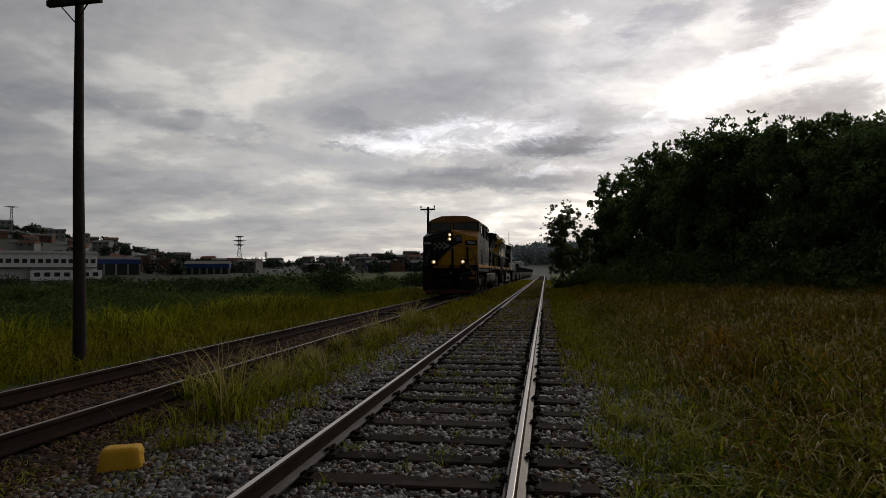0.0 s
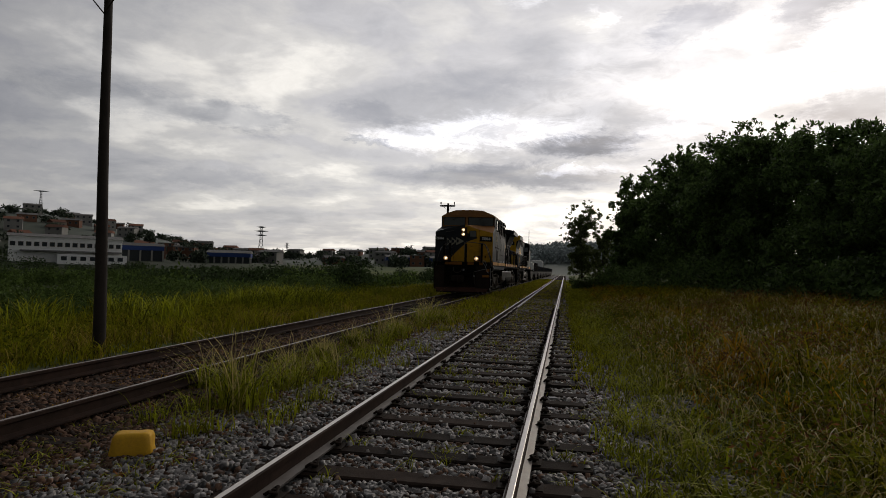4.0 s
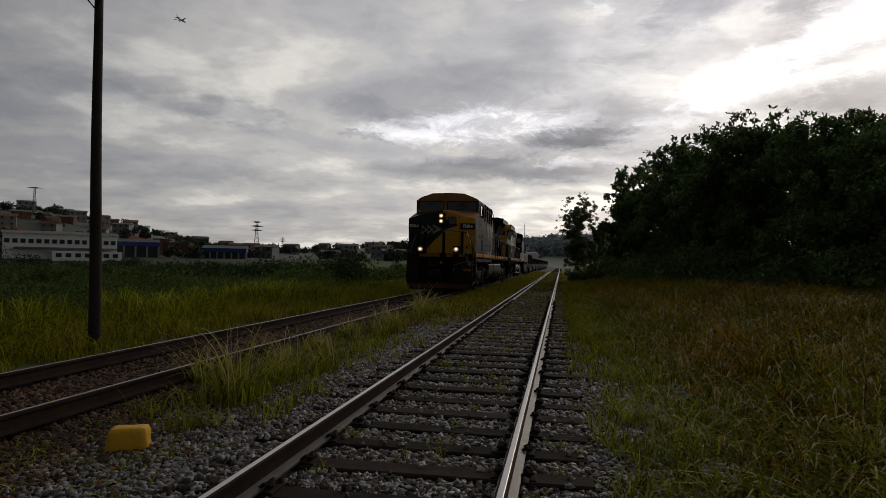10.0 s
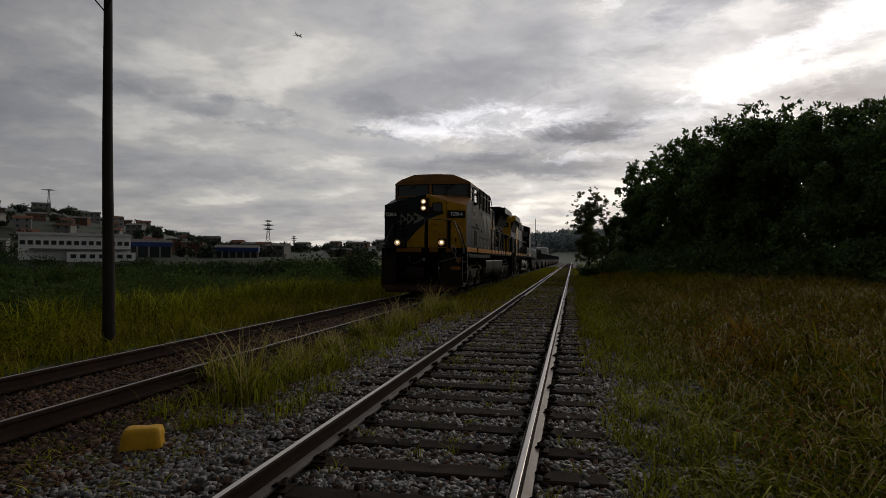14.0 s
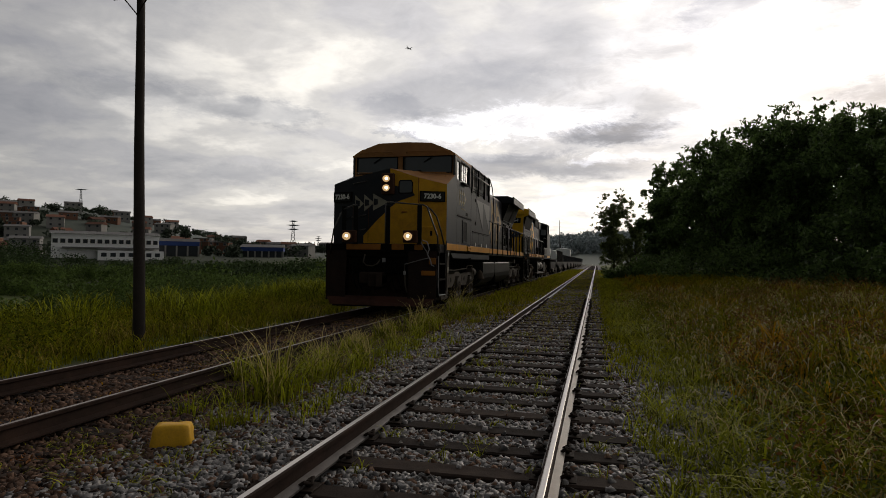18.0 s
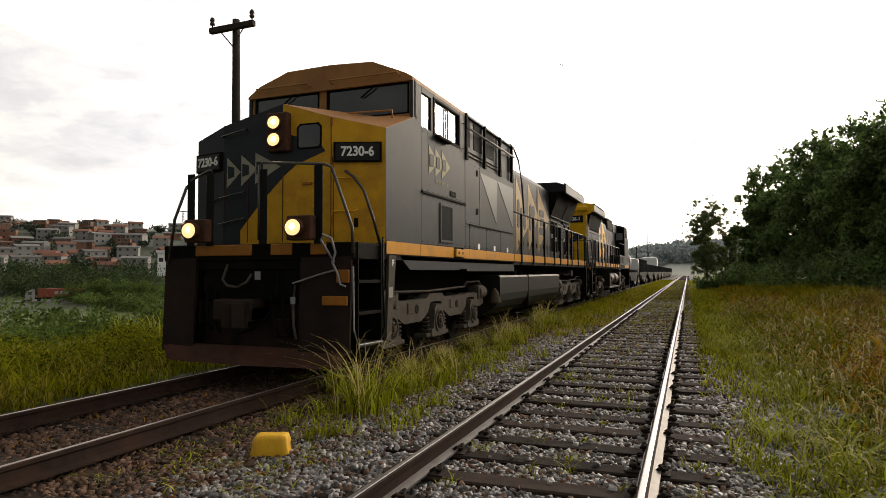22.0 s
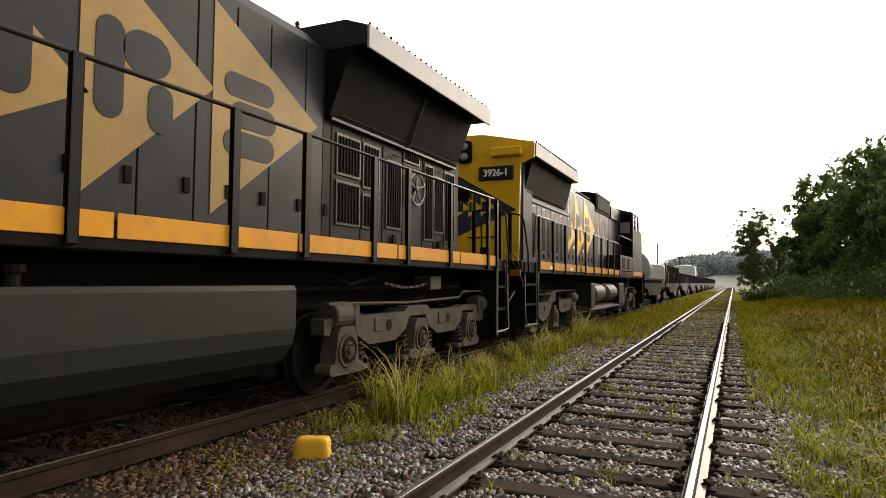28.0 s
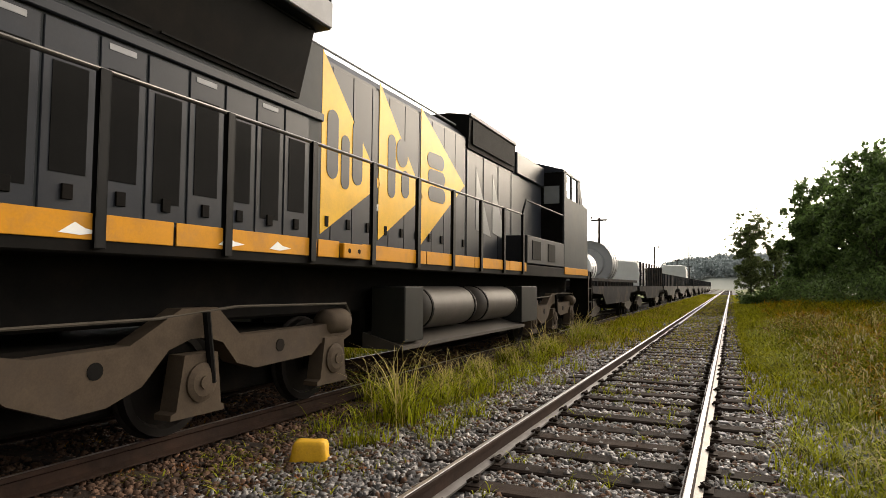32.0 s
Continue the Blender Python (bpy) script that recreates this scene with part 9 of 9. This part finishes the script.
def motions():
    ts, ss = [r[0] for r in TRAIN_TIMES], [r[1] for r in TRAIN_TIMES]
    for ob, y0, x, z in TRAIN:
        walk(ob, [(t, pose(TC + x, s + y0 * TRAIN_SCALE, TZ + z * TRAIN_SCALE)) for t, s in TRAIN_TIMES])
    for_lorry = ((0.0, 24.0), (10.0, 28.0), (17.0, 33.5), (19.0, 40.8), (20.0, 45.0), (21.0, 49.4), (22.0, 53.8), (22.6, 56.6), (23.0, 58.4), (25.0, 67.5), (28.0, 80.0), (32.0, 95.0))
    rows = []
    for t, az in for_lorry:
        x, y = polar(az, 171.5)
        rows.append((t, pose(x, y, float(ground_z(x, y)) + 0.13, 0, 0, az)))
    walk(LORRY, rows)
    flight = ((0.0, 56.8, 18.55, 1050), (3.0, 49.2, 18.75, 1230), (6.0, 42.7, 18.95, 1430), (9.0, 35.6, 19.2, 1680), (11.0, 31.3, 19.28, 1850), (13.0, 26.75, 19.15, 2040), (17.0, 18.65, 18.6, 2480),
              (19.0, 15.35, 18.42, 2750), (21.0, 12.05, 18.2, 3050), (23.0, 8.85, 17.8, 3400), (26.0, 4.7, 17.2, 3900), (32.0, -1.8, 16.4, 4800))
    pts = [(t, Vector((-d * math.sin(radians(a)) * math.cos(radians(e)), d * math.cos(radians(a)) * math.cos(radians(e)), d * math.sin(radians(e))))) for t, a, e, d in flight]
    rows = []
    for k, (t, p) in enumerate(pts):
        v = pts[min(k + 1, len(pts) - 1)][1] - pts[max(k - 1, 0)][1]
        rows.append((t, Matrix.Translation(p) @ pose(0, 0, 0, 0, 0, math.degrees(math.atan2(-v.y, -v.x)))))
    walk(AIRCRAFT, rows)
    fine_t = np.linspace(0, 32, 641)
    fine_s = np.interp(fine_t, ts, ss)
    for ob, y, r in WHEELSETS:
        y, r = y * TRAIN_SCALE, r * TRAIN_SCALE
        rows, last = [], None
        for t, s in zip(fine_t, fine_s):
            a = math.degrees((ss[0] - s) / r)
            if last is None or a - last > 62 or t == 32.0:
                rows.append((float(t), pose(0, y, r, -a, 0, 0)))
                last = a
        walk(ob, rows)


motions()
